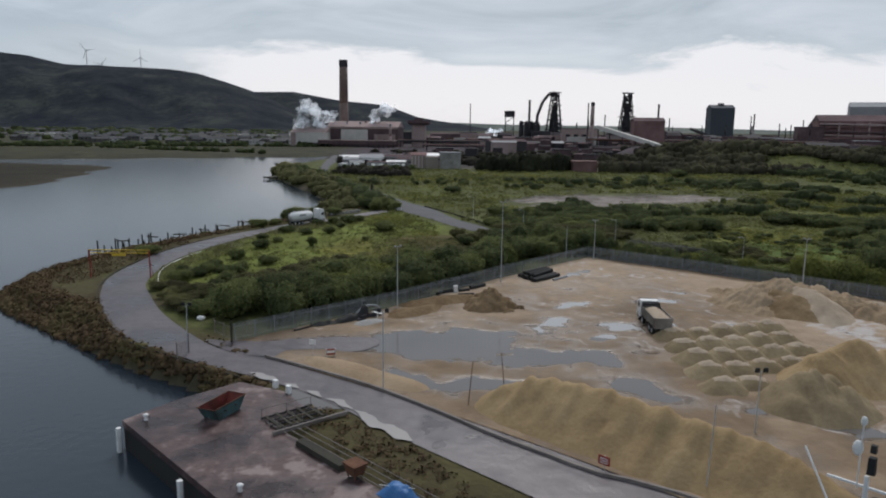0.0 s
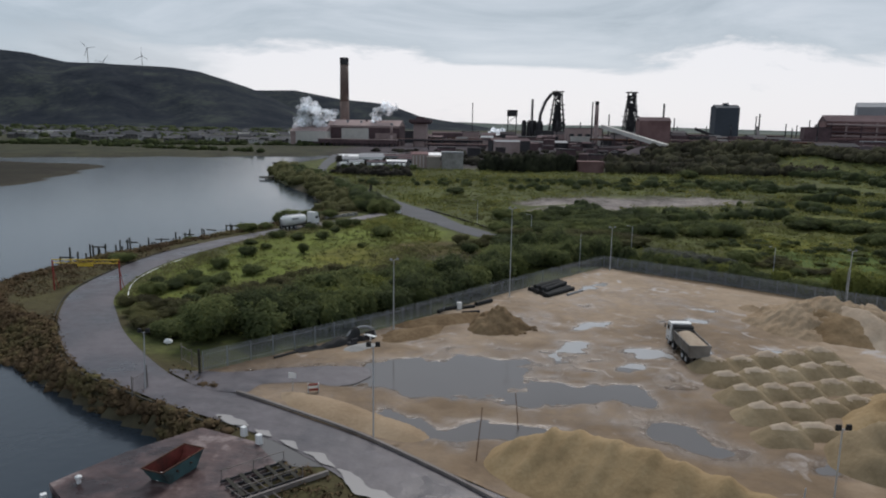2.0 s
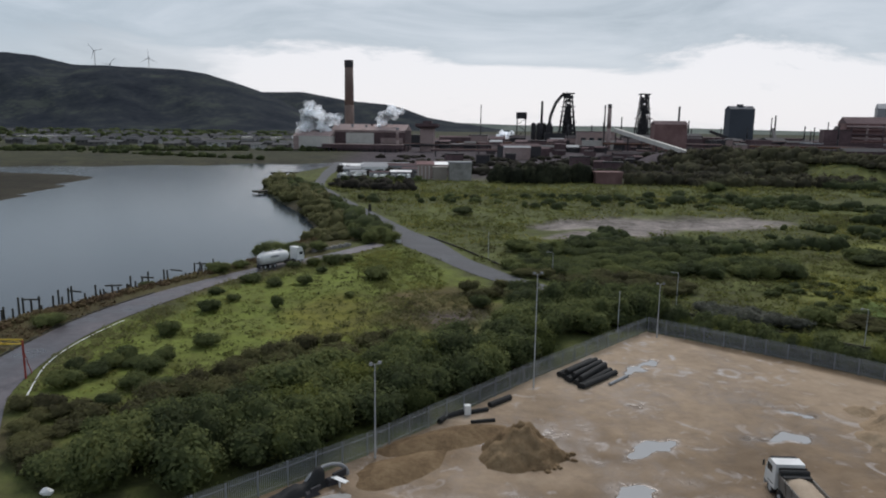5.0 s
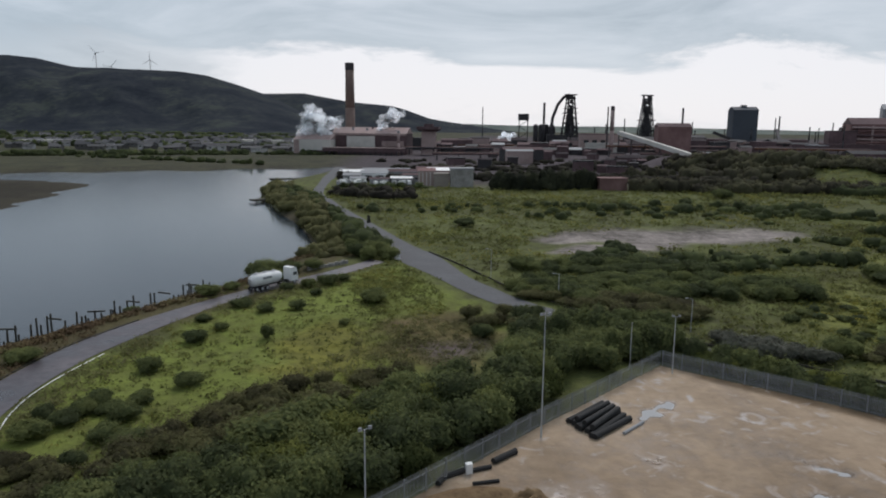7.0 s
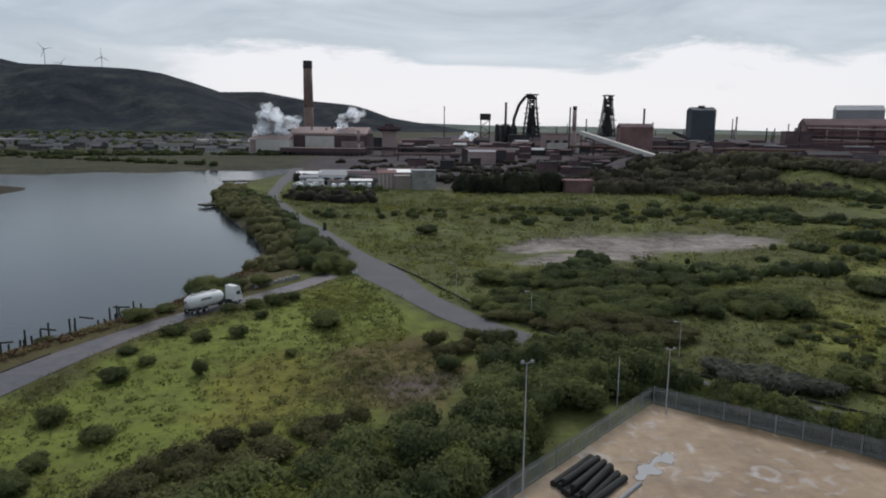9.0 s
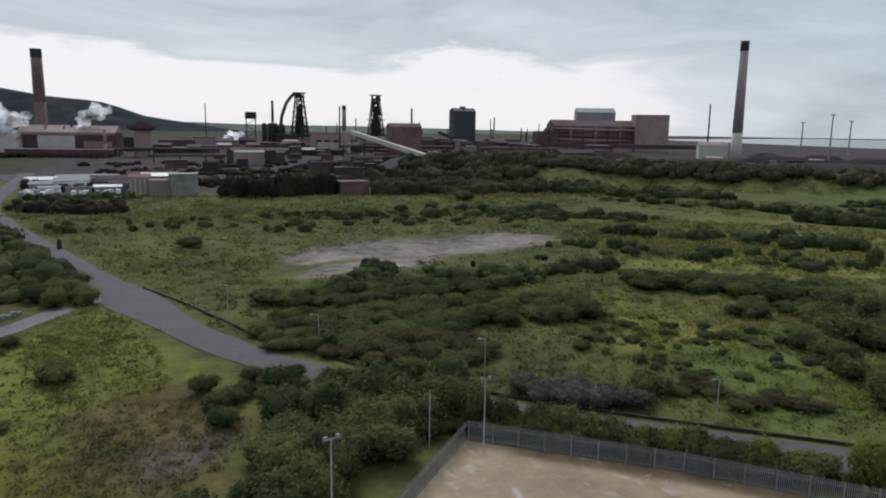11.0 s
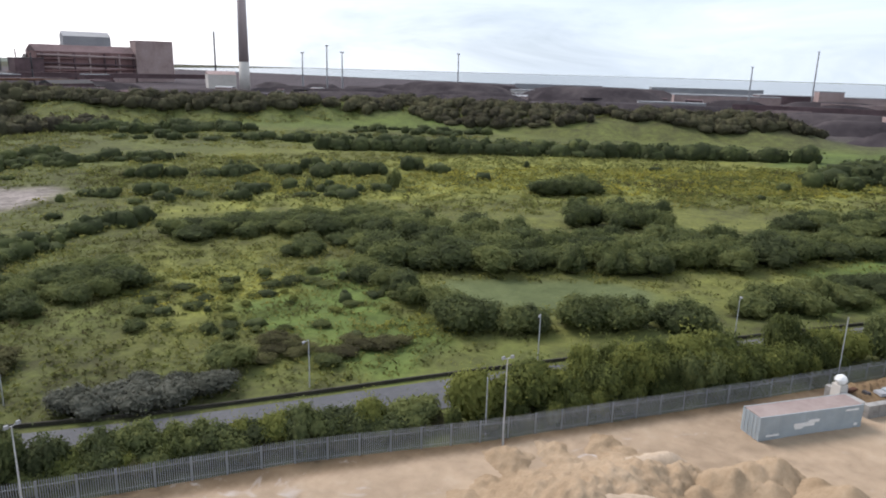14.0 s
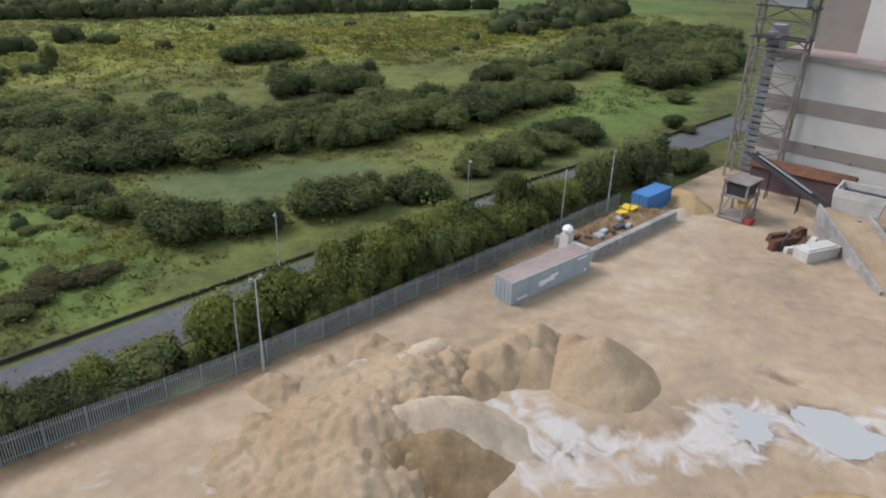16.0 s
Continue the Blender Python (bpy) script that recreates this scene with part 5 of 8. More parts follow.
def grove(kind, cx, cy, rx, ry, turn, n, width, height, seed, margin=1.5):
    rng = np.random.default_rng(seed)
    c, s, done, tries = math.cos(radians(turn)), math.sin(radians(turn)), 0, 0
    while done < n and tries < n * 8:
        tries += 1
        g, r = rng.uniform(0, 6.28), math.sqrt(rng.uniform(0, 1))
        a, b = rx * r * math.cos(g), ry * r * math.sin(g)
        x, y = cx + c * a - s * b, cy + s * a + c * b
        w, h = rng.uniform(*width), rng.uniform(*height)
        if not open_ground(x, y, min(margin, w * 0.4), w) or any(math.hypot(x - px, y - py) < 0.26 * (w + pw) for px, py, pw in placed):
            continue
        plant(kind, x, y, w, h, rng)
        done += 1


def hedge(kind, line, n, spread_, width, height, seed):
    """Bushes strung along a line, close enough to touch."""
    rng = np.random.default_rng(seed)
    for x, y in resample(line, n):
        dx, dy = rng.normal(0, spread_ * 0.6, 2)
        plant(kind, x + dx, y + dy, rng.uniform(*width), rng.uniform(*height), rng)


# wood along the fence
grove("tree", -17, 120, 32, 7.2, 52, 38, (5, 8), (4.4, 6.6), 1, 1.0)
grove("light", -17, 120, 32, 7.2, 52, 24, (4.5, 7), (4.0, 6.4), 61, 1.0)
grove("bush", -36, 104, 9, 5, 50, 13, (3.5, 6), (2.6, 4.4), 2)
grove("brown", -30, 124, 22, 6, 58, 26, (3, 5.5), (2.2, 3.8), 41)
grove("brown", -50, 104, 7, 9, 40, 12, (2.5, 4), (1.4, 2.4), 42)
grove("tree", 9, 158, 15, 9, 45, 50, (5, 8), (4.0, 6.4), 3, 0.8)
grove("brown", -7, 168, 9, 8, 40, 8, (3, 5.5), (2, 3.6), 43)
for bx, by, bw, bh in ((-53.5, 173.2, 4.2, 2.6), (-47.7, 170.4, 3.4, 2.4), (-42.5, 172.9, 3.2, 3.0), (-42.6, 184.8, 2.6, 2.2), (-30, 180.4, 5.0, 3.6), (-42, 155.9, 2.6, 3.4), (-52.7, 153.1, 4.4, 2.8), (-52.7, 139.4, 4.0, 3.2),
                       (-51.4, 126, 3.8, 3.2), (-44.9, 134.8, 3.6, 2.8), (-7.5, 159.4, 4.2, 3.0), (-0.7, 172.1, 5.5, 4.0), (-47.3, 128, 3.0, 2.4), (-31.6, 164.5, 2.0, 1.6), (-51, 158.8, 2.6, 1.8), (-56, 163, 3.0, 1.9), (-30.2, 183, 4.0, 2.8)):
    plant("bush", bx, by, bw, bh, np.random.default_rng(int(900 + bx)))
for bx, by, bw, bh in ((-49.8, 187.6, 3.2, 2.2), (-46.2, 190.8, 4.0, 2.8), (-43.2, 194.6, 4.4, 3.2), (-40.6, 198.2, 3.4, 2.2), (-63.6, 181.0, 5.2, 3.0), (-61.0, 186.5, 3.6, 2.4), (-57.5, 197.5, 5.2, 3.4), (-54.5, 203.5, 6.0, 4.0), (-50.5, 208, 5.0, 3.2), (-72.6, 168.6, 3.0, 2.6), (-71.8, 139.8, 5.4, 2.6)):
    plant("bush", bx, by, bw, bh, np.random.default_rng(int(700 + by)))
grove("bush", -49, 118, 8, 10, 20, 9, (2.5, 4.5), (1.8, 3.0), 4)
grove("tree", -42, 236, 7, 16, 20, 9, (5, 8), (3.5, 5), 5)
grove("tree", -60, 205, 5, 12, 15, 6, (4, 6.5), (3, 4.5), 55)
# hedge between back fence and access road
grove("bush", 34, 143.8, 21, 2.6, -34, 40, (3.4, 6.0), (2.4, 4.2), 6, 1.2)
grove("brown", 34, 143.8, 21, 2.8, -34, 30, (2.0, 3.2), (1.4, 2.6), 46, 1.0)
hedge("bush", [(6, 165.4), (14, 159.0), (21, 153.4)], 13, 0.6, (4.4, 5.8), (5.4, 7.6), 59)
hedge("bush", [(23.5, 151.9), (36, 142.9), (45, 136.4)], 9, 0.7, (3.8, 5.4), (3.8, 6.2), 60)
hedge("light", [(24.5, 151.2), (36, 142.9), (46, 135.8)], 7, 0.7, (2.8, 4.8), (3.0, 5.8), 62)
grove("light", 75, 117.4, 26, 2.8, -34, 86, (3.6, 6.8), (5.0, 10.4), 7, 1.0)
grove("bush", 73, 118.2, 26, 2.8, -34, 24, (3.6, 5.6), (5.2, 7.6), 57, 1.0)
grove("light", 71, 117.2, 26, 2.4, -34, 34, (2.0, 3.6), (2.4, 5.2), 37, 0.9)
grove("tree", 105.5, 95.2, 9, 3.0, -34, 20, (5.0, 7.0), (6.6, 9.0), 8, 1.0)
grove("bush", 118, 84.5, 5, 2.2, -34, 6, (3, 4.5), (3, 5), 48, 0.8)
plant("bush", 143, 84.5, 5.0, 3.6, np.random.default_rng(49))
plant("bush", 139.5, 82.0, 3.4, 2.0, np.random.default_rng(50))
# clumps in the field
grove("grey", 35.6, 158.4, 7.5, 2.8, -36, 9, (4, 6), (2.4, 3.4), 9)
plant("bush", 46, 158.8, 5.6, 4.0, np.random.default_rng(10))
plant("bush", 54.5, 151.5, 3.6, 2.0, np.random.default_rng(11))
plant("tree", 150.5, 223, 5.0, 7.0, np.random.default_rng(12))
plant("bush", -21, 285.4, 7.0, 4.0, np.random.default_rng(13))
plant("bush", 93, 400, 11.0, 7.0, np.random.default_rng(14))
plant("bush", 165, 81.5, 6.0, 4.0, np.random.default_rng(15))
grove("bush", 20, 197, 32, 9, 12, 52, (4, 8), (2.6, 4.4), 16)
grove("brown", 15, 185, 18, 7, -25, 26, (3.5, 6.5), (2.2, 3.6), 44)
grove("bush", 22, 217, 26, 5, 5, 22, (5, 8), (3, 4.5), 17)
grove("bush", 52, 199, 8, 5, 40, 12, (5, 8), (3.5, 5), 18)
grove("bush", 98, 208, 27, 7, -33, 34, (5, 9), (3.5, 5), 19)
grove("bush", 93, 189, 9, 5, -20, 7, (4, 7), (3, 4.4), 45)
grove("tree", 119, 147, 44, 9.5, -47, 88, (6, 10), (4.2, 6.4), 20)
for line, n, spread_, width, height, seed in (([(84.5, 173), (80.5, 162), (77.5, 155)], 9, 1.6, (4.5, 6.5), (3.6, 5.0), 21), ([(74.8, 148), (73.0, 144.4)], 5, 1.3, (6.0, 8.0), (4.6, 5.6), 22),
                                              ([(78.4, 139.2), (79.6, 137.6)], 4, 1.2, (5.0, 6.4), (3.8, 4.8), 36), ([(83.0, 134.2), (88.0, 128.6)], 7, 1.5, (5.5, 7.5), (4.4, 5.6), 38),
                                              ([(94.0, 123.4), (95.8, 121.2)], 4, 1.3, (5.8, 7.4), (4.2, 5.2), 39), ([(108, 118.4), (113, 113.0), (118, 109.5)], 9, 2.0, (4.8, 7.0), (4.2, 5.6), 40)):
    hedge("tree", line, n, spread_, width, height, seed)
grove("bush", 150, 118, 18, 7, -38, 20, (5, 9), (3.4, 5), 47)
grove("tree", 150, 155, 12, 7, -40, 10, (6, 9), (5, 7), 23)
grove("tree", 181, 185, 9, 6, -40, 9, (6, 9), (4, 6), 24)
grove("tree", 235, 88, 42, 16, -22, 34, (8, 12), (5, 7.5), 25)
grove("bush", 185, 112, 22, 8, -35, 14, (6, 10), (4, 6), 26)
grove("tree", 222, 74, 46, 13, -14, 34, (8, 12), (5, 7.5), 27)
grove("tree", 181, 87, 5, 3, -14, 3, (7, 9), (5, 6.5), 28)
grove("tree", 110, 180, 26, 9, -72, 30, (5.5, 9), (3.8, 6), 29)
grove("bush", 126, 106, 10, 4.5, -30, 10, (5, 7.5), (3.4, 4.8), 30)
grove("bush", 64, 172, 20, 14, -30, 24, (1.6, 3.6), (0.9, 2.0), 34)
grove("light", 66, 176, 22, 16, -30, 26, (1.2, 2.6), (0.6, 1.3), 58)
grove("brown", 56, 156, 12, 4, -34, 12, (2.6, 4.4), (1.2, 2.2), 35)

# far scrub, hedges and woods
def scrub(name, label, mat, patches, seed, leaf=26, core=True, lift=0.0, blade=0.2):
    s, rng = Shape(), np.random.default_rng(seed)
    for cx, cy, rx, ry, turn, n, width, height in patches:
        c, q = math.cos(radians(turn)), math.sin(radians(turn))
        g, r = rng.uniform(0, 6.28, n), np.sqrt(rng.uniform(0, 1, n))
        a, b = rx * r * np.cos(g), ry * r * np.sin(g)
        x, y = cx + c * a - q * b, cy + q * a + c * b
        ok = np.array([open_ground(p, q, width * 0.3) for p, q in zip(x, y)])
        z = height_at(x, y)
        for px, py, pz in zip(x[ok], y[ok], z[ok]):
            w, h = width * rng.uniform(0.45, 1.35) / 2, height * rng.uniform(0.45, 1.3)
            if core:
                s.ball(px, py, pz + h * 0.35, w, w, h * 0.65, 0.55, 7, px, 1.6)
            leaves(s, px, py, pz + h * 0.42, w * 1.05, w * 1.05, h * 0.62, leaf, max(0.16, w * blade), rng, lift)
    return tagged(part(name, s, mat), label, "scrub", kind="stuff")


scrub("far_scrub", "dark scrub and thickets across the far field", LEAF, [(32, 236, 30, 7, -10, 22, 6, 3), (150, 262, 60, 8, -35, 34, 7, 3.6), (-54, 262, 4, 22, 22, 24, 6, 4), (-98, 350, 6, 55, 28, 46, 6, 4),
      (262, 226, 104, 5, -54, 230, 8, 5), (215, 340, 80, 6, -48, 46, 7, 3), (-78, 421, 26, 3, 10, 26, 5, 2.6), (300, 110, 60, 14, -20, 90, 9, 5), (190, 420, 60, 16, -40, 90, 8, 4), (290, 330, 40, 14, -60, 36, 6, 3), (60, 350, 60, 12, 5, 40, 6, 3), (110, 330, 40, 10, -20, 40, 6, 3), (45, 228, 40, 6, 12, 50, 5, 2.6), (115, 245, 40, 12, -40, 30, 5, 2.4), (20, 330, 90, 20, 3, 50, 4, 2.0)], 101)
scrub("conifer_belt", "row of very dark evergreen trees", LEAF_DARK, [(9, 432, 27, 4, 14, 110, 8, 8.5)], 111)
scrub("ridge_woods", "dark trees along the top of the embankment", LEAF_WOOD, [(120, 440, 70, 12, 5, 140, 8, 5.5), (250, 480, 90, 10, -40, 180, 8, 4.5), (366, 330, 80, 9, -78, 210, 8, 4.5), (403, 200, 50, 10, -66, 120, 8, 4.5), (160, 560, 70, 14, -35, 120, 11, 7), (120, 520, 60, 10, 0, 70, 10, 7), (262, 462, 60, 13, -38, 150, 8, 5), (350, 315, 55, 12, -80, 150, 7, 4), (395, 215, 45, 10, -64, 90, 7, 4), (330, 420, 50, 20, -60, 90, 8, 4.5)], 102, 44)
scrub("low_scrub", "low tufts of scrub and weeds in the grass", SCRUB, [(-40, 150, 22, 52, 12, 1500, 1.3, 0.45), (60, 185, 70, 38, -35, 4600, 1.6, 0.75), (40, 300, 130, 75, -10, 3600, 2.8, 1.15), (190, 220, 120, 60, -45, 4400, 2.8, 0.9), (260, 120, 80, 40, -30, 1400, 3.2, 0.7), (10, 385, 140, 48, 2, 2200, 3.2, 1.25), (-18, 238, 26, 44, 22, 800, 2.0, 0.7), (-33, 204, 9, 16, 25, 260, 1.5, 0.5), (-27, 188, 9, 22, 20, 700, 1.2, 0.5), (230, 330, 110, 40, -50, 900, 3.4, 0.9), (150, 105, 60, 10, -34, 420, 2.0, 0.5), (250, 462, 100, 26, -40, 900, 4.0, 1.2), (368, 325, 90, 24, -78, 800, 4.0, 1.2), (140, 430, 70, 22, 5, 500, 4.0, 1.2)], 103, 10, False, 1.0, 0.3)
scrub("field_flowers", "yellow flowering weeds in the field", FLOWER, [(64, 186, 14, 12, 0, 160, 1.2, 0.5), (75, 148, 10, 5, -40, 90, 1.2, 0.5), (230, 165, 90, 28, -50, 1350, 3.0, 0.7), (150, 235, 50, 16, -35, 250, 2.6, 0.6)], 105, 10, False, 1.2, 0.3)
scrub("field_bushes", "scattered low dark bushes in the field", LEAF, [(62, 172, 24, 18, -30, 16, 2.2, 1.2), (40, 300, 120, 60, -10, 16, 3.4, 1.6), (180, 220, 110, 50, -45, 12, 4.0, 2.0)], 107, 30, True, 0.3)
scrub("works_scrub", "dark scrub and spoil round the works", LEAF_SOOT, [(-72, 378, 24, 12, -25, 60, 6, 4.0), (-82, 474, 32, 20, 0, 34, 7, 4.5), (40, 500, 110, 22, 5, 200, 8, 3.5), (-20, 600, 110, 30, 0, 90, 8, 3), (160, 610, 140, 40, -20, 170, 8, 4), (330, 560, 110, 40, -40, 140, 9, 4), (20, 700, 160, 40, 0, 80, 8, 3)], 108, 14)


def bank_growth():
    """Rough growth on the slopes above the water, following the river's line."""
    s, rng = Shape(), np.random.default_rng(104)
    edge = np.concatenate([resample(RIVER[6:22], 900), resample(RIVER[21:30], 350)])
    tang = np.gradient(edge, axis=0)
    tang /= np.linalg.norm(tang, axis=1)[:, None]
    inland = np.c_[tang[:, 1], -tang[:, 0]]
    for p, q in zip(edge, inland):
        for k in range(4):
            x, y = p + q * (rng.uniform(0.4, 7.0) if k else rng.uniform(0.2, 1.6)) + rng.normal(0, 0.3, 2)
            on_road, gap = inside(np.array([x]), np.array([y]), ROAD_RING[::4])
            if on_road[0] or gap[0] < 0.35 or (k and inside(np.array([x]), np.array([y]), RIVER)[0][0]):
                continue
            w, h, z = rng.uniform(0.35, 0.9), rng.uniform(0.35, 1.0), max(WATER_Z - 0.1, float(height_at(x, y)))
            if not k:
                h *= 1.25
            if k < 2:
                s.ball(x, y, z + h * 0.2, w * 0.8, w * 0.8, h * 0.5, 0.5, 6, x, 1.6)
            leaves(s, x, y, z + h * 0.3, w, w, h * 0.65, 16, 0.17, rng, 0.3)
    return tagged(part("bank_growth", s, BANK), "brown bank vegetation above the water", "scrub", kind="stuff")


bank_growth()
scrub("river_thicket", "brown-green thicket between river and road", LEAF_BROWN, [(-98, 338, 9, 46, 28, 120, 6, 3.6), (-70, 268, 8, 26, 24, 70, 5, 3.0), (-125, 398, 8, 20, 24, 50, 6, 3.6), (-56, 232, 8, 10, 10, 30, 4, 2.4)], 112, 40)
scrub("verge_growth", "rough brown growth on the river verge", BANK, [(-76, 121, 7, 17, -5, 420, 1.3, 0.6), (-74, 156, 4, 26, 13, 300, 1.3, 0.6), (-8, 58.5, 13, 2.4, -42, 160, 0.8, 0.3), (-42, 84, 14, 3.5, -32, 260, 1.1, 0.5), (-57, 97, 10, 4, -45, 160, 1.2, 0.6)], 109, 10, False, 0.6)
scrub("meadow_margin", "brown and russet weeds round the meadow", LEAF_BROWN, [(-59, 130, 3, 26, 2, 260, 1.6, 0.8), (-52, 180, 5, 26, -28, 240, 1.8, 0.9), (-33, 128, 6, 26, -32, 200, 1.8, 1.0), (-22, 152, 8, 14, 0, 140, 1.6, 0.7), (-14, 158, 9, 12, 0, 420, 1.2, 0.5)], 110, 14, False, 0.5)

# ---- steelworks and far buildings ----
def building(name, label, x, y, sx, sy, h, mat, turn=0.0, roof="flat", roofmat=None, base=0.0, windows=0):
    b = thing(name, label, "building", "", Matrix.Translation((x, y, base)) @ Matrix.Rotation(radians(turn), 4, "Z"))
    part("wall", Shape().box(0, 0, -1.0, sx, sy, h + 1.0), mat, b)
    if roof == "gable":
        part("roof", Shape().gable(0, 0, h, sx, sy, min(sx, sy) * 0.16, 0, 0.4), roofmat or DARKSTEEL, b)
    else:
        part("roof", Shape().box(0, 0, h + 0.02, sx + 0.6, sy + 0.6, 0.9), roofmat or mat, b)
    for k in range(windows):
        part("window", Shape().box((k + 0.5) / windows * sx * 0.9 - sx * 0.45, -sy / 2 - 0.06, h * 0.55, sx / windows * 0.5, 0.14, h * 0.16), GLASS, b)
    return b


def chimney(name, label, x, y, h, r0, r1, mat, topmat, base=0.0, lower=None, share=0.5):
    c = thing(name, label, "chimney", "", Matrix.Translation((x, y, base)))
    split = h * share
    rm = r0 + (r1 - r0) * share
    part("shaft", Shape().tube((0, 0, -1), (0, 0, split), r0, rm, 20), lower or mat, c, "", True)
    part("upper_shaft", Shape().tube((0, 0, split), (0, 0, h * 0.92), rm, r1, 20), mat, c, "", True)
    part("crown_band", Shape().tube((0, 0, h * 0.92), (0, 0, h), r1 * 1.05, r1 * 1.05, 20), topmat, c, "dark soot-blackened crown" if topmat is DARKSTEEL else "stained concrete crown")
    return c


chimney("chimney", "tall brown brick chimney beside the mill", -216, 905, 107, 6.2, 5.2, BRICK, DARKSTEEL)
chimney("chimney", "tall tapered concrete chimney, grey above and pale below", 551, 800, 138, 6.4, 4.6, STACKGREY, DARKSTEEL, 0.0, CREAM, 0.24)
mill = building("mill_hall", "white clad mill hall beside the river", -242, 850, 43, 40, 16.5, CREAM, 0, "gable", PINK)
part("dark_plinth", Shape().box(4, -20.2, -0.5, 34, 0.5, 5.0), MAROON, mill, "dark maroon plinth")
part("pink_end", Shape().box(-18, -20.25, -0.5, 6, 0.6, 16.5), PINK, mill, "pink end panel")
mill = building("mill_hall", "maroon mill hall with white wall panels", -181, 874, 88, 44, 23.5, MAROON, 0, "gable", PINK)
part("white_panel", Shape().box(-9.5, -22.3, 8.0, 33, 0.6, 12.5), CREAM, mill, "white wall panel")
part("white_panel", Shape().box(28, -22.3, 8.5, 26, 0.6, 6.5), PINK, mill, "pale pink wall panel")
part("roof_strip", Shape().box(0, -22.5, 21.4, 88, 1.2, 1.6), PINK, mill, "pale eaves strip")
for k in range(14):
    part("roof_vent", Shape().box(-38 + 5.6 * k, -10 + 5 * (k % 3), 24.5, 2.4, 2.4, 3.0 + (k % 4)), (GREYCLAD, MAROON, WHITE)[k % 3], mill)
annex = thing("mill_annex", "dark maroon low hall standing on stilts", "building", "", Matrix.Translation((-182, 830, 0)))
part("wall", Shape().box(0, 0, 3.6, 92, 14, 4.0), MAROON, annex)
part("roof", Shape().box(0, 0, 7.62, 93, 15, 0.6), PINK, annex)
for k in range(16):
    part("column", Shape().box(-44 + 5.9 * k, -6, -0.5, 1.2, 1.2, 4.2), DARKSTEEL, annex)
tower_ = thing("water_tower", "squat concrete tower with a wide top", "tower", "", Matrix.Translation((-111.5, 855, 0)))
part("shaft", Shape().box(0, 0, -1, 16, 16, 28, 0, 0.96, 1), PINK, tower_)
part("head", Shape().box(0, 0, 26.8, 20, 20, 2.2, 0, 1.25).box(0, 0, 29.0, 25, 25, 3.0), MAROON, tower_, "wide dark head")
part("top_house", Shape().box(0, 0, 32.0, 10, 10, 3.0), MAROON, tower_)
chimney("stack", "thin pale stack in front of the mill", -142, 828, 27, 1.6, 1.5, PINK, GREYCLAD)
rng = np.random.default_rng(41)
for k in range(13):
    building("long_shed", "low sooty works shed in a long row", -112 + 15.5 * k, 905 + 6 * (k % 3), rng.uniform(12, 16), 30, rng.uniform(5, 12), (MAROON, DARKSTEEL, MAROON, COAL, MAROON)[k % 5], 0, "gable" if k % 2 else "flat", (DARKSTEEL, MAROON, GREYCLAD)[k % 3])
for k in range(16):
    building("long_shed", "low sooty works shed in a long row", -140 + 26 * k, 1010 + 8 * (k % 3), rng.uniform(18, 27), 30, rng.uniform(8, 17), (DARKSTEEL, MAROON, COAL, PINK, MAROON)[k % 5], 0, "gable" if k % 3 else "flat", (DARKSTEEL, MAROON, COAL)[k % 3])
building("pink_hall", "pink and cream clad works hall", 89, 960, 46, 30, 24, PINK, 0, "flat", MAROON, windows=4)
building("pink_hall", "cream clad low works hall", 92, 938, 40, 12, 13, CREAM)
building("pink_hall", "pale pink clad low hall", -7, 700, 24, 10, 11, PINK, 10, "gable", GREYCLAD)
for k in range(9):
    building("long_shed", "dark maroon works shed in a long row", 150 + 29 * k, 1090 + 12 * (k % 3), rng.uniform(20, 30), 40, rng.uniform(9, 20), (MAROON, DARKSTEEL, MAROON, COAL)[k % 4], rng.uniform(-8, 8), "gable" if k % 2 else "flat", (MAROON, DARKSTEEL)[k % 2])
building("furnace_house", "dusty maroon furnace house with a pitched roof", 151, 815, 33, 24, 34, DUSTRED, 0, "gable", MAROON)
holder = building("gas_holder", "slate-blue boxy quench tower", 421, 1505, 46, 40, 68, SLATE, 0, "gable", SLATE)
part("top_cap", Shape().box(0, 0, 74, 10, 10, 3.5), SLATE, holder)
building("red_block", "dark process block with an overhanging head", 436, 1100, 34, 30, 30, MAROON, -10, "flat", DARKSTEEL)
building("red_block", "tall pink-red clad process block", 616, 1100, 52, 42, 58, PINK, -20, "flat", DUSTRED)
red = building("red_hall", "long iron-red process hall", 532, 1140, 134, 60, 40, DUSTRED, -12, "gable", MAROON)
for k in range(6):
    part("gas_main", Shape().tube((-66, -31 - k % 2, 8 + 5.5 * k), (66, -31 - k % 2, 8 + 5.5 * k + (4 if k % 3 == 1 else -2)), 1.6, n=8), (MAROON, DUSTRED, PINK)[k % 3], red)
for k in range(7):
    part("buttress", Shape().box(-60 + 20 * k, -31.5, -0.5, 2.2, 3.0, 39), (MAROON, PINK)[k % 2], red)
building("white_hall", "pale round-roofed storage hall", 584, 1231, 66, 50, 64, GREYCLAD, -20, "gable", GREYCLAD)
building("white_hall", "pale pink clad works building", 562, 861, 34, 26, 17, CREAM, -28, "gable", PINK)
building("pipe_bridge", "long maroon elevated pipe bridge", 480, 1010, 330, 8, 4, MAROON, -14, base=9)
building("brick_house", "derelict red brick house beside dark trees", 45, 440, 15, 10, 5.5, DUSTRED, 12)
building("block_house", "tall stained concrete store building by the road", -36.5, 440, 12.5, 9, 9.5, CONCRETE, 10, "flat", GREYCLAD)
building("block_house", "low grey concrete annex between two stores", -48, 441, 8, 8, 6.4, BAND, 10)
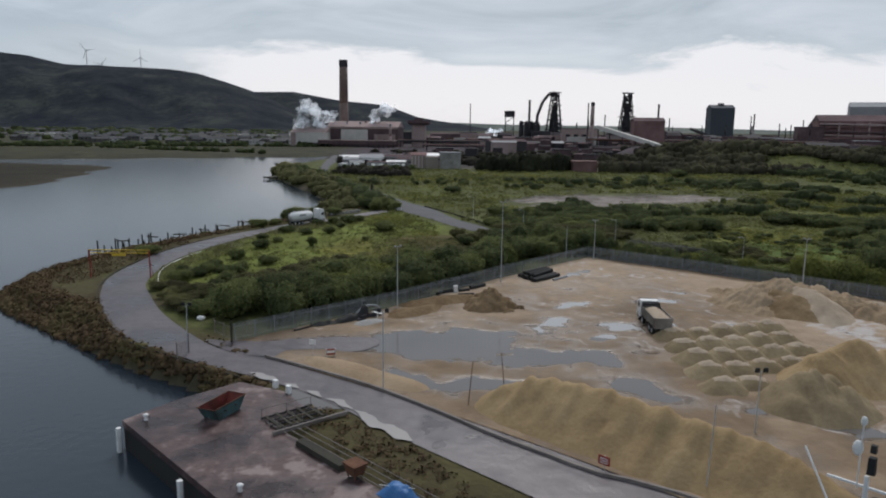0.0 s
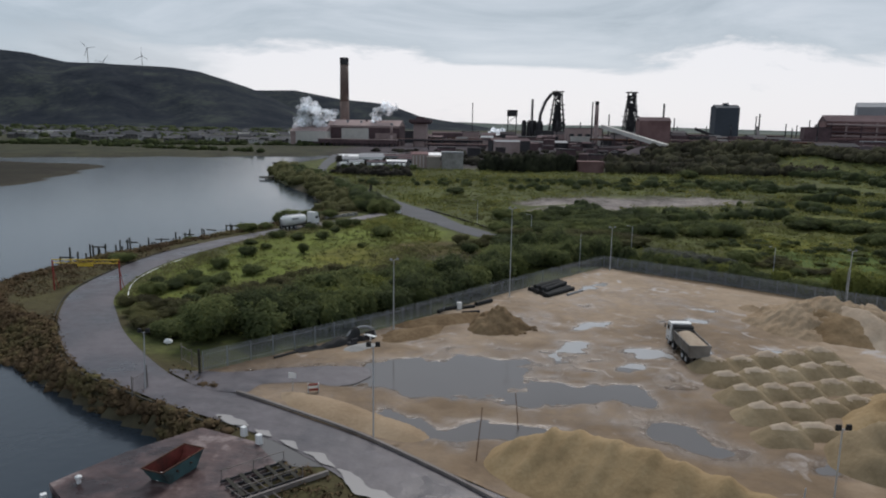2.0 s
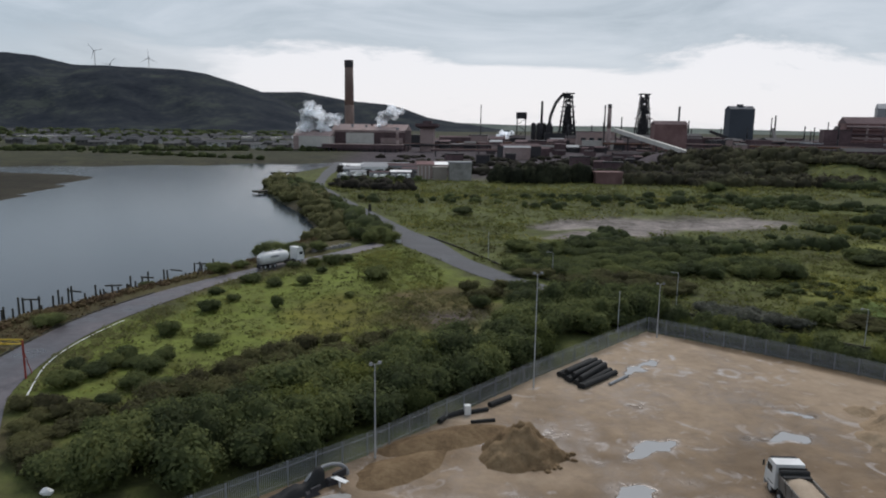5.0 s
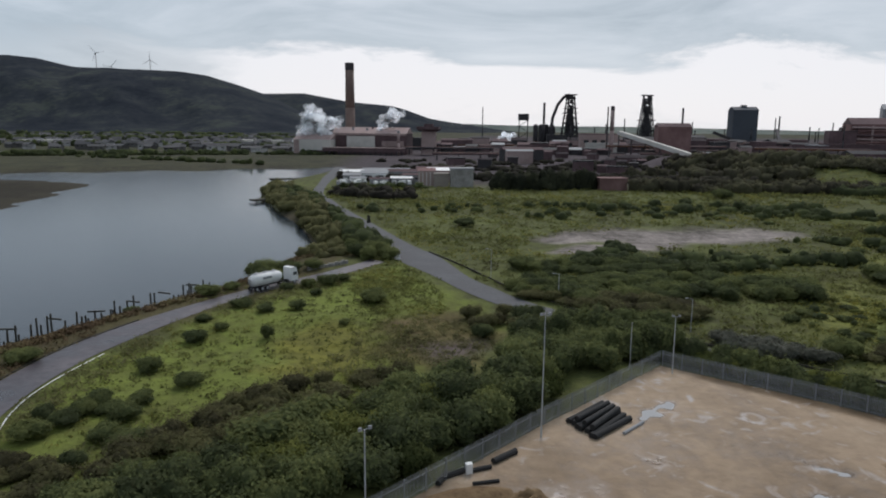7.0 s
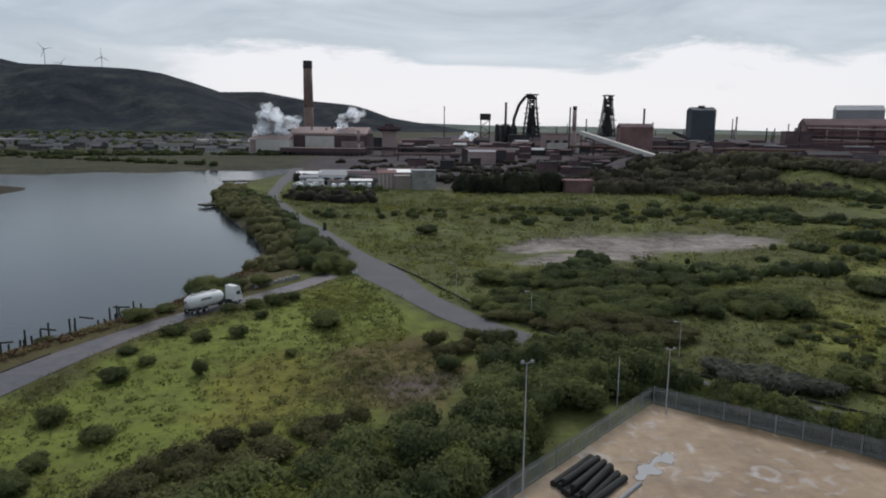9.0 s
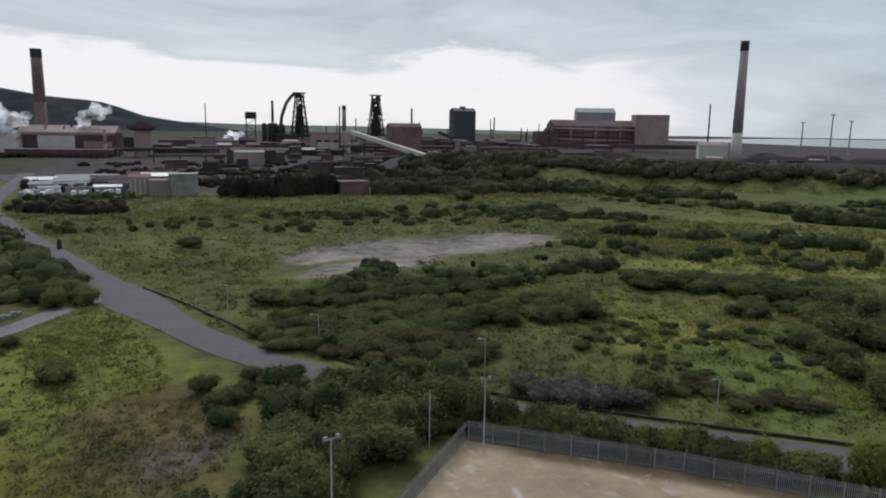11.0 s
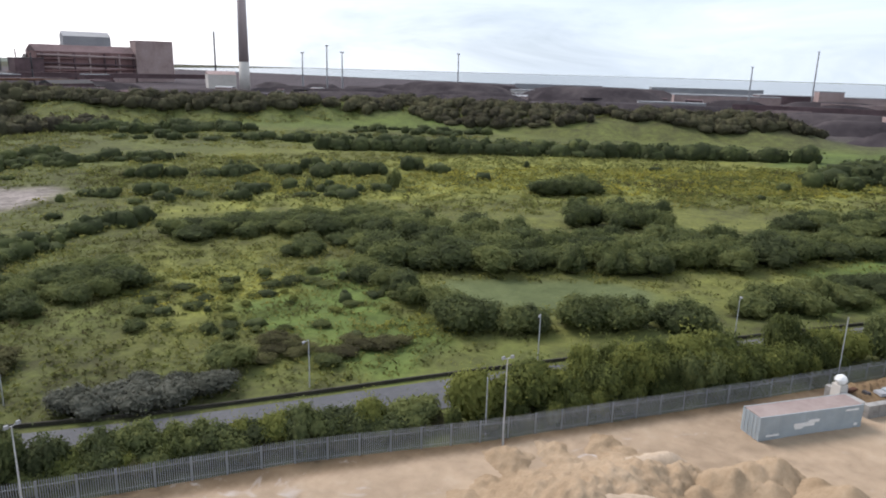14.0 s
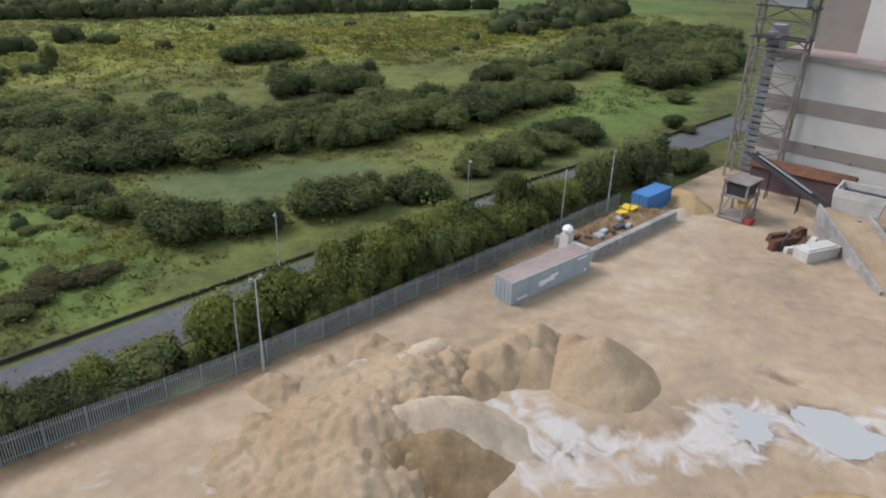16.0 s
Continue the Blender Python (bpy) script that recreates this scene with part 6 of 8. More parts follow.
shop = building("block_house", "pinkish workshop with a red roof and pale pilasters", -57, 446, 9.5, 9, 8.4, PINK, 10, "gable", DUSTRED)
for k in range(5):
    part("pilaster", Shape().box(-4.2 + 2.1 * k, -4.6, -0.5, 0.5, 0.3, 8.0), CREAM, shop)


def furnace(x, y, h, w, pipe, seed):
    f = thing("blast_furnace", "dark skeletal blast furnace tower with platforms and pipes", "blast furnace", "blast furnaces", Matrix.Translation((x, y, 0)))
    rng = np.random.default_rng(seed)
    part("furnace_body", Shape().tube((0, 0, 0), (0, 0, h * 0.42), w * 0.3, w * 0.27, 12).tube((0, 0, h * 0.42), (0, 0, h * 0.72), w * 0.27, w * 0.13, 12), DARKSTEEL, f)
    for k in range(4):
        sx, sy = (1 if k % 2 else -1), (1 if k > 1 else -1)
        part("column", Shape().tube((sx * w * 0.5, sy * w * 0.5, 0), (sx * w * 0.2, sy * w * 0.2, h * 0.95), 1.3, 0.9, 6), DARKSTEEL, f)
    for k in range(9):
        z = h * (0.12 + 0.1 * k)
        e = w * (0.6 - 0.045 * k) * rng.uniform(0.9, 1.12)
        part("platform", Shape().box(rng.uniform(-1, 1), 0, z, 2 * e, 2 * e, 1.2), DARKSTEEL, f)
        part("equipment_house", Shape().box(rng.uniform(-e, e) * 0.6, -e * 0.7, z + 1.2, e * rng.uniform(0.4, 0.9), e * 0.5, h * 0.055), DARKSTEEL, f)
        part("stair_flight", Shape().tube(((-1) ** k * e * 0.9, -e, z), (-((-1) ** k) * e * 0.6, -e, z + h * 0.1), 0.6, n=4), DARKSTEEL, f)
    part("top_rig", Shape().box(0, 0, h * 0.9, w * 0.55, w * 0.55, h * 0.02).box(-w * 0.22, 0, h * 0.92, 1.0, w * 0.5, h * 0.08).box(w * 0.22, 0, h * 0.92, 1.0, w * 0.5, h * 0.08).box(0, 0, h * 0.985, w * 0.7, w * 0.3, h * 0.02), DARKSTEEL, f)
    for k in range(4):
        part("uptake", Shape().tube(((-1) ** k * w * 0.15, (k - 1.5) * 2, h * 0.66), ((-1) ** k * w * 0.1, (k - 1.5) * 1.5, h * 0.93), 1.4, 1.4, 6), DARKSTEEL, f)
    if pipe:
        s, pts = Shape(), [(-w * 0.05, 0, h * 0.95), (-w * 0.35, 0, h * 0.96), (-w * 0.7, 0, h * 0.8), (-w * 0.98, 0, h * 0.52), (-w * 1.0, 0, h * 0.38)]
        for a, b in zip(pts, pts[1:]):
            s.tube(a, b, 2.8, 2.8, 8)
        part("downcomer", s, DARKSTEEL, f)
        part("dust_catcher", Shape().tube((-w, 0, 0), (-w, 0, h * 0.32), 7, 7, 12).tube((-w, 0, h * 0.32), (-w, 0, h * 0.42), 7, 2.4, 12), DARKSTEEL, f)
        for k in range(3):
            part("stove", Shape().tube((-w * (1.3 + 0.3 * k), 8, 0), (-w * (1.3 + 0.3 * k), 8, h * 0.36), 4.8, 4.8, 12).ball(-w * (1.3 + 0.3 * k), 8, h * 0.36, 4.8, 4.8, 4.2, 0, 10), DARKSTEEL, f)
    part("cast_house", Shape().box(-w * 0.2, -w * 0.9, 0, w * 2.2, w * 0.9, h * 0.2), DARKSTEEL, f)
    return f


furnace(80, 1398, 92, 33, True, 1)
furnace(195, 1251, 85, 27, False, 2)
for cx, cy, ch, cr in ((32, 1398, 77, 2.6), (102, 927, 58, 2.9), (96.5, 926, 57, 1.0), (183.5, 924, 56, 1.4), (-81, 1366, 68, 1.0), (455, 1400, 55, 1.6), (475, 1480, 52, 1.2), (583, 900, 70, 1.2)):
    chimney("stack", "slender dark works stack", cx, cy, ch, cr, cr * 0.8, PINK if ch == 58 else DARKSTEEL, DARKSTEEL)

# ---- yard, road and jetty things ----
def local(x, y, turn=0.0, z=0.0):
    return Matrix.Translation((x, y, z)) @ Matrix.Rotation(radians(turn), 4, "Z")


def wheel(parent, x, y, r, w):
    tyre = part("wheel", Shape().tube((x - w / 2, y, r), (x + w / 2, y, r), r, r, 18), BLACK, parent)
    part("rim", Shape().tube((x - w / 2 - 0.015, y, r), (x + w / 2 + 0.015, y, r), r * 0.55, r * 0.55, 12), STEEL, tyre, "dull steel rim")
    return tyre


def cab(parent, y0, mat, w=2.4, h=2.7, z=0.75):
    """A flat-nosed lorry cab, its front at y0."""
    ring = [(y0 - 2.0, z), (y0 - 0.05, z), (y0, z + 0.5), (y0 - 0.12, z + 1.15), (y0 - 0.5, z + h - 0.65), (y0 - 0.8, z + h - 0.45), (y0 - 2.0, z + h - 0.45)]
    n, hw = len(ring), w / 2
    pts = [(-hw, y, q) for y, q in ring] + [(hw, y, q) for y, q in ring]
    body = part("cab", Shape().add(pts, [tuple(range(n)), tuple(range(2 * n - 1, n - 1, -1))] + [(i, i + n, (i + 1) % n + n, (i + 1) % n) for i in range(n)]), mat, parent, "white painted cab")
    part("windscreen", Shape().add([(-hw * 0.9, y0 - 0.11, z + 1.2), (hw * 0.9, y0 - 0.11, z + 1.2), (hw * 0.85, y0 - 0.46, z + h - 0.7), (-hw * 0.85, y0 - 0.46, z + h - 0.7)], [(0, 1, 2, 3)]), GLASS, body)
    for side in (-1, 1):
        part("side_window", Shape().box(side * (hw + 0.01), y0 - 0.95, z + 1.2, 0.03, 0.9, 0.62), GLASS, body)
        part("mirror", Shape().box(side * (hw + 0.22), y0 - 0.15, z + 1.25, 0.14, 0.1, 0.5), BLACK, body)
        part("headlight", Shape().box(side * hw * 0.72, y0 - 0.0, z + 0.12, 0.4, 0.06, 0.2), WHITE, body)
    part("bumper", Shape().box(0, y0 - 0.05, z - 0.35, w, 0.25, 0.4, 0, 1, 0.05), GREYCLAD, body)
    part("visor", Shape().box(0, y0 - 0.62, z + h - 0.52, w * 0.9, 0.25, 0.1), BLACK, body)
    return body


def tipper(m):
    t = thing("tipper_truck", "white four-axle tipper truck loaded with pale sand", "truck", "", m)
    part("chassis", Shape().box(-0.42, 4.3, 0.62, 0.14, 8.2, 0.3).box(0.42, 4.3, 0.62, 0.14, 8.2, 0.3).box(0, 4.3, 0.66, 0.8, 0.3, 0.2), BLACK, t)
    cab(t, 9.1, WHITE)
    L, w0, w1, z0, z1 = 6.6, 1.05, 1.25, 0.98, 2.45
    o = [(-w0, 0.15, z0), (w0, 0.15, z0), (w0, L, z0), (-w0, L, z0), (-w1, -0.1, z1), (w1, -0.1, z1), (w1, L, z1), (-w1, L, z1)]
    i = [(-w1 + 0.1, 0.05, z1), (w1 - 0.1, 0.05, z1), (w1 - 0.1, L - 0.1, z1), (-w1 + 0.1, L - 0.1, z1), (-w0, 0.3, z1 - 0.7), (w0, 0.3, z1 - 0.7), (w0, L - 0.2, z1 - 0.7), (-w0, L - 0.2, z1 - 0.7)]
    faces = [(3, 2, 1, 0), (0, 1, 5, 4), (1, 2, 6, 5), (2, 3, 7, 6), (3, 0, 4, 7), (4, 5, 9, 8), (5, 6, 10, 9), (6, 7, 11, 10), (7, 4, 8, 11), (8, 9, 13, 12), (9, 10, 14, 13), (10, 11, 15, 14), (11, 8, 12, 15), (12, 13, 14, 15)]
    body = part("tipping_body", Shape().add(o + i, faces), BODYGREY, t, "dusty grey steel tipping body")
    for side in (-1, 1):
        for k in range(6):
            y = 0.5 + k * 1.15
            part("rib", Shape().add([(side * (w0 + 0.01), y, z0), (side * (w0 + 0.01), y + 0.1, z0), (side * (w1 + 0.02), y + 0.1, z1), (side * (w1 + 0.02), y, z1), (side * (w0 + 0.08), y, z0), (side * (w0 + 0.08), y + 0.1, z0), (side * (w1 + 0.07), y + 0.1, z1), (side * (w1 + 0.07), y, z1)],
                                    [(4, 5, 6, 7), (0, 4, 7, 3), (1, 2, 6, 5)]), BODYGREY, body)
    part("tailgate", Shape().box(0, -0.08, z0 + 0.05, 2.2, 0.08, 1.3), BODYGREY, body)
    load, n = Shape(), 9
    load.v = [(-w0 + 0.02 + (2 * w0 - 0.04) * a / (n - 1), 0.2 + (L - 0.4) * b / 14, z1 - 0.2 + 0.5 * math.sin(math.pi * a / (n - 1)) * math.sin(math.pi * (0.1 + 0.8 * b / 14)) + 0.06 * bumpy(a, b, 0.9, 4)) for b in range(15) for a in range(n)]
    load.f = [(b * n + a, b * n + a + 1, (b + 1) * n + a + 1, (b + 1) * n + a) for b in range(14) for a in range(n - 1)]
    part("sand_load", load, SAND_DRY, body, "heaped pale sand load", True)
    part("headboard", Shape().box(0, L + 0.04, z1 - 0.02, 2.3, 0.1, 0.5), BLACK, body, "black mesh headboard")
    part("rolled_sheet", Shape().tube((-1.2, L - 0.25, z1 + 0.2), (1.2, L - 0.25, z1 + 0.2), 0.24, n=10).box(0, L - 0.6, z1 + 0.02, 2.3, 0.8, 0.1), BLACK, body, "black rolled load sheet")
    part("fuel_tank", Shape().tube((1.0, 5.2, 0.75), (1.0, 6.2, 0.75), 0.28, 0.28, 12), STEEL, t)
    for y in (1.1, 2.45, 6.1, 7.9):
        for side in (-1, 1):
            wheel(t, side * 1.02, y, 0.52, 0.34)
        part("mudguard", Shape().box(-1.02, y, 1.06, 0.42, 1.0, 0.05).box(1.02, y, 1.06, 0.42, 1.0, 0.05), BLACK, t)
    return t


tipper(local(22.3, 95.0, 4))


def tanker(m):
    t = thing("tanker_lorry", "white powder tanker lorry parked on the quay road", "truck", "", m)
    part("chassis", Shape().box(-0.4, 4.6, 0.75, 0.14, 8.6, 0.25).box(0.4, 4.6, 0.75, 0.14, 8.6, 0.25), BLACK, t)
    s, prof, n = Shape(), [(0.0, 0.35), (0.25, 0.85), (0.8, 1.12), (3.6, 1.2), (6.6, 1.12), (7.6, 0.9), (8.1, 0.4)], 18
    for y, r in prof:
        sag = 0.22 if 0.5 < y < 7 else 0.0
        for k in range(n):
            g = 2 * math.pi * k / n
            s.v.append((r * math.cos(g), y, 2.25 + r * math.sin(g) * (1.12 if math.sin(g) < 0 else 1.0) - sag * (0.5 if math.sin(g) < 0 else 0)))
    s.f = [(j * n + k, j * n + (k + 1) % n, (j + 1) * n + (k + 1) % n, (j + 1) * n + k) for j in range(len(prof) - 1) for k in range(n)] + [tuple(range(n)), tuple(range((len(prof) - 1) * n, len(prof) * n))[::-1]]
    tank = part("tank", s, WHITE, t, "white rounded tank", True)
    part("walkway", Shape().box(0, 3.8, 3.42, 0.6, 6.0, 0.06), STEEL, tank)
    for y in (1.6, 3.8, 6.0):
        part("hatch", Shape().tube((0, y, 3.4), (0, y, 3.62), 0.32, 0.32, 12), STEEL, tank)
    part("emblem_panel", Shape().box(1.19, 3.6, 2.3, 0.05, 2.2, 0.45), GREYCLAD, tank, "faded grey emblem panel")
    part("ladder", Shape().box(-0.3, -0.05, 0.9, 0.05, 0.05, 2.3).box(0.3, -0.05, 0.9, 0.05, 0.05, 2.3), STEEL, t)
    cab(t, 11.8, WHITE, 2.45, 3.3, 0.75)
    part("tractor_frame", Shape().box(0, 8.9, 0.75, 0.9, 4.2, 0.25), BLACK, t)
    for y in (0.9, 2.2, 3.5, 8.4, 10.7):
        for side in (-1, 1):
            wheel(t, side * 1.0, y, 0.5, 0.36)
    return t


tanker(local(-56.2, 184.2, -30))


def container(name, label, m, L, mat, topmat, doors=True):
    c, w, h = thing(name, label, "container", "shipping containers", m), 2.44, 2.6
    s = Shape()
    n = int(L / 0.28)
    for side in (-1, 1):
        pts = []
        for k in range(n + 1):
            d = 0.0 if (k // 2) % 2 else 0.045
            pts += [(k * L / n, side * (w / 2 - d), 0.12), (k * L / n, side * (w / 2 - d), h - 0.1)]
        s.add(pts, [(2 * k, 2 * k + 2, 2 * k + 3, 2 * k + 1) if side < 0 else (2 * k, 2 * k + 1, 2 * k + 3, 2 * k + 2) for k in range(n)])
    s.box(L - 0.02, 0, 0.12, 0.04, w - 0.1, h - 0.2)
    body = part("side_panel", s, mat, c)
    part("roof", Shape().box(L / 2, 0, h - 0.12, L - 0.1, w - 0.06, 0.1), topmat, c)
    part("floor", Shape().box(L / 2, 0, 0.02, L - 0.1, w - 0.1, 0.1), DARKSTEEL, c)
    for x in (0.06, L - 0.06):
        for side in (-1, 1):
            part("corner_post", Shape().box(x, side * (w / 2 - 0.05), 0, 0.14, 0.14, h), mat, c)
    for side in (-1, 1):
        part("top_rail", Shape().box(L / 2, side * (w / 2 - 0.03), h - 0.1, L - 0.28, 0.08, 0.1), mat, c)
        part("bottom_rail", Shape().box(L / 2, side * (w / 2 - 0.03), 0, L - 0.28, 0.08, 0.13), mat, c)
        d = part("door", Shape().box(0.0, side * 0.56, 0.12, 0.06, 1.1, h - 0.24), mat, c)
        for q in (-0.25, 0.25):
            part("lock_rod", Shape().tube((-0.06, side * 0.56 + q, 0.15), (-0.06, side * 0.56 + q, h - 0.15), 0.025, n=6), STEEL, d)
    return c


grey_box = container("shipping_container", "blue-grey shipping container with rusted roof and white marks", local(68.2, 107.7, -37.5), 12.2, BOXGREY, BOXTOP)
for k, (mx_, mz_, ml, mh) in enumerate(((5.2, 1.05, 2.4, 0.42), (6.3, 1.4, 1.3, 0.3), (4.6, 0.85, 0.9, 0.3), (1.6, 0.45, 1.5, 0.2), (10.8, 2.1, 1.6, 0.18), (11.5, 0.4, 0.4, 0.3))):
    part("white_mark", Shape().box(mx_, -1.235, mz_, ml, 0.02, mh), WHITE, grey_box, "faded white painted mark")
container("shipping_container", "bright blue short shipping container near the gate", local(96.2, 93.2, -34), 6.06, BLUE, BLUE)

# block-walled bay with dark material beside the grey container
bay = thing("storage_bay", "concrete block bay holding dark scrap material", "storage bay", "", local(79.6, 99.3, -35))
for k in range(12):
    for row in range(2):
        part("concrete_block", Shape().box(0.85 + 1.52 * k, 0, 0.78 * row, 1.46, 0.75, 0.74, 0, 1, 0.04), CONCRETE, bay)
for k in range(3):
    for row in range(2):
        part("concrete_block", Shape().box(0.3, 1.2 + 1.52 * k, 0.78 * row, 0.75, 1.46, 0.74, 0, 1, 0.04), CONCRETE, bay)
s = Shape()
for a in range(37):
    for b in range(10):
        s.v.append((0.7 + 0.48 * a, 0.4 + 0.5 * b, 1.25 + 0.35 * bumpy(a, b, 0.5, 3) + 0.2 * bumpy(a, b, 1.3, 5)))
s.f = [(a * 10 + b, (a + 1) * 10 + b, (a + 1) * 10 + b + 1, a * 10 + b + 1) for a in range(36) for b in range(9)]
tagged(part("scrap_fill", s, EARTH, bay, "dark brown scrap and soil"), kind="stuff")
rng = np.random.default_rng(5)
for k in range(9):
    part("scrap_sheet", Shape().box(1.5 + k * 1.3 + rng.uniform(-0.4, 0.4), 1.2 + rng.uniform(0, 2.5), 1.35, rng.uniform(0.8, 1.8), rng.uniform(0.4, 0.9), 0.3, rng.uniform(0, 90), 0.9), (RUST, DARKSTEEL, GREYCLAD, BOXGREY)[k % 4], bay)
white_top = thing("white_tank", "small white tank on a pale stand", "tank", "", local(82.0, 102.0, -35))
part("stand", Shape().box(0, 0, 0, 1.2, 1.2, 2.2, 0, 0.9), CREAM, white_top)
part("tank", Shape().ball(0, 0, 2.7, 0.65, 0.65, 0.55, 0, 12), WHITE, white_top)
yellow = thing("yellow_dumper", "small yellow dumper parked beside the bay", "dumper", "", local(93.4, 95.0, -30))
part("skip_bucket", Shape().box(0.9, 0, 0.7, 1.7, 1.6, 0.9, 0, 1.12, 0.1), YELLOW, yellow)
part("engine_cover", Shape().box(-0.9, 0, 0.5, 1.5, 1.3, 0.9, 0, 0.9, 0.1), YELLOW, yellow)
part("roll_bar", Shape().box(-0.1, -0.6, 1.2, 0.08, 0.08, 1.2).box(-0.1, 0.6, 1.2, 0.08, 0.08, 1.2).box(-0.1, 0, 2.35, 0.08, 1.3, 0.08), BLACK, yellow)
for wx in (-1.0, 0.9):
    for side in (-1, 1):
        part("wheel", Shape().tube((wx, side * 0.6, 0.45), (wx, side * 0.95, 0.45), 0.45, 0.45, 14), BLACK, yellow)
# dark pipes and scrap lying along the fences
def pipe_log(x, y, turn, L, r, mat=BLACK, z=0.0, label="black plastic pipe lying on the ground", name="pipe"):
    c, s_ = math.cos(radians(turn)), math.sin(radians(turn))
    ob = part(name, Shape().tube((x - c * L / 2, y - s_ * L / 2, z + r), (x + c * L / 2, y + s_ * L / 2, z + r), r, r, 10), mat)
    return tagged(ob, label, "pipe", "pipes in the yard")


for k in range(7):
    pipe_log(6.2 + 0.44 * k, 131.4 - 0.66 * k + 0.2 * math.sin(k * 2.1), 53 + 3 * math.sin(k * 1.7), 7.4 + 0.9 * math.sin(k * 3.1), 0.36, label="dark bitumen-coated pipe stacked in the yard corner")
for k in range(3):
    pipe_log(6.9 + 0.62 * k, 130.4 - 0.9 * k, 52 + 3 * k, 6.6, 0.34, z=0.62, label="dark bitumen-coated pipe stacked on others")
pipe_log(11.2, 128.0, 52, 4.2, 0.2, GREYCLAD, label="short pale grey pipe beside the stack")
for x, y, turn, L, r in ((-24.4, 92.0, 52, 3.4, 0.14), (-7.6, 114.8, 40, 3.0, 0.3), (-5.4, 116.0, 30, 2.6, 0.25), (-3.0, 118.9, 50, 3.4, 0.34), (-8.8, 113.6, 75, 2.2, 0.3), (-4.6, 113.6, 20, 2.6, 0.2)):
    pipe_log(x, y, turn, L, r, label="dark discarded pipe beside the palisade fence")
for k, (x, y, w, d, h) in enumerate(((-16.6, 99.4, 2.0, 1.0, 1.0), (-18.0, 97.0, 1.4, 0.9, 0.7))):
    tagged(part("twisted_scrap", Shape().box(x, y, 0, w, d, h * 0.5, 40, 0.7).box(x + 0.3, y + 0.2, h * 0.45, w * 0.7, 0.2, h * 0.6, 55), DARKSTEEL), "twisted dark scrap frame beside the fence", "scrap", "scrap in the yard")
tagged(part("bent_sheet", Shape().box(-16.0, 98.6, 0.75, 1.7, 0.5, 0.05, -30).box(-16.0, 98.6, 0, 0.12, 0.3, 0.76), WHITE), "bent pale sheet propped on scrap", "scrap", "scrap in the yard")
tagged(part("white_box", Shape().box(-6.4, 115.4, 0.0, 0.7, 0.6, 1.1, 20, 0.95, 0.05), WHITE), "small pale cabinet dumped among scrap", "cabinet")
folded = Shape()
line = smooth_line([(-23.8, 93.2), (-22.2, 94.3), (-20.4, 95.5), (-19.0, 97.2), (-17.6, 98.9)], 0.25)
for a, (x, y) in enumerate(line):
    f = a / (len(line) - 1)
    high = (0.35 + 1.1 * f) * (1 + 0.8 * bumpy(x, y, 0.9, 61))
    for b in range(9):
        v = b / 4 - 1
        fold = 0.35 * bumpy(a * 0.4, b * 1.3, 0.7, 62)
        folded.v.append((x - 0.75 * v * 0.75 + fold * 0.4, y + 0.65 * v * 0.75, max(0.04, high * (1 - v * v) + fold) if abs(v) < 1 else 0.03))
folded.f = [(a * 9 + b, (a + 1) * 9 + b, (a + 1) * 9 + b + 1, a * 9 + b + 1) for a in range(len(line) - 1) for b in range(8)]
tagged(part("black_sheeting", folded, BLACK, None, "", True), "long twisted black plastic sheeting along the fence", "sheeting", "scrap in the yard")
arch = Shape()
for a in range(13):
    p = math.pi * a / 12
    for b in range(8):
        q = math.pi * b / 4
        r = 1.0 + 0.1 * math.cos(q)
        arch.v.append((-17.4 - 1.5 * r * math.cos(p) + 0.11 * math.sin(q), 99.3 - 1.6 * r * math.cos(p) - 0.11 * math.sin(q), 1.6 * r * math.sin(p)))
arch.f = [(a * 8 + b, a * 8 + (b + 1) % 8, (a + 1) * 8 + (b + 1) % 8, (a + 1) * 8 + b) for a in range(12) for b in range(8)] + [tuple(range(8))[::-1], tuple(range(96, 104))]
tagged(part("bent_pipe", arch, GREYCLAD), "bent grey pipe arched over the scrap", "pipe", "pipes in the yard")
heap("earth_mound", "rough spread of brown spoil beside the fence", blob(-11.4, 102.4, 5.4, 2.6, 48, 28), 0.7, 0.35, EARTH, 28, gullies=0.35)
heap("gravel_mound", "small low mound of grey gravel", blob(-16.6, 95.8, 2.8, 1.3, 40, 12), 0.7, 0.5, CONCRETE, 12, 0.35)

# kerb wall, white blocks, signs and posts
KERB = [(-25.6, 80.3), (-18.6, 76.6), (-11.6, 72.6), (-4.0, 67.0), (0.8, 63.0), (5.4, 59.6), (9.7, 56.6), (15.2, 54.3), (30.2, 43.8), (50, 28.8)]
setting("kerb", line_strip(smooth_line(KERB, 2), 0.26, -0.05, 0.36), TRUSS, "low weathered brown kerb wall between road and yard", "kerb")
setting("verge_kerb", line_strip(smooth_line([(-26, 73.6), (-30.4, 75.8), (-37.6, 79.8), (-43.8, 83.3), (-49.9, 88.8), (-56, 96.5), (-62.1, 106), (-67.4, 117.8), (-69.8, 133), (-70.0, 147), (-67.2, 161.7)], 2), 0.16, -0.05, 0.15), TIMBER, "low worn kerb along the river verge", "kerb")
setting("field_barrier", line_strip(smooth_line([(-26.5, 234.5), (-17, 219), (-9.1, 204.6), (-3.2, 194), (3, 186.5), (13.8, 173), (28, 160.5), (39.6, 152), (60.6, 138.4), (90.6, 118.2), (105.4, 107.8), (120.6, 96.8), (156.6, 71.8)], 3), 0.22, -0.1, 0.42), TIMBER, "low dark barrier along the field edge", "barrier")
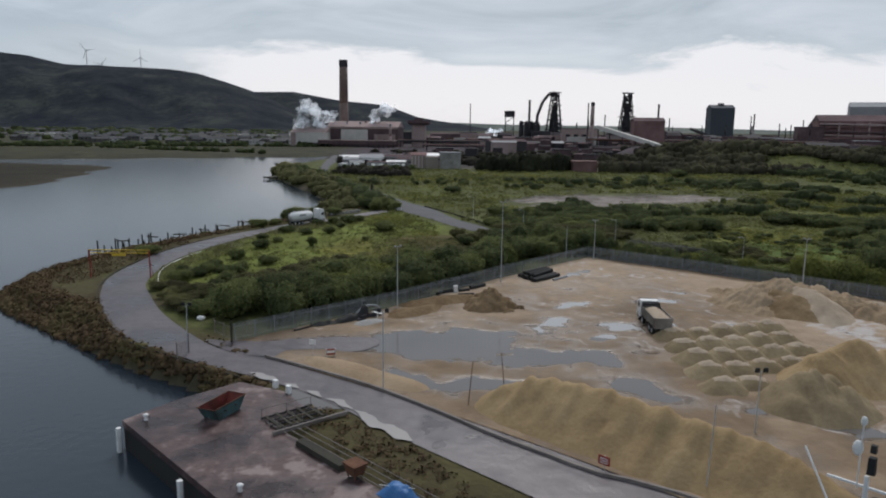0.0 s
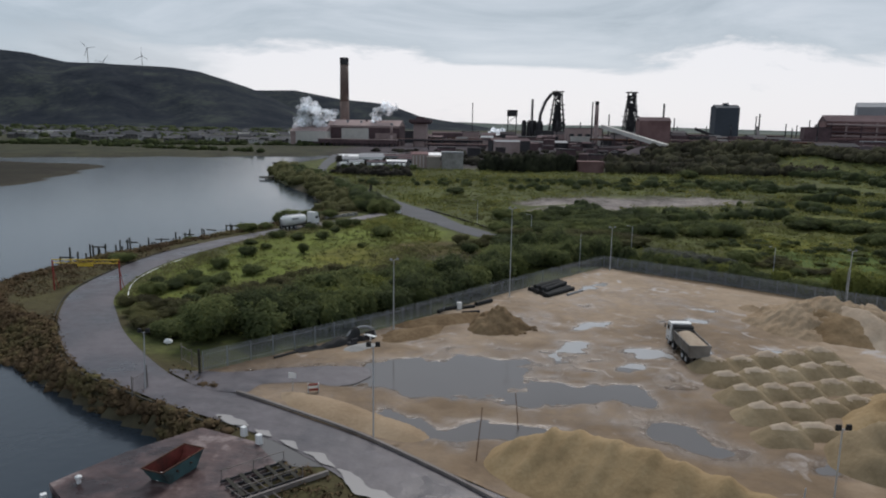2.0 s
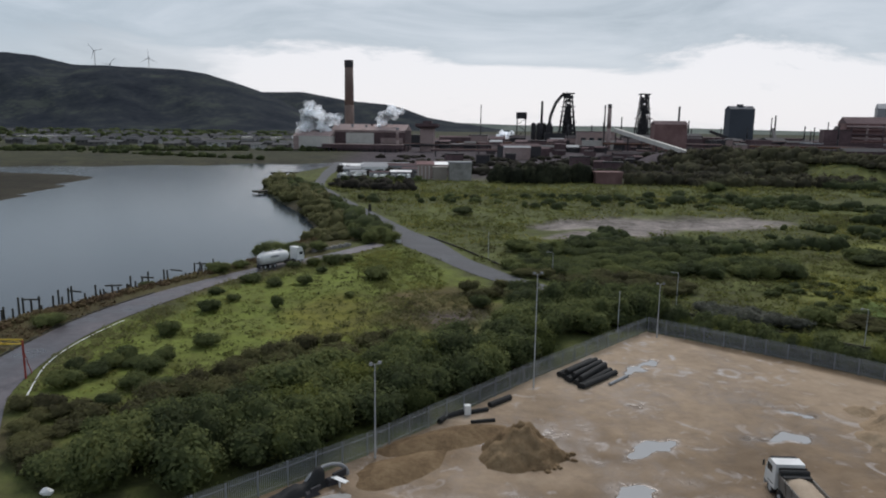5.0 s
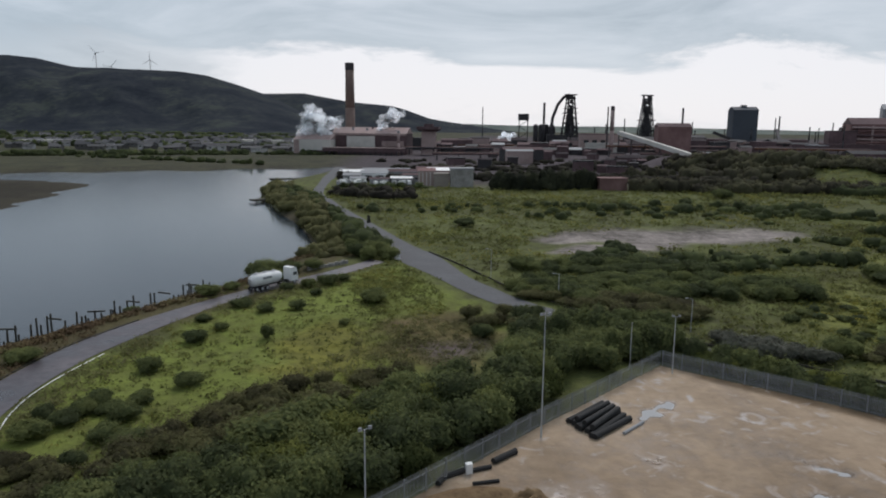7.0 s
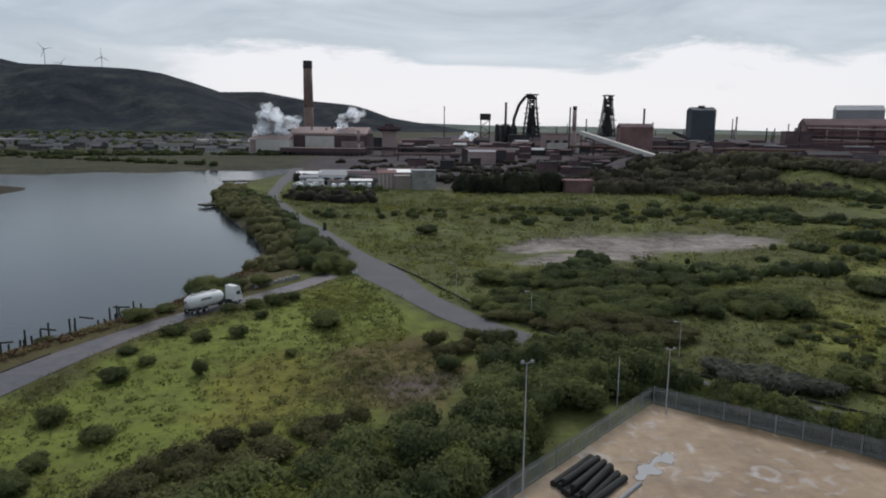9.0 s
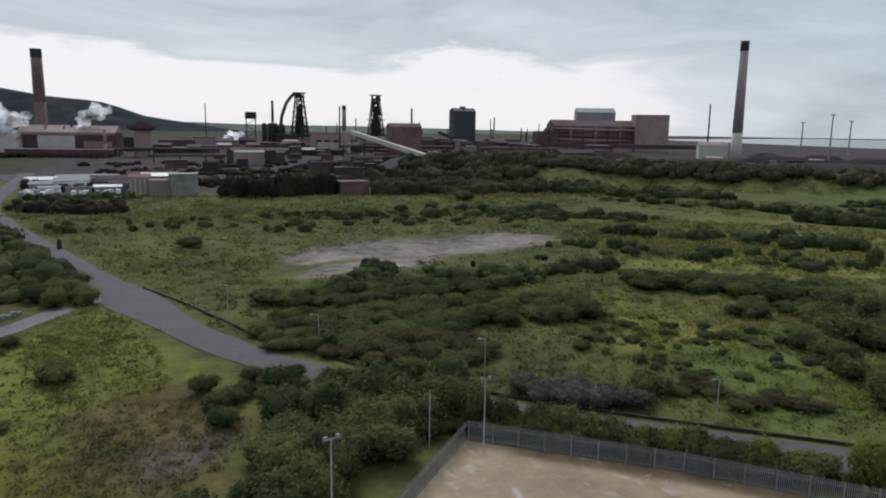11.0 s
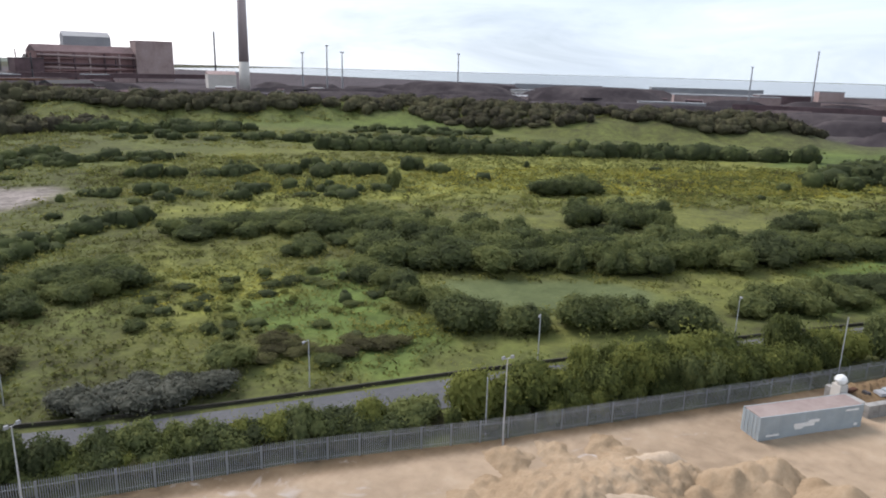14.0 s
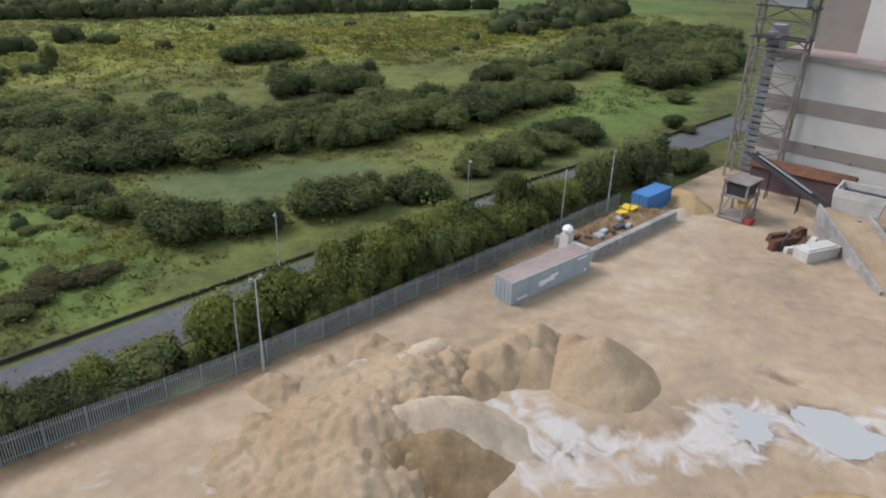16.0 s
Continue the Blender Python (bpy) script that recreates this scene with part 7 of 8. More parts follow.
setting("white_line", line_strip(smooth_line([(-55.2, 112.0), (-57.6, 116.6), (-60.4, 122.5), (-62.0, 128.5), (-62.6, 136), (-62.4, 144)], 1.5), 0.16, 0.075, 0.012), WHITE, "worn white painted road edge line", "road marking")
for k, (x, y) in enumerate(((-21.3, 71.2), (-19.5, 69.9))):
    tagged(part("concrete_block", Shape().box(x, y, 0.03, 0.55, 0.45, 0.8, -35, 0.9, 0.06), WHITE), "white-painted concrete barrier block", "block", "barrier blocks")


def sign(name, label, x, y, h, w, bh, mat, turn):
    p = thing(name, label, "sign", "", local(x, y, turn))
    part("post", Shape().tube((0, 0, -0.1), (0, 0, h), 0.04, n=8), STEEL, p)
    part("board", Shape().box(0, -0.06, h - bh, w, 0.04, bh), mat, p)
    return p


notice = sign("warning_sign", "red notice board with unreadable pale lines", 10.1, 57.4, 1.3, 1.0, 0.75, RED, -35)
for k in range(3):
    part("line_of_writing", Shape().box(0, -0.09, 0.68 + 0.18 * k, 0.7, 0.012, 0.07), WHITE, notice)
sign("notice_sign", "small white notice board on a post", -20.4, 81.7, 1.9, 0.8, 0.55, WHITE, -10)
barrier = thing("barrier_sign", "red and white works barrier at the yard entrance", "barrier", "", local(-18.2, 81.4, 20))
part("frame", Shape().box(-0.5, 0, 0, 0.06, 0.5, 1.0).box(0.5, 0, 0, 0.06, 0.5, 1.0), STEEL, barrier)
for k in range(3):
    part("stripe_board", Shape().box(0, 0, 0.25 + 0.27 * k, 1.1, 0.05, 0.2), (RED, WHITE, RED)[k], barrier)


def flood_post(x, y, h, label, lean=0.0):
    p = thing("floodlight_post", label, "lamp post", "floodlight posts", local(x, y, 10) @ Matrix.Rotation(radians(lean), 4, "Y"))
    part("pole", Shape().tube((0, 0, -0.2), (0, 0, h), 0.07, 0.05, 8), STEEL, p)
    part("crossbar", Shape().box(0, 0, h - 0.06, 0.9, 0.06, 0.06), STEEL, p)
    for side in (-1, 1):
        part("floodlight", Shape().box(side * 0.38, -0.1, h - 0.02, 0.42, 0.2, 0.4, 0, 0.9, 0.03), BLACK, p)
    return p


flood_post(-10.3, 72.2, 8.2, "thin floodlight post with two black lamps beside a puddle")
flood_post(-35.0, 80.1, 5.9, "thin floodlight post with two black lamps beside the gate", 2)
flood_post(24.4, 66.0, 5.8, "thin floodlight post with two black lamps among sand")
for x, y, h, lean, mat in ((2.0, 75.6, 3.4, -6, RUST), (-1.4, 69.2, 4.6, 5, RUST), (17.2, 54.8, 7.0, 2, STEEL)):
    tagged(part("marker_pole", Shape().tube((x, y, -0.2), (x + h * math.tan(radians(lean)), y, h), 0.05, 0.035, 6), mat), "thin weathered pole standing in the yard", "pole", "poles in the yard")
gate = thing("metal_gate", "weathered steel gate standing open on the bank", "gate", "", local(-35.2, 79.5, 76))
for k in range(2):
    part("gate_post", Shape().box(-1.0 + 2.0 * k, 0, -0.8, 0.1, 0.1, 2.7 + 0.5 * k), TRUSS, gate)
for k in range(7):
    part("gate_bar", Shape().box(-0.75 + 0.25 * k, 0, 0.2, 0.025, 0.03, 1.4), TRUSS, gate)
for z in (0.2, 1.6):
    part("gate_rail", Shape().box(0, 0, z, 2.0, 0.04, 0.05), TRUSS, gate)
leaf = thing("mesh_gate", "old mesh gate folded back against the verge", "gate", "", local(-33.5, 87.2, 140))
for k in range(3):
    part("gate_post", Shape().tube((-2.6 + 2.6 * k, 0, -0.3), (-2.6 + 2.6 * k, 0, 1.9), 0.05, 0.05, 6), TRUSS, leaf)
for k in range(18):
    part("gate_bar", Shape().box(-2.5 + 0.29 * k, 0, 0.1, 0.02, 0.02, 1.5), TRUSS, leaf)
for z in (0.15, 1.6):
    part("gate_rail", Shape().box(0, 0, z, 5.2, 0.04, 0.05), TRUSS, leaf)
tagged(part("white_sack", Shape().ball(-39.8, 94.2, 0.25, 0.55, 0.4, 0.32, 0.4, 9, 4, 1.4), WHITE), "pale sack dumped in the rough grass", "sack")
end = thing("gate_post", "thick dark gate post at the fence end", "post", "", local(-31.6, 85.0))
part("post", Shape().box(0, 0, -0.2, 0.22, 0.22, 2.9, 0, 1, 0.03), TIMBER, end)

# height barrier over the quay road
g = thing("height_barrier", "red and yellow height restriction barrier over the road", "barrier", "", local(-70.2, 117.3, 8))
for x in (0.0, 10.2):
    leg = part("post", Shape().box(x, 0, -0.1, 0.2, 0.2, 4.8, 0, 1, 0.03), RED, g, "red painted post")
    part("stay", Shape().tube((x, 0.1, 3.2), (x, 1.4, 0.0), 0.05, n=6), RED, leg)
for z in (4.2, 4.75):
    part("beam", Shape().box(5.1, 0, z, 10.4, 0.12, 0.12), YELLOW, g, "yellow crossbeam")
for k in range(9):
    part("lattice_bar", Shape().tube((0.3 + 1.1 * k, 0, 4.3 if k % 2 else 4.75), (1.4 + 1.1 * k, 0, 4.75 if k % 2 else 4.3), 0.035, n=5), YELLOW, g)
part("hanging_board", Shape().box(5.0, 0, 3.75, 2.4, 0.06, 0.35), YELLOW, g)

# skip, bin, tarpaulin and pipes on the jetty
def skip(m):
    k = thing("waste_skip", "open rusty red and teal waste skip on the jetty", "skip", "", m)
    L, l, w, h = 2.4, 1.55, 0.95, 1.35
    o = [(-l, -w, 0), (l, -w, 0), (l, w, 0), (-l, w, 0), (-L, -w - 0.1, h), (L, -w - 0.1, h), (L, w + 0.1, h), (-L, w + 0.1, h)]
    i = [(-L + 0.1, -w, h), (L - 0.1, -w, h), (L - 0.1, w, h), (-L + 0.1, w, h), (-l + 0.05, -w + 0.08, 0.12), (l - 0.05, -w + 0.08, 0.12), (l - 0.05, w - 0.08, 0.12), (-l + 0.05, w - 0.08, 0.12)]
    part("shell", Shape().add(o, [(3, 2, 1, 0), (0, 1, 5, 4), (1, 2, 6, 5), (2, 3, 7, 6), (3, 0, 4, 7)]), TEAL, k, "faded teal outside")
    part("lining", Shape().add(i, [(4, 5, 6, 7), (0, 1, 5, 4)[::-1], (1, 2, 6, 5)[::-1], (2, 3, 7, 6)[::-1], (3, 0, 4, 7)[::-1]]), SKIPRED, k, "rust-red inside")
    for a, b in ((4, 5), (5, 6), (6, 7), (7, 4)):
        part("rim", Shape().tube(o[a], o[b], 0.06, n=6), RUST, k)
    part("rubbish", Shape().box(-1.2, 0.1, 0.13, 0.8, 0.7, 0.35, 20, 0.8), WHITE, k, "pale rubbish in the skip")
    for x in (-0.8, 0.8):
        for side in (-1, 1):
            part("lifting_lug", Shape().tube((x, side * (w + 0.05), 0.8), (x, side * (w + 0.22), 0.8), 0.07, n=8), RUST, k)
    return k


skip(local(-24.0, 64.2, 74, 0.06) @ Matrix.Scale(0.92, 4))
hopper = thing("rusty_hopper", "small rusty open hopper on the jetty", "hopper", "", local(-9.1, 54.0, -40, 0.06))
part("bin", Shape().box(0, 0, 0.3, 1.0, 0.9, 0.9, 0, 1.5), RUST, hopper)
for k in range(4):
    part("leg", Shape().box((-0.4, 0.4, 0.4, -0.4)[k], (-0.35, -0.35, 0.35, 0.35)[k], 0, 0.1, 0.1, 0.32), RUST, hopper)
tarp = Shape()
for a in range(16):
    for b in range(12):
        u, v = a / 15 - 0.5, b / 11 - 0.5
        tarp.v.append((3.4 * u, 2.4 * v, max(0.03, 1.2 * (1 - (2 * abs(u)) ** 3) * (1 - (2 * abs(v)) ** 3) + 0.25 * bumpy(a, b, 0.35, 2))))
tarp.f = [(a * 12 + b, (a + 1) * 12 + b, (a + 1) * 12 + b + 1, a * 12 + b + 1) for a in range(15) for b in range(11)]
tp = thing("blue_tarpaulin", "crumpled blue tarpaulin and netting heaped on the jetty", "tarpaulin", "", local(-5.4, 51.6, -38, 0.06) @ Matrix.Scale(0.8, 4))
part("sheet", tarp, BLUE, tp)
part("rope", Shape().tube((-1.5, -0.9, 0.9), (1.4, 0.8, 1.0), 0.03, n=5), WHITE, tp)
for k in range(4):
    x0, y0, x1, y1 = -19.3 + 0.42 * k, 62.6 + 0.5 * k, 3.2 + 0.42 * k, 44.2 + 0.5 * k
    tagged(part("pipeline", Shape().tube((x0, y0, 0.25), (x1, y1, 0.25), 0.045, n=6), TRUSS), "thin pale pipeline along the jetty edge", "pipe", "jetty pipelines")
link = thing("link_bridge", "steel grating link bridge beside the jetty", "bridge", "", local(-17.0, 63.9, 45, 0.07))
for k in range(4):
    part("beam", Shape().box(0, -1.5 + 1.0 * k, 0.05, 5.2, 0.1, 0.2), DARKSTEEL, link)
for k in range(5):
    part("tread", Shape().box(-2.1 + 1.05 * k, 0, 0.25, 0.3, 3.2, 0.04), TIMBER, link)
for y in (-1.55, 1.55):
    part("hand_rail", Shape().box(0, y, 1.0, 5.2, 0.05, 0.05), TRUSS, link)
    for x in (-2.5, 0.0, 2.5):
        part("rail_post", Shape().box(x, y, 0.05, 0.05, 0.05, 0.96), TRUSS, link)
part("channel_beam", Shape().box(0.6, -2.1, 0.0, 7.5, 0.22, 0.35), TRUSS, link)
tagged(part("timber_baulk", Shape().box(-12.6, 57.0, 0.06, 6.4, 0.9, 0.45, -40, 0.95, 0.05), TIMBER), "long dark timber baulk lying on the jetty", "timber")
for k, (x, y) in enumerate(((-30.2, 61.9), (-17.0, 50.9))):
    b = thing("mooring_bollard", "pale iron mooring bollard on the jetty edge", "bollard", "mooring bollards", local(x, y, 0, 0.06))
    part("stem", Shape().tube((0, 0, 0), (0, 0, 0.4), 0.17, 0.14, 10), WHITE, b)
    part("cap", Shape().ball(0, 0, 0.48, 0.26, 0.26, 0.15, 0, 10), WHITE, b)
for run in (((-25.4, 74.9), (-23.4, 73.8), (-21.6, 73.0)), ((-20.8, 72.4), (-19.8, 71.8), (-18.9, 71.2)), ((-18.0, 70.6), (-16.8, 69.9), (-15.9, 69.2)), ((-15.4, 68.9), (-13.7, 68.0), (-12.2, 66.6)), ((-12.0, 66.4), (-9.8, 64.4), (-7.7, 62.2), (-5.6, 60.6))):
    mid = smooth_line(run, 0.3)
    rim = []
    for side in (1, -1):
        line = mid if side > 0 else mid[::-1]
        for k, (x, y) in enumerate(line):
            w = 0.55 * min(1.0, 0.1 + k * 0.2, 0.1 + (len(line) - 1 - k) * 0.2) * max(0.2, 1 + 1.3 * bumpy(x, y, 0.5, 3 + side) + 0.3 * bumpy(x, y, 1.4, 6 + side))
            rim.append((x + side * w * 0.55, y + side * w * 0.84, 0.108))
    setting("road_puddle", Shape().add(rim, [tuple(range(len(rim)))[::-1]]), ROADSILT, "silty water lying along the road, pale with painted reflection", "water")

# ---- the cream process building and its plant ----
U, P0 = Vector((0.494, 0.869)), Vector((117.6, 75.4))
hall = thing("process_building", "tall cream clad process building with taupe bands", "building", "", local(P0.x, P0.y, math.degrees(math.atan2(-U.y, -U.x))))
# local x runs along the facade, local y points away behind it
def slab(name, x0, x1, y0, y1, z0, z1, mat, label="", parent=hall):
    return part(name, Shape().box((x0 + x1) / 2, (y0 + y1) / 2, z0, x1 - x0, y1 - y0, z1 - z0), mat, parent, label)


slab("wall", 0, 60, 0.12, 25, -0.3, 18.0, CREAM)
slab("plinth_band", 0, 60, 0.0, 0.12, 0.0, 0.9, BAND, "taupe plinth")
slab("cladding_band", 0, 60, 0.0, 0.12, 4.7, 6.4, BAND, "taupe cladding band")
slab("cladding_band", 0, 60, 0.0, 0.12, 10.5, 12.6, BAND, "taupe cladding band")
slab("roof", -0.3, 60, -0.3, 25.3, 18.0, 18.35, PINK, "pinkish flat roof")
slab("parapet", -0.4, 60, -0.42, -0.3, 17.8, 18.5, BAND)
slab("upper_block", 9, 60, 6, 25, 18.35, 38, CREAM)
# Shade on this upper corner is painted by the darker taupe colour.
slab("upper_block_corner", 2.5, 9, 9, 25, 18.35, 34, BAND, "upper corner with its shade painted in taupe")
slab("dark_opening", 20, 22.5, 5.9, 6.0, 19, 26, GLASS)
for k in range(22):
    slab("cladding_rib", -1.9, -0.02, 0.2, 0.9, 0.4 + 0.95 * k, 1.1 + 0.95 * k, GREYCLAD)
slab("stair_column", -1.8, -0.02, 0.9, 4.0, -0.2, 22, GREYCLAD, "ribbed grey stair column")
for k in range(3):
    slab("wall_vent", 3.0 + 5 * k, 3.3 + 5 * k, -0.08, 0.0, 7.6 - 1.5 * k, 7.8 - 1.5 * k, DARKSTEEL)

tower = thing("lattice_tower", "tall weathered steel lattice conveyor tower", "tower", "", local(P0.x, P0.y, math.degrees(math.atan2(-U.y, -U.x))))
T = [(-2.6, -3.6), (4.4, -3.0), (4.4, -0.6), (-2.6, -0.6)]
for x, y in T:
    part("leg", Shape().box(x, y, 0, 0.32, 0.32, 31), TRUSS, tower)
for face in range(4):
    (ax, ay), (bx, by) = T[face], T[(face + 1) % 4]
    for k in range(8):
        z = 3.6 * k + 1.2
        part("brace", Shape().tube((ax, ay, z) if k % 2 else (bx, by, z), (bx, by, z + 3.6) if k % 2 else (ax, ay, z + 3.6), 0.09, n=5), TRUSS, tower)
        if k:
            part("strut", Shape().tube((ax, ay, z), (bx, by, z), 0.08, n=5), TRUSS, tower)
for z in (20.6, 24.8, 28.6):
    part("platform", Shape().box(0.9, -2.0, z, 7.8, 3.6, 0.18), DARKSTEEL, tower)
    for x in (-2.8, 4.6):
        part("guard_rail", Shape().box(x, -2.0, z + 1.1, 0.06, 3.6, 0.06), TRUSS, tower)
part("gantry_head", Shape().box(0.9, -2.0, 25.0, 5.0, 2.8, 2.6, 0, 0.95), GREYCLAD, tower)

plant_frame = thing("screening_plant", "blue-grey steel screening plant on a braced frame", "plant", "", local(98.2, 80.6, -35))
for x in (-1.8, 1.8):
    for y in (-1.5, 1.5):
        part("leg", Shape().box(x, y, 0, 0.22, 0.22, 5.2), TRUSS, plant_frame)
for y in (-1.5, 1.5):
    part("brace", Shape().tube((-1.8, y, 0.4), (1.8, y, 3.2), 0.08, n=6), TRUSS, plant_frame)
for z in (0.3, 3.2, 5.2):
    part("deck", Shape().box(0, 0, z, 4.2, 3.4, 0.2), TRUSS, plant_frame)
part("screen_box", Shape().box(0, 0, 3.4, 3.0, 2.4, 1.5, 0, 1.15), DARKSTEEL, plant_frame)
part("red_motor", Shape().box(-1.2, -2.3, 0, 1.4, 1.0, 0.9, 0, 0.9, 0.08), RED, plant_frame)
loader = thing("yellow_hopper", "small yellow feed hopper beside the plant", "hopper", "", local(101.3, 79.2, -20))
part("bin", Shape().box(0, 0, 0.9, 1.3, 1.3, 1.0, 0, 1.35), YELLOW, loader)
for k in range(4):
    part("leg", Shape().box((-0.5, 0.5, 0.5, -0.5)[k], (-0.5, -0.5, 0.5, 0.5)[k], 0, 0.12, 0.12, 0.95), YELLOW, loader)


def conveyor(name, label, a, b, w, mat, legs=2):
    a, b = Vector(a), Vector(b)
    d = b - a
    L, turn, tilt = d.length, math.degrees(math.atan2(d.y, d.x)), math.asin(d.z / d.length)
    c = thing(name, label, "conveyor", "", Matrix.Translation(a) @ Matrix.Rotation(radians(turn), 4, "Z") @ Matrix.Rotation(-tilt, 4, "Y"))
    part("belt", Shape().box(L / 2, 0, 0.22, L, w * 0.8, 0.06), BLACK, c)
    for side in (-1, 1):
        part("side_truss", Shape().box(L / 2, side * w / 2, 0, L, 0.1, 0.5), mat, c)
    part("cover_strip", Shape().box(L * 0.45, 0, 0.55, L * 0.7, w * 0.22, 0.08), GREYCLAD, c)
    n = max(2, int(L / 2.5))
    for k in range(n):
        part("roller", Shape().tube((L * (k + 0.5) / n, -w / 2, 0.12), (L * (k + 0.5) / n, w / 2, 0.12), 0.07, n=6), STEEL, c)
    for k in range(legs):
        f = (k + 0.7) / legs * 0.8
        p = a + d * f
        tagged(part("conveyor_trestle", Shape().tube((p.x, p.y, 0), (p.x - 0.2, p.y, p.z + 0.05), 0.1, n=6).tube((p.x + 1.0, p.y - 0.6, 0), (p.x, p.y, p.z + 0.05), 0.1, n=6), DARKSTEEL), "dark steel trestle carrying a conveyor", "trestle", "conveyor trestles")
    return c


conveyor("belt_conveyor", "inclined belt conveyor with a pale cover strip", (109.5, 77.6, 5.4), (97.6, 70.2, 2.6), 1.5, DARKSTEEL)
shed = thing("conveyor_shed", "long dark maroon conveyor housing beside the building", "shed", "", local(110.0, 70.2, 62))
part("wall", Shape().box(0, 0, 0, 13.0, 4.0, 3.4), MAROON, shed)
part("roof", Shape().gable(0, 0, 3.4, 13.0, 4.0, 0.9, 0, 0.3), RUST, shed)
feeder = thing("feed_hopper", "cream steel feed hopper with an open chute", "hopper", "", local(97.3, 66.8, 62))
part("bin", Shape().box(0, 0, 2.4, 5.0, 4.0, 2.4, 0, 1.12).box(0, -2.1, 4.8, 5.6, 0.2, 0.9).box(0, 2.1, 4.8, 5.6, 0.2, 0.9).box(2.6, 0, 4.8, 0.2, 4.0, 0.9), DUSTY, feeder)
# The bin is solid; this dark plate paints the shade of its opening.
part("mouth", Shape().box(-0.2, 0, 4.81, 4.8, 3.8, 0.05), DARKSTEEL, feeder, "dark plate for the shade inside the open mouth")
part("chute", Shape().box(0.3, 2.2, 1.0, 2.4, 1.6, 1.6, 0, 1.2), DARKSTEEL, feeder)
for k in range(4):
    part("leg", Shape().box((-2.0, 2.0, 2.0, -2.0)[k], (-1.5, -1.5, 1.5, 1.5)[k], 0, 0.3, 0.3, 2.5), BAND, feeder)
ramp = thing("concrete_ramp", "pale concrete loading ramp with low walls", "ramp", "", local(88.5, 68.0, 188))
part("slope", Shape().add([(-8, -2.4, -0.1), (9, -2.4, -0.1), (9, 2.4, -0.1), (-8, 2.4, -0.1), (-8, -2.4, 3.0), (9, -2.4, 0.05), (9, 2.4, 0.05), (-8, 2.4, 3.0)], [(4, 5, 6, 7), (0, 1, 5, 4), (2, 3, 7, 6), (3, 0, 4, 7), (1, 2, 6, 5), (3, 2, 1, 0)]), SAND_PALE, ramp)
for side in (-1, 1):
    part("side_wall", Shape().add([(-8, side * 2.4, -0.1), (9, side * 2.4, -0.1), (9, side * 2.75, -0.1), (-8, side * 2.75, -0.1), (-8, side * 2.4, 3.7), (9, side * 2.4, 0.6), (9, side * 2.75, 0.6), (-8, side * 2.75, 3.7)],
                                  [(4, 5, 6, 7), (0, 1, 5, 4), (2, 3, 7, 6), (3, 0, 4, 7), (1, 2, 6, 5)]), CONCRETE, ramp)
tagged(part("white_skip", Shape().box(87.6, 73.6, 0, 5.0, 2.0, 1.5, -55, 1.06, 0.05).box(87.6, 73.6, 1.5, 4.6, 1.6, 0.15, -55), DUSTY), "white painted steel bin beside scrap", "bin")
rng = np.random.default_rng(8)
for k in range(22):
    tagged(part("scrap_plate", Shape().box(90.0 + rng.uniform(-3.5, 3.5), 75.6 + rng.uniform(-2.0, 2.0), 0.0, rng.uniform(1.5, 4.2), rng.uniform(0.3, 1.0), rng.uniform(0.2, 1.5), rng.uniform(-80, -10), 0.8, 0.03), (RUST, DUSTY, DARKSTEEL, RUST)[k % 4]), "rusty and pale scrap steel plate in a heap", "scrap", "scrap in the yard")
heap("sand_mound", "low mound of orange sand near the gate", blob(101.0, 86.6, 4.6, 3.2, 30, 14), 2.6, 0.75, SAND, 14)
heap("sand_mound", "low pale spread of sand beside the bay", blob(96.6, 88.2, 4.4, 1.9, -35, 15), 1.0, 0.5, SAND_DRY, 15)
gatepost = thing("entrance_gate", "pale steel entrance gate standing open", "gate", "", local(106.5, 88.2, 60))
for k in range(10):
    part("gate_bar", Shape().box(0.4 * k, 0, 0.1, 0.06, 0.05, 2.3), PALE_METAL, gatepost)
for z in (0.1, 2.3):
    part("gate_rail", Shape().box(1.8, 0, z, 3.8, 0.08, 0.08), PALE_METAL, gatepost)

# moored ship, of which the mast rises into view
ship = thing("moored_ship", "small white-masted ship moored at the quay", "ship", "", local(13.4, 26.4, -40, WATER_Z - 1.6))
hull = [(-16, -3.2), (-17, 0), (-16, 3.2), (10, 3.4), (16, 2.0), (19, 0), (16, -2.0), (10, -3.4)]
part("hull", Shape().prism([(x, y - 6.5) for x, y in hull], -1.5, 2.2), BLUE, ship)
part("deckhouse", Shape().box(-6, -6.5, 2.2, 9, 5.4, 5.2, 0, 1, 0.2), WHITE, ship)
part("mast", Shape().tube((0, 0, 7.2), (0, 0, 20.4), 0.11, 0.07, 10).tube((0, 0, 7.4), (-3, -5.5, 7.4), 0.2, 0.2, 8).tube((0.5, -0.2, 7.2), (0.5, -0.2, 19.6), 0.08, 0.06, 8), WHITE, ship, "white tubular mast")
part("crosstree", Shape().box(0, 0, 20.0, 2.2, 0.07, 0.07).tube((-2.0, 0.6, 20.5), (0.6, -1.4, 17.5), 0.035, n=6), WHITE, ship)
part("radar", Shape().box(0.1, 0, 20.5, 0.22, 0.22, 0.55, 0, 0.9).box(0.1, 0, 21.2, 0.16, 0.16, 0.25), BLACK, ship, "black radar motor")
part("satellite_dome", Shape().ball(-0.4, 0.3, 21.1, 0.16, 0.16, 0.26, 0, 10), WHITE, ship)
part("antenna", Shape().tube((-0.2, -0.2, 20.0), (-0.2, -0.2, 22.2), 0.02, n=5).ball(-0.2, -0.2, 22.2, 0.1, 0.1, 0.16, 0, 8), WHITE, ship)
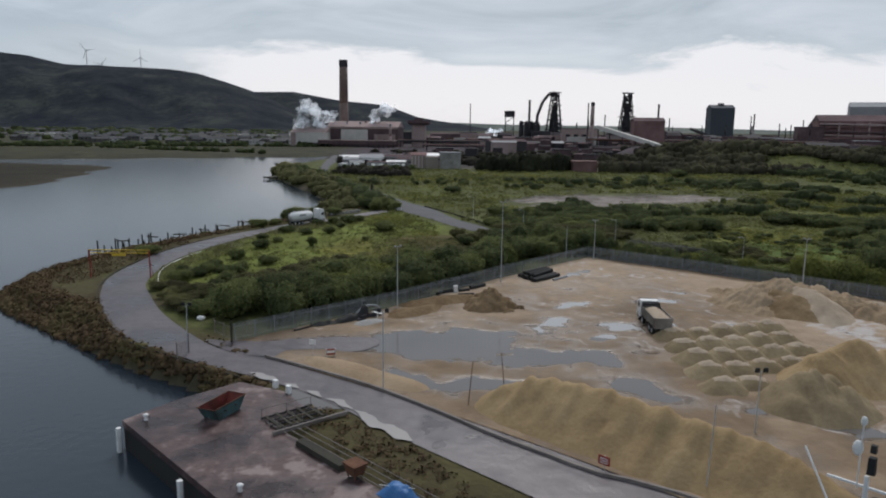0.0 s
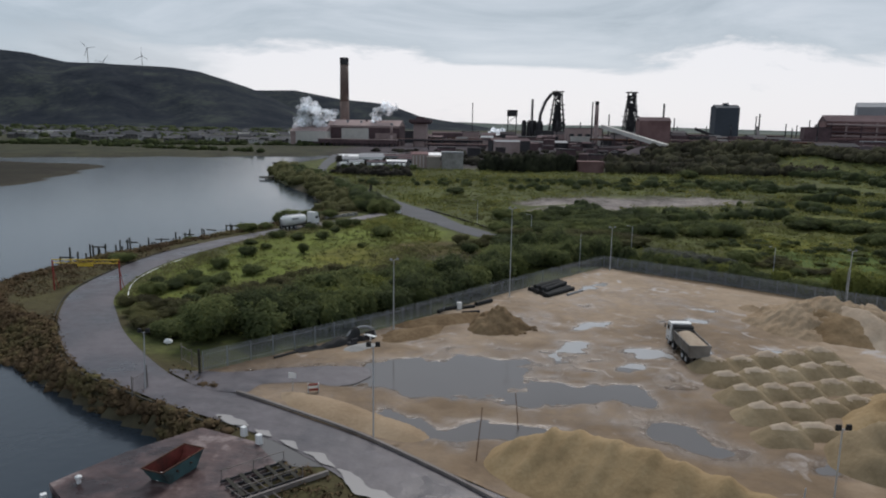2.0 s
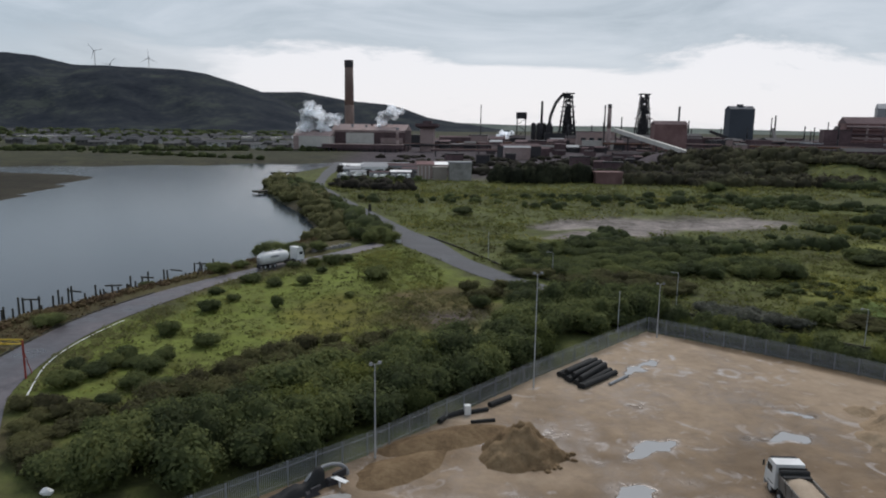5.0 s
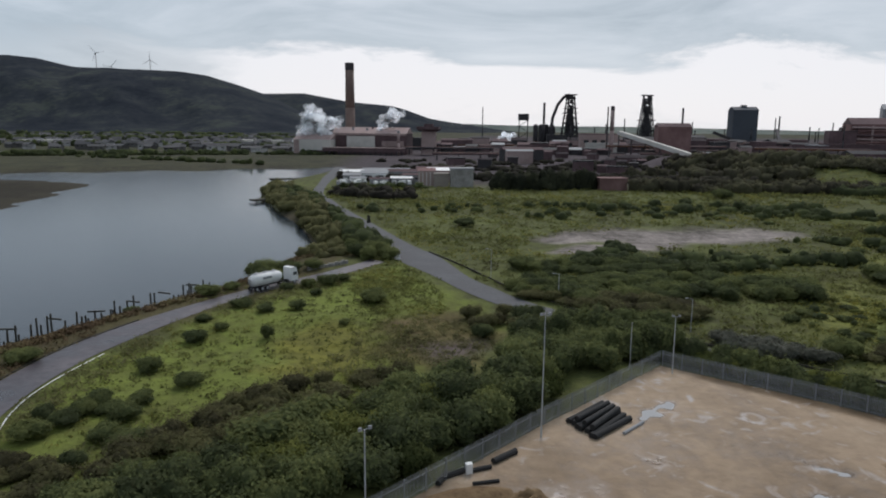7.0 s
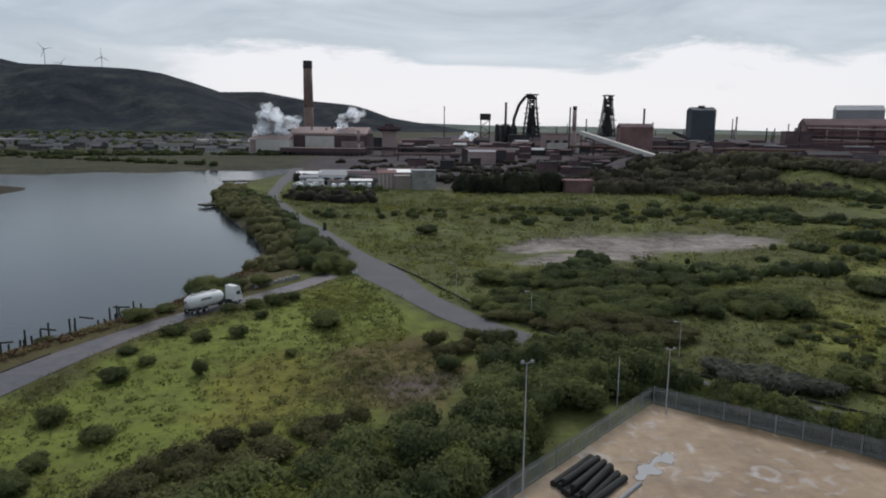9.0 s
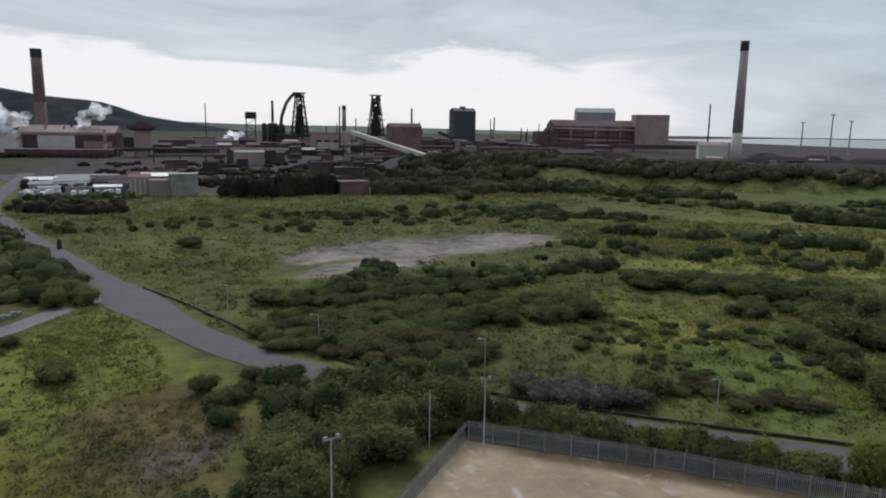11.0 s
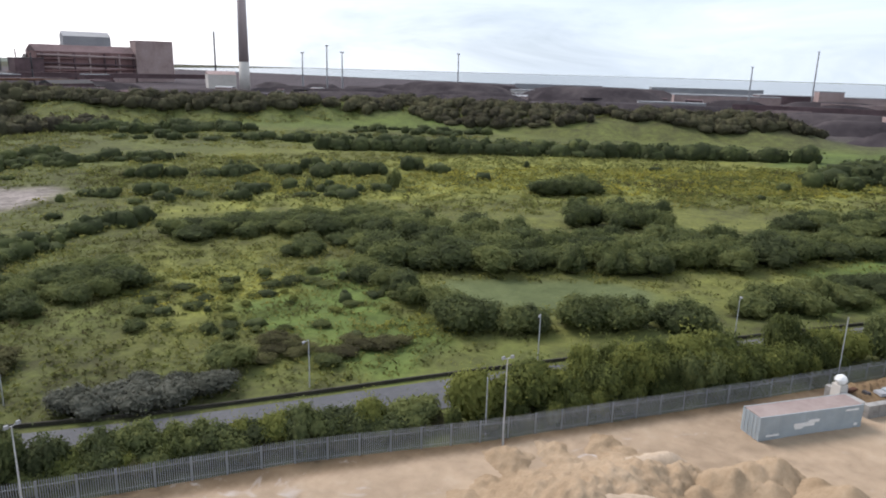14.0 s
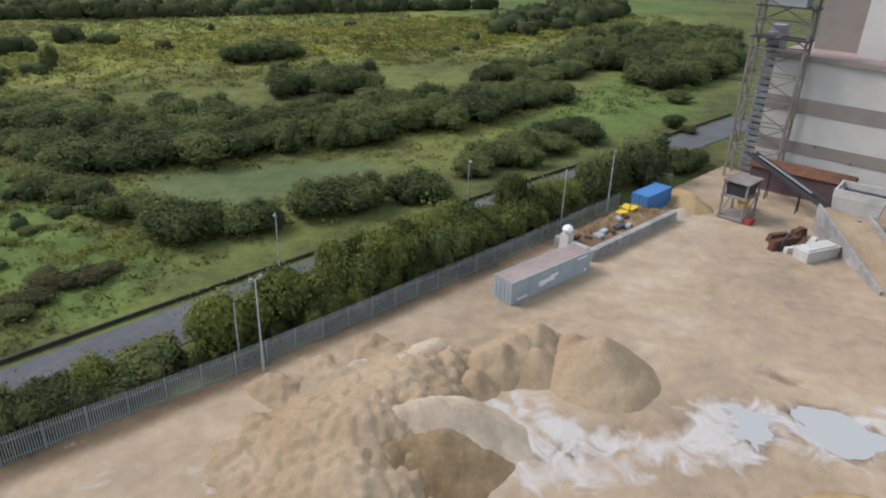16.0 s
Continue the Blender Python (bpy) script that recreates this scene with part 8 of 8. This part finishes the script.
for k in range(2):
    part("navigation_lamp", Shape().tube((0.25, 0.35, 18.6 + 0.6 * k), (0.25, 0.35, 19.0 + 0.6 * k), 0.12, 0.12, 8), BLACK, ship)

# ---- river edge ----
ruin = thing("derelict_jetty", "row of decayed dark timber piles along the river", "jetty ruin")
rng = np.random.default_rng(12)
river_edge = resample([(-86.2, 146), (-83.2, 155), (-80.4, 160.3), (-77.4, 166.3), (-74.6, 172.7), (-72.4, 179.6), (-70.4, 184.8), (-68, 192)], 40)
for k, (x, y) in enumerate(river_edge):
    for side in (0.0, 2.2):
        if rng.uniform() < (0.8 if not side else 0.4):
            h = rng.uniform(0.2, 2.4) if not side else rng.uniform(-1.6, 1.3)
            px, py = x - side + rng.uniform(-0.4, 0.4), y - side * 0.3 + rng.uniform(-0.4, 0.4)
            part("post", Shape().tube((px, py, -7), (px + rng.uniform(-0.15, 0.15), py, h - 1.0), 0.2, 0.16, 7), TIMBER, ruin)
    if k % 6 == 0:
        part("cross_beam", Shape().box(x - 1.2, y, -0.7 + rng.uniform(-0.3, 0.9), 3.0, 0.25, 0.25, rng.uniform(-20, 20)), TIMBER, ruin)
for x, y, turn, L in ((-117, 374, 48, 30), (-155, 492, 25, 22)):
    p = thing("old_pier", "low dark pier standing in the river", "pier", "old piers", local(x, y, turn, WATER_Z - 0.9))
    part("deck", Shape().box(0, 0, 1.6, L, 6, 0.7), TIMBER, p)
    for k in range(8):
        part("pile", Shape().tube((-L / 2 + 1 + k * (L - 2) / 7, -2.4, -3), (-L / 2 + 1 + k * (L - 2) / 7, -2.4, 1.7), 0.3, n=7), TIMBER, p)
wall = thing("stone_wall", "low pale stone wall by the road junction", "wall", "", local(-47.5, 212, 60))
for k in range(12):
    part("stone", Shape().box(-6.5 + 1.1 * k, 0.1 * math.sin(k * 2.0), -0.2, 1.05, 0.6, 0.9 + 0.12 * math.sin(k * 3.3), 0, 0.95, 0.08), CONCRETE, wall)
tagged(part("white_block", Shape().box(-33.2, 223.5, 0.0, 1.3, 0.9, 0.9, 30, 0.9, 0.08), WHITE), "white concrete block at the junction", "block")
tagged(part("dark_marker", Shape().box(-55.0, 288, 0.0, 1.2, 1.2, 2.6, 30, 0.6, 0.2), TIMBER), "dark upright marker stump beside the road", "post")

# ---- town, works clutter and distance ----
house_wall = Shape().box(0, 0, -0.5, 9.5, 7.5, 5.8)
for side in (-1, 1):
    house_wall.add([(side * 4.75, -3.75, 5.3), (side * 4.75, 3.75, 5.3), (side * 4.75, 0, 7.9)], [(0, 1, 2)])
first_house = thing("house", "pale rendered house with a dark slate roof", "house", "houses below the hill", local(-700, 1250, 10))
part("wall", house_wall, RENDERED, first_house)
part("roof", Shape().gable(0, 0, 5.3, 9.5, 7.5, 2.7, 0, 0.4), ROOFTILE, first_house)
for k in range(3):
    part("window", Shape().box(-3 + 3 * k, -3.78, 2.9, 1.2, 0.1, 1.2), GLASS, first_house)
rng = np.random.default_rng(77)
for k in range(250):
    row = k % 10
    y = 880 + 110 * row + rng.uniform(-25, 25)
    x = (-0.72 + 0.5 * ((k // 10) / 25 + 0.12 * math.sin(row * 2.3)) ** 1.0 + rng.uniform(-0.012, 0.012)) * y - 20
    b = copy_thing(first_house, local(x, y, rng.uniform(-40, 40), float(height_at(x, y))))
    b.scale = (rng.uniform(0.9, 2.6), rng.uniform(0.9, 1.6), rng.uniform(0.8, 1.25))
building("warehouse", "long white warehouse across the river", -700, 1010, 70, 18, 7, CREAM, 12)
building("warehouse", "long grey warehouse across the river", -700, 1050, 90, 24, 7, GREYCLAD, 12)
building("warehouse", "pale low warehouse across the river", -430, 1150, 80, 24, 7, CREAM, -8)
scrub("far_hedges", "dark hedges and trees across the river", LEAF, [(-700, 1000, 420, 30, 8, 260, 14, 7), (-450, 740, 260, 14, 22, 200, 10, 5), (-700, 1350, 500, 60, 5, 260, 18, 9), (-900, 1750, 500, 60, 5, 200, 24, 10), (-330, 660, 120, 8, -20, 60, 7, 3.5), (-800, 640, 300, 12, 12, 120, 9, 4)], 106, 16)

# boats, vans and stores in the compound by the river
def van(x, y, turn, k):
    v = thing("parked_van", "white parked van in the riverside compound", "van", "parked vans", local(x, y, turn))
    part("body", Shape().box(0, 0, 0.5, 5.6, 2.1, 1.9, 0, 0.94, 0.2), WHITE if k % 3 else GREYCLAD, v)
    part("windscreen", Shape().box(2.55, 0, 1.4, 0.2, 1.7, 0.7), GLASS, v)
    for wx in (-1.8, 1.8):
        for side in (-1, 1):
            part("wheel", Shape().tube((wx, side * 0.8, 0.38), (wx, side * 1.02, 0.38), 0.38, 0.38, 10), BLACK, v)


rng = np.random.default_rng(21)
for k in range(44):
    van(-106 + (k % 11) * 5.0 + rng.uniform(-1.5, 1.5), 434 + (k // 11) * 12 + rng.uniform(-3, 3) + (k % 11) * 1.4, rng.uniform(60, 120), k)
for k, (x, y, sx, sy, h, mat) in enumerate(((-98, 452, 9, 5, 3, WHITE), (-84, 446, 11, 5, 3.2, GREYCLAD), (-72, 450, 12, 6, 3.5, GREYCLAD), (-90, 496, 30, 8, 5, GREYCLAD), (-58, 500, 26, 10, 6, WHITE), (-110, 485, 14, 8, 4.5, WHITE), (-92, 470, 16, 9, 5, WHITE), (-74, 478, 22, 9, 5.5, GREYCLAD), (-52, 480, 18, 10, 6.5, PINK), (-104, 462, 10, 8, 4, GREYCLAD), (-66, 455, 12, 7, 5, GREYCLAD))):
    building("store_shed", "small works store in the riverside compound", x, y, sx, sy, h, mat, 8, "gable", (GREYCLAD, MAROON, WHITE)[k % 3], windows=2)
# works clutter between the halls
rng = np.random.default_rng(31)
for k in range(46):
    y = rng.uniform(700, 1250)
    x = rng.uniform(-0.12, 0.52) * y
    if 0.05 < x / y < 0.2 and y < 960:
        continue
    building("works_building", "sooty low works building among pipework", x, y, rng.uniform(10, 40), rng.uniform(10, 26), rng.uniform(5, 16), (MAROON, DARKSTEEL, MAROON, MAROON, PINK)[k % 5], rng.uniform(-20, 20), "gable" if k % 2 else "flat", (DARKSTEEL, MAROON, GREYCLAD)[k % 3])
for k in range(26):
    y = rng.uniform(1000, 1500)
    x = rng.uniform(0.05, 0.6) * y
    chimney("stack", "slender dark works stack", x, y, rng.uniform(28, 46), 1.0, 0.8, DARKSTEEL, DARKSTEEL)


for k in range(44):
    f, g_ = rng.uniform(0, 1), rng.uniform(0, 1)
    x, y = 470 + 420 * f + 60 * g_, 640 - 480 * f + 240 * g_
    building("ore_hut", "small dusty low building in the ore yard", x, y, rng.uniform(6, 26), rng.uniform(5, 12), rng.uniform(2.5, 6), (COAL, MAROON, PINK, COAL, GREYCLAD, DUSTRED)[k % 6], rng.uniform(-90, -40), "gable" if k % 3 else "flat", (COAL, MAROON, GREYCLAD)[k % 3])


def far_conveyor(a, b, label, mat=DARKSTEEL):
    a, b = Vector(a), Vector(b)
    c = thing("works_conveyor", label, "conveyor", "works conveyors", Matrix.Translation((a.x, a.y, 0)))
    d = b - a
    part("gallery", Shape().tube((0, 0, a.z), (d.x, d.y, b.z), 3.0, 3.0, 4), mat, c)
    for k in range(5):
        f = k / 5
        part("trestle", Shape().tube((d.x * f, d.y * f, 0), (d.x * f, d.y * f, a.z + (b.z - a.z) * f), 0.7, n=5), DARKSTEEL, c)


rng = np.random.default_rng(33)
for k in range(70):
    y = rng.uniform(560, 1050)
    x = rng.uniform(-0.1, 0.5) * y
    building("works_hut", "small sooty brown works building among spoil", x, y, rng.uniform(6, 22), rng.uniform(5, 12), rng.uniform(3, 9), (MAROON, DARKSTEEL, MAROON, COAL, PINK, MAROON, COAL)[k % 7], rng.uniform(-25, 25), "gable" if k % 3 else "flat", (DARKSTEEL, MAROON, COAL)[k % 3])
for k in range(22):
    y = rng.uniform(720, 1150)
    x, z, L = rng.uniform(-0.1, 0.5) * y, rng.uniform(5, 14), rng.uniform(40, 130)
    p = thing("pipe_bridge", "sooty elevated pipes on trestles across the works", "pipe bridge", "pipe bridges", local(x, y, rng.uniform(-18, 18)))
    for q in range(3):
        part("pipe", Shape().tube((-L / 2, q * 1.8, z + 0.4 * q), (L / 2, q * 1.8, z + 0.4 * q), 0.9, n=8), (MAROON, RUST, DARKSTEEL)[(k + q) % 3], p)
    for q in range(5):
        part("trestle", Shape().box(-L * 0.45 + L * 0.225 * q, 1.8, -0.5, 0.8, 4.0, z), DARKSTEEL, p)
far_conveyor((105, 882, 27), (153, 719, 7), "long pale inclined conveyor gallery", CREAM)
far_conveyor((445, 1380, 30), (400, 1220, 4), "dark inclined conveyor gallery")
far_conveyor((360, 1250, 4), (300, 1240, 26), "dark inclined conveyor gallery")
far_conveyor((470, 1180, 34), (420, 1090, 4), "maroon inclined conveyor gallery")
wt_ = thing("water_tank_tower", "dark water tank on a braced lattice tower", "tower", "", local(-6, 1396))
part("tank", Shape().box(0, 0, 44, 20, 16, 12, 0, 1, 2), DARKSTEEL, wt_)
for k in range(4):
    part("leg", Shape().tube(((-8, 8, 8, -8)[k], (-6, -6, 6, 6)[k], 0), ((-8, 8, 8, -8)[k], (-6, -6, 6, 6)[k], 44), 0.9, n=6), DARKSTEEL, wt_)
for k in range(4):
    part("brace", Shape().tube((-8 if k % 2 else 8, -6, 11 * k), (8 if k % 2 else -8, -6, 11 * k + 11), 0.5, n=5), DARKSTEEL, wt_)


def coal(cx, cy, rx, ry, turn, top, seed):
    heap("coal_stockpile", "long dark coal and ore stockpile", blob(cx, cy, rx, ry, turn, seed, 18), top, 0.55, COAL, seed, max(3.0, rx / 26), gullies=0.1)


coal(452, 84, 60, 21, -76, 11, 31)
coal(500, 150, 40, 20, -60, 9, 32)
coal(480, 420, 70, 26, -60, 14, 33)
coal(460, 330, 45, 22, -72, 12, 34)
coal(130, 700, 70, 26, 4, 9, 13)
coal(250, 680, 80, 28, -10, 11, 14)
coal(370, 640, 80, 26, -25, 10, 15)
coal(320, 780, 90, 30, -10, 12, 16)
coal(560, 480, 70, 26, -55, 13, 21)
coal(540, 330, 60, 24, -70, 10, 22)
coal(800, 640, 90, 30, -60, 16, 23)
coal(860, 480, 110, 34, -66, 15, 24)
coal(600, 170, 60, 24, -75, 8, 25)
coal(655, 565, 85, 50, -60, 17, 3)
coal(740, 430, 95, 48, -64, 17, 4)
coal(560, 620, 70, 22, -50, 9, 5)
coal(620, 330, 90, 30, -70, 7, 6)
coal(470, 560, 60, 24, -40, 10, 7)
coal(700, 190, 60, 30, -80, 14, 8)
rng = np.random.default_rng(83)
for k in range(26):
    f, g_ = rng.uniform(0, 1), rng.uniform(0, 1)
    coal(480 + 330 * f + 260 * g_, 760 - 560 * f + 240 * g_, rng.uniform(25, 60), rng.uniform(12, 24), rng.uniform(-80, -40), rng.uniform(4, 10), 40 + k)


for bx, by, bw, bm in ((640, 180, 90, DUSTRED), (690, 96, 26, CREAM), (700, 60, 80, MAROON), (615, 215, 40, PINK), (760, 150, 120, DUSTRED), (585, 128, 30, PINK)):
    building("ore_shed", "long low dusty shed in the ore yard", bx, by, bw, 14, 7, bm, -76, "flat", bm)
far_conveyor((655, 60, 9), (600, 250, 9), "long low maroon conveyor gallery in the ore yard", MAROON)
far_conveyor((720, 20, 10), (690, 200, 10), "long low pale conveyor gallery in the ore yard", PINK)


def lighting_mast(x, y, h):
    m = thing("dock_mast", "slender grey dock lighting mast", "mast", "dock masts", local(x, y))
    part("pole", Shape().tube((0, 0, -1), (0, 0, h), 1.0, 0.6, 8), GREYCLAD, m)
    part("head", Shape().box(0, 0, h, 5, 1.4, 1.2), GREYCLAD, m)


for x, y, h in ((602.6, 755, 45), (624, 735, 54), (637, 722, 47), (729, 613, 49), (860, 300, 42), (890, 240, 60)):
    lighting_mast(x, y, h)
for k, (x, y, sx, sy, h, mat) in enumerate(((795, 523, 90, 20, 8, CREAM), (878, 330, 120, 16, 9, PINK), (893, 224, 26, 16, 18, PINK), (960, 420, 200, 16, 7, CREAM), (1050, 640, 140, 20, 10, GREYCLAD), (840, 700, 90, 18, 9, GREYCLAD), (1000, 250, 150, 30, 10, MAROON), (700, 205, 90, 14, 6, PINK), (760, 150, 120, 14, 7, PINK), (830, 100, 140, 18, 7, GREYCLAD), (660, 320, 60, 12, 7, GREYCLAD), (720, 520, 50, 12, 6, PINK), (940, 160, 160, 16, 12, PINK), (1100, 420, 160, 24, 12, GREYCLAD))):
    building("dock_shed", "low pale dock shed beyond the stockpiles", x, y, sx, sy, h, mat, -62, "flat", GREYCLAD)


def turbine(x, y, z, h, spin):
    t = thing("wind_turbine", "white wind turbine standing on the hill crest", "wind turbine", "wind turbines", local(x, y, 12, z))
    part("tower", Shape().tube((0, 0, -8), (0, 0, h), 2.0, 1.2, 10), CREAM, t)
    part("nacelle", Shape().box(0, 0, h - 1, 3, 7, 3.4, 0, 1, 0.5), GREYCLAD, t)
    for k in range(3):
        g_ = radians(spin + 120 * k)
        c, s_ = math.cos(g_), math.sin(g_)
        part("blade", Shape().add([(-1.3 * s_, -4, h + 0.7 + 1.3 * c), (1.3 * s_, -4, h + 0.7 - 1.3 * c), (38 * c + 0.4 * s_, -4, h + 0.7 + 38 * s_ - 0.4 * c), (38 * c - 0.4 * s_, -4, h + 0.7 + 38 * s_ + 0.4 * c), (0, -4.8, h + 0.7)], [(0, 1, 2, 3), (0, 4, 1), (4, 2, 1), (4, 3, 2), (0, 3, 4)]), GREYCLAD, t)


turbine(-1876, 3005, 243, 88, 10)
turbine(-1840, 3060, 243, 34, 50)
turbine(-1627, 3005, 240, 60, 90)


def steam(label, puffs, seed):
    """A drifting plume built of soft overlapping puffs."""
    s, rng = Shape(), np.random.default_rng(seed)
    for x, y, z, r in puffs:
        for k in range(10):
            o = rng.normal(0, 0.5, 3) * r
            q = r * rng.uniform(0.3, 0.75)
            s.ball(x + o[0], y + o[1], z + o[2] * 0.8, q, q, q * 0.85, 0.45, 14, rng.uniform(0, 50), 1.4)
    return tagged(part("steam_plume", s, STEAM, None, "", True), label, "steam", "steam plumes", "stuff")


steam("white steam cloud rising over the mill hall", [(-260, 846, 16, 8), (-257, 848, 26, 11), (-248, 850, 36, 13), (-240, 853, 40, 14), (-250, 852, 44, 10), (-228, 856, 34, 10), (-222, 858, 38, 7), (-240, 850, 24, 10), (-230, 852, 20, 7)], 1)
steam("slanting white steam plume from the mill roof", [(-173, 868, 27, 4), (-169, 869, 33, 5.5), (-163, 870, 40, 7), (-155, 871, 44, 7), (-146, 873, 46, 4.5)], 2)
steam("low white steam beside the furnace", [(-48, 1380, 10, 6), (-40, 1382, 15, 7), (-32, 1384, 12, 6), (-24, 1385, 17, 5)], 4)
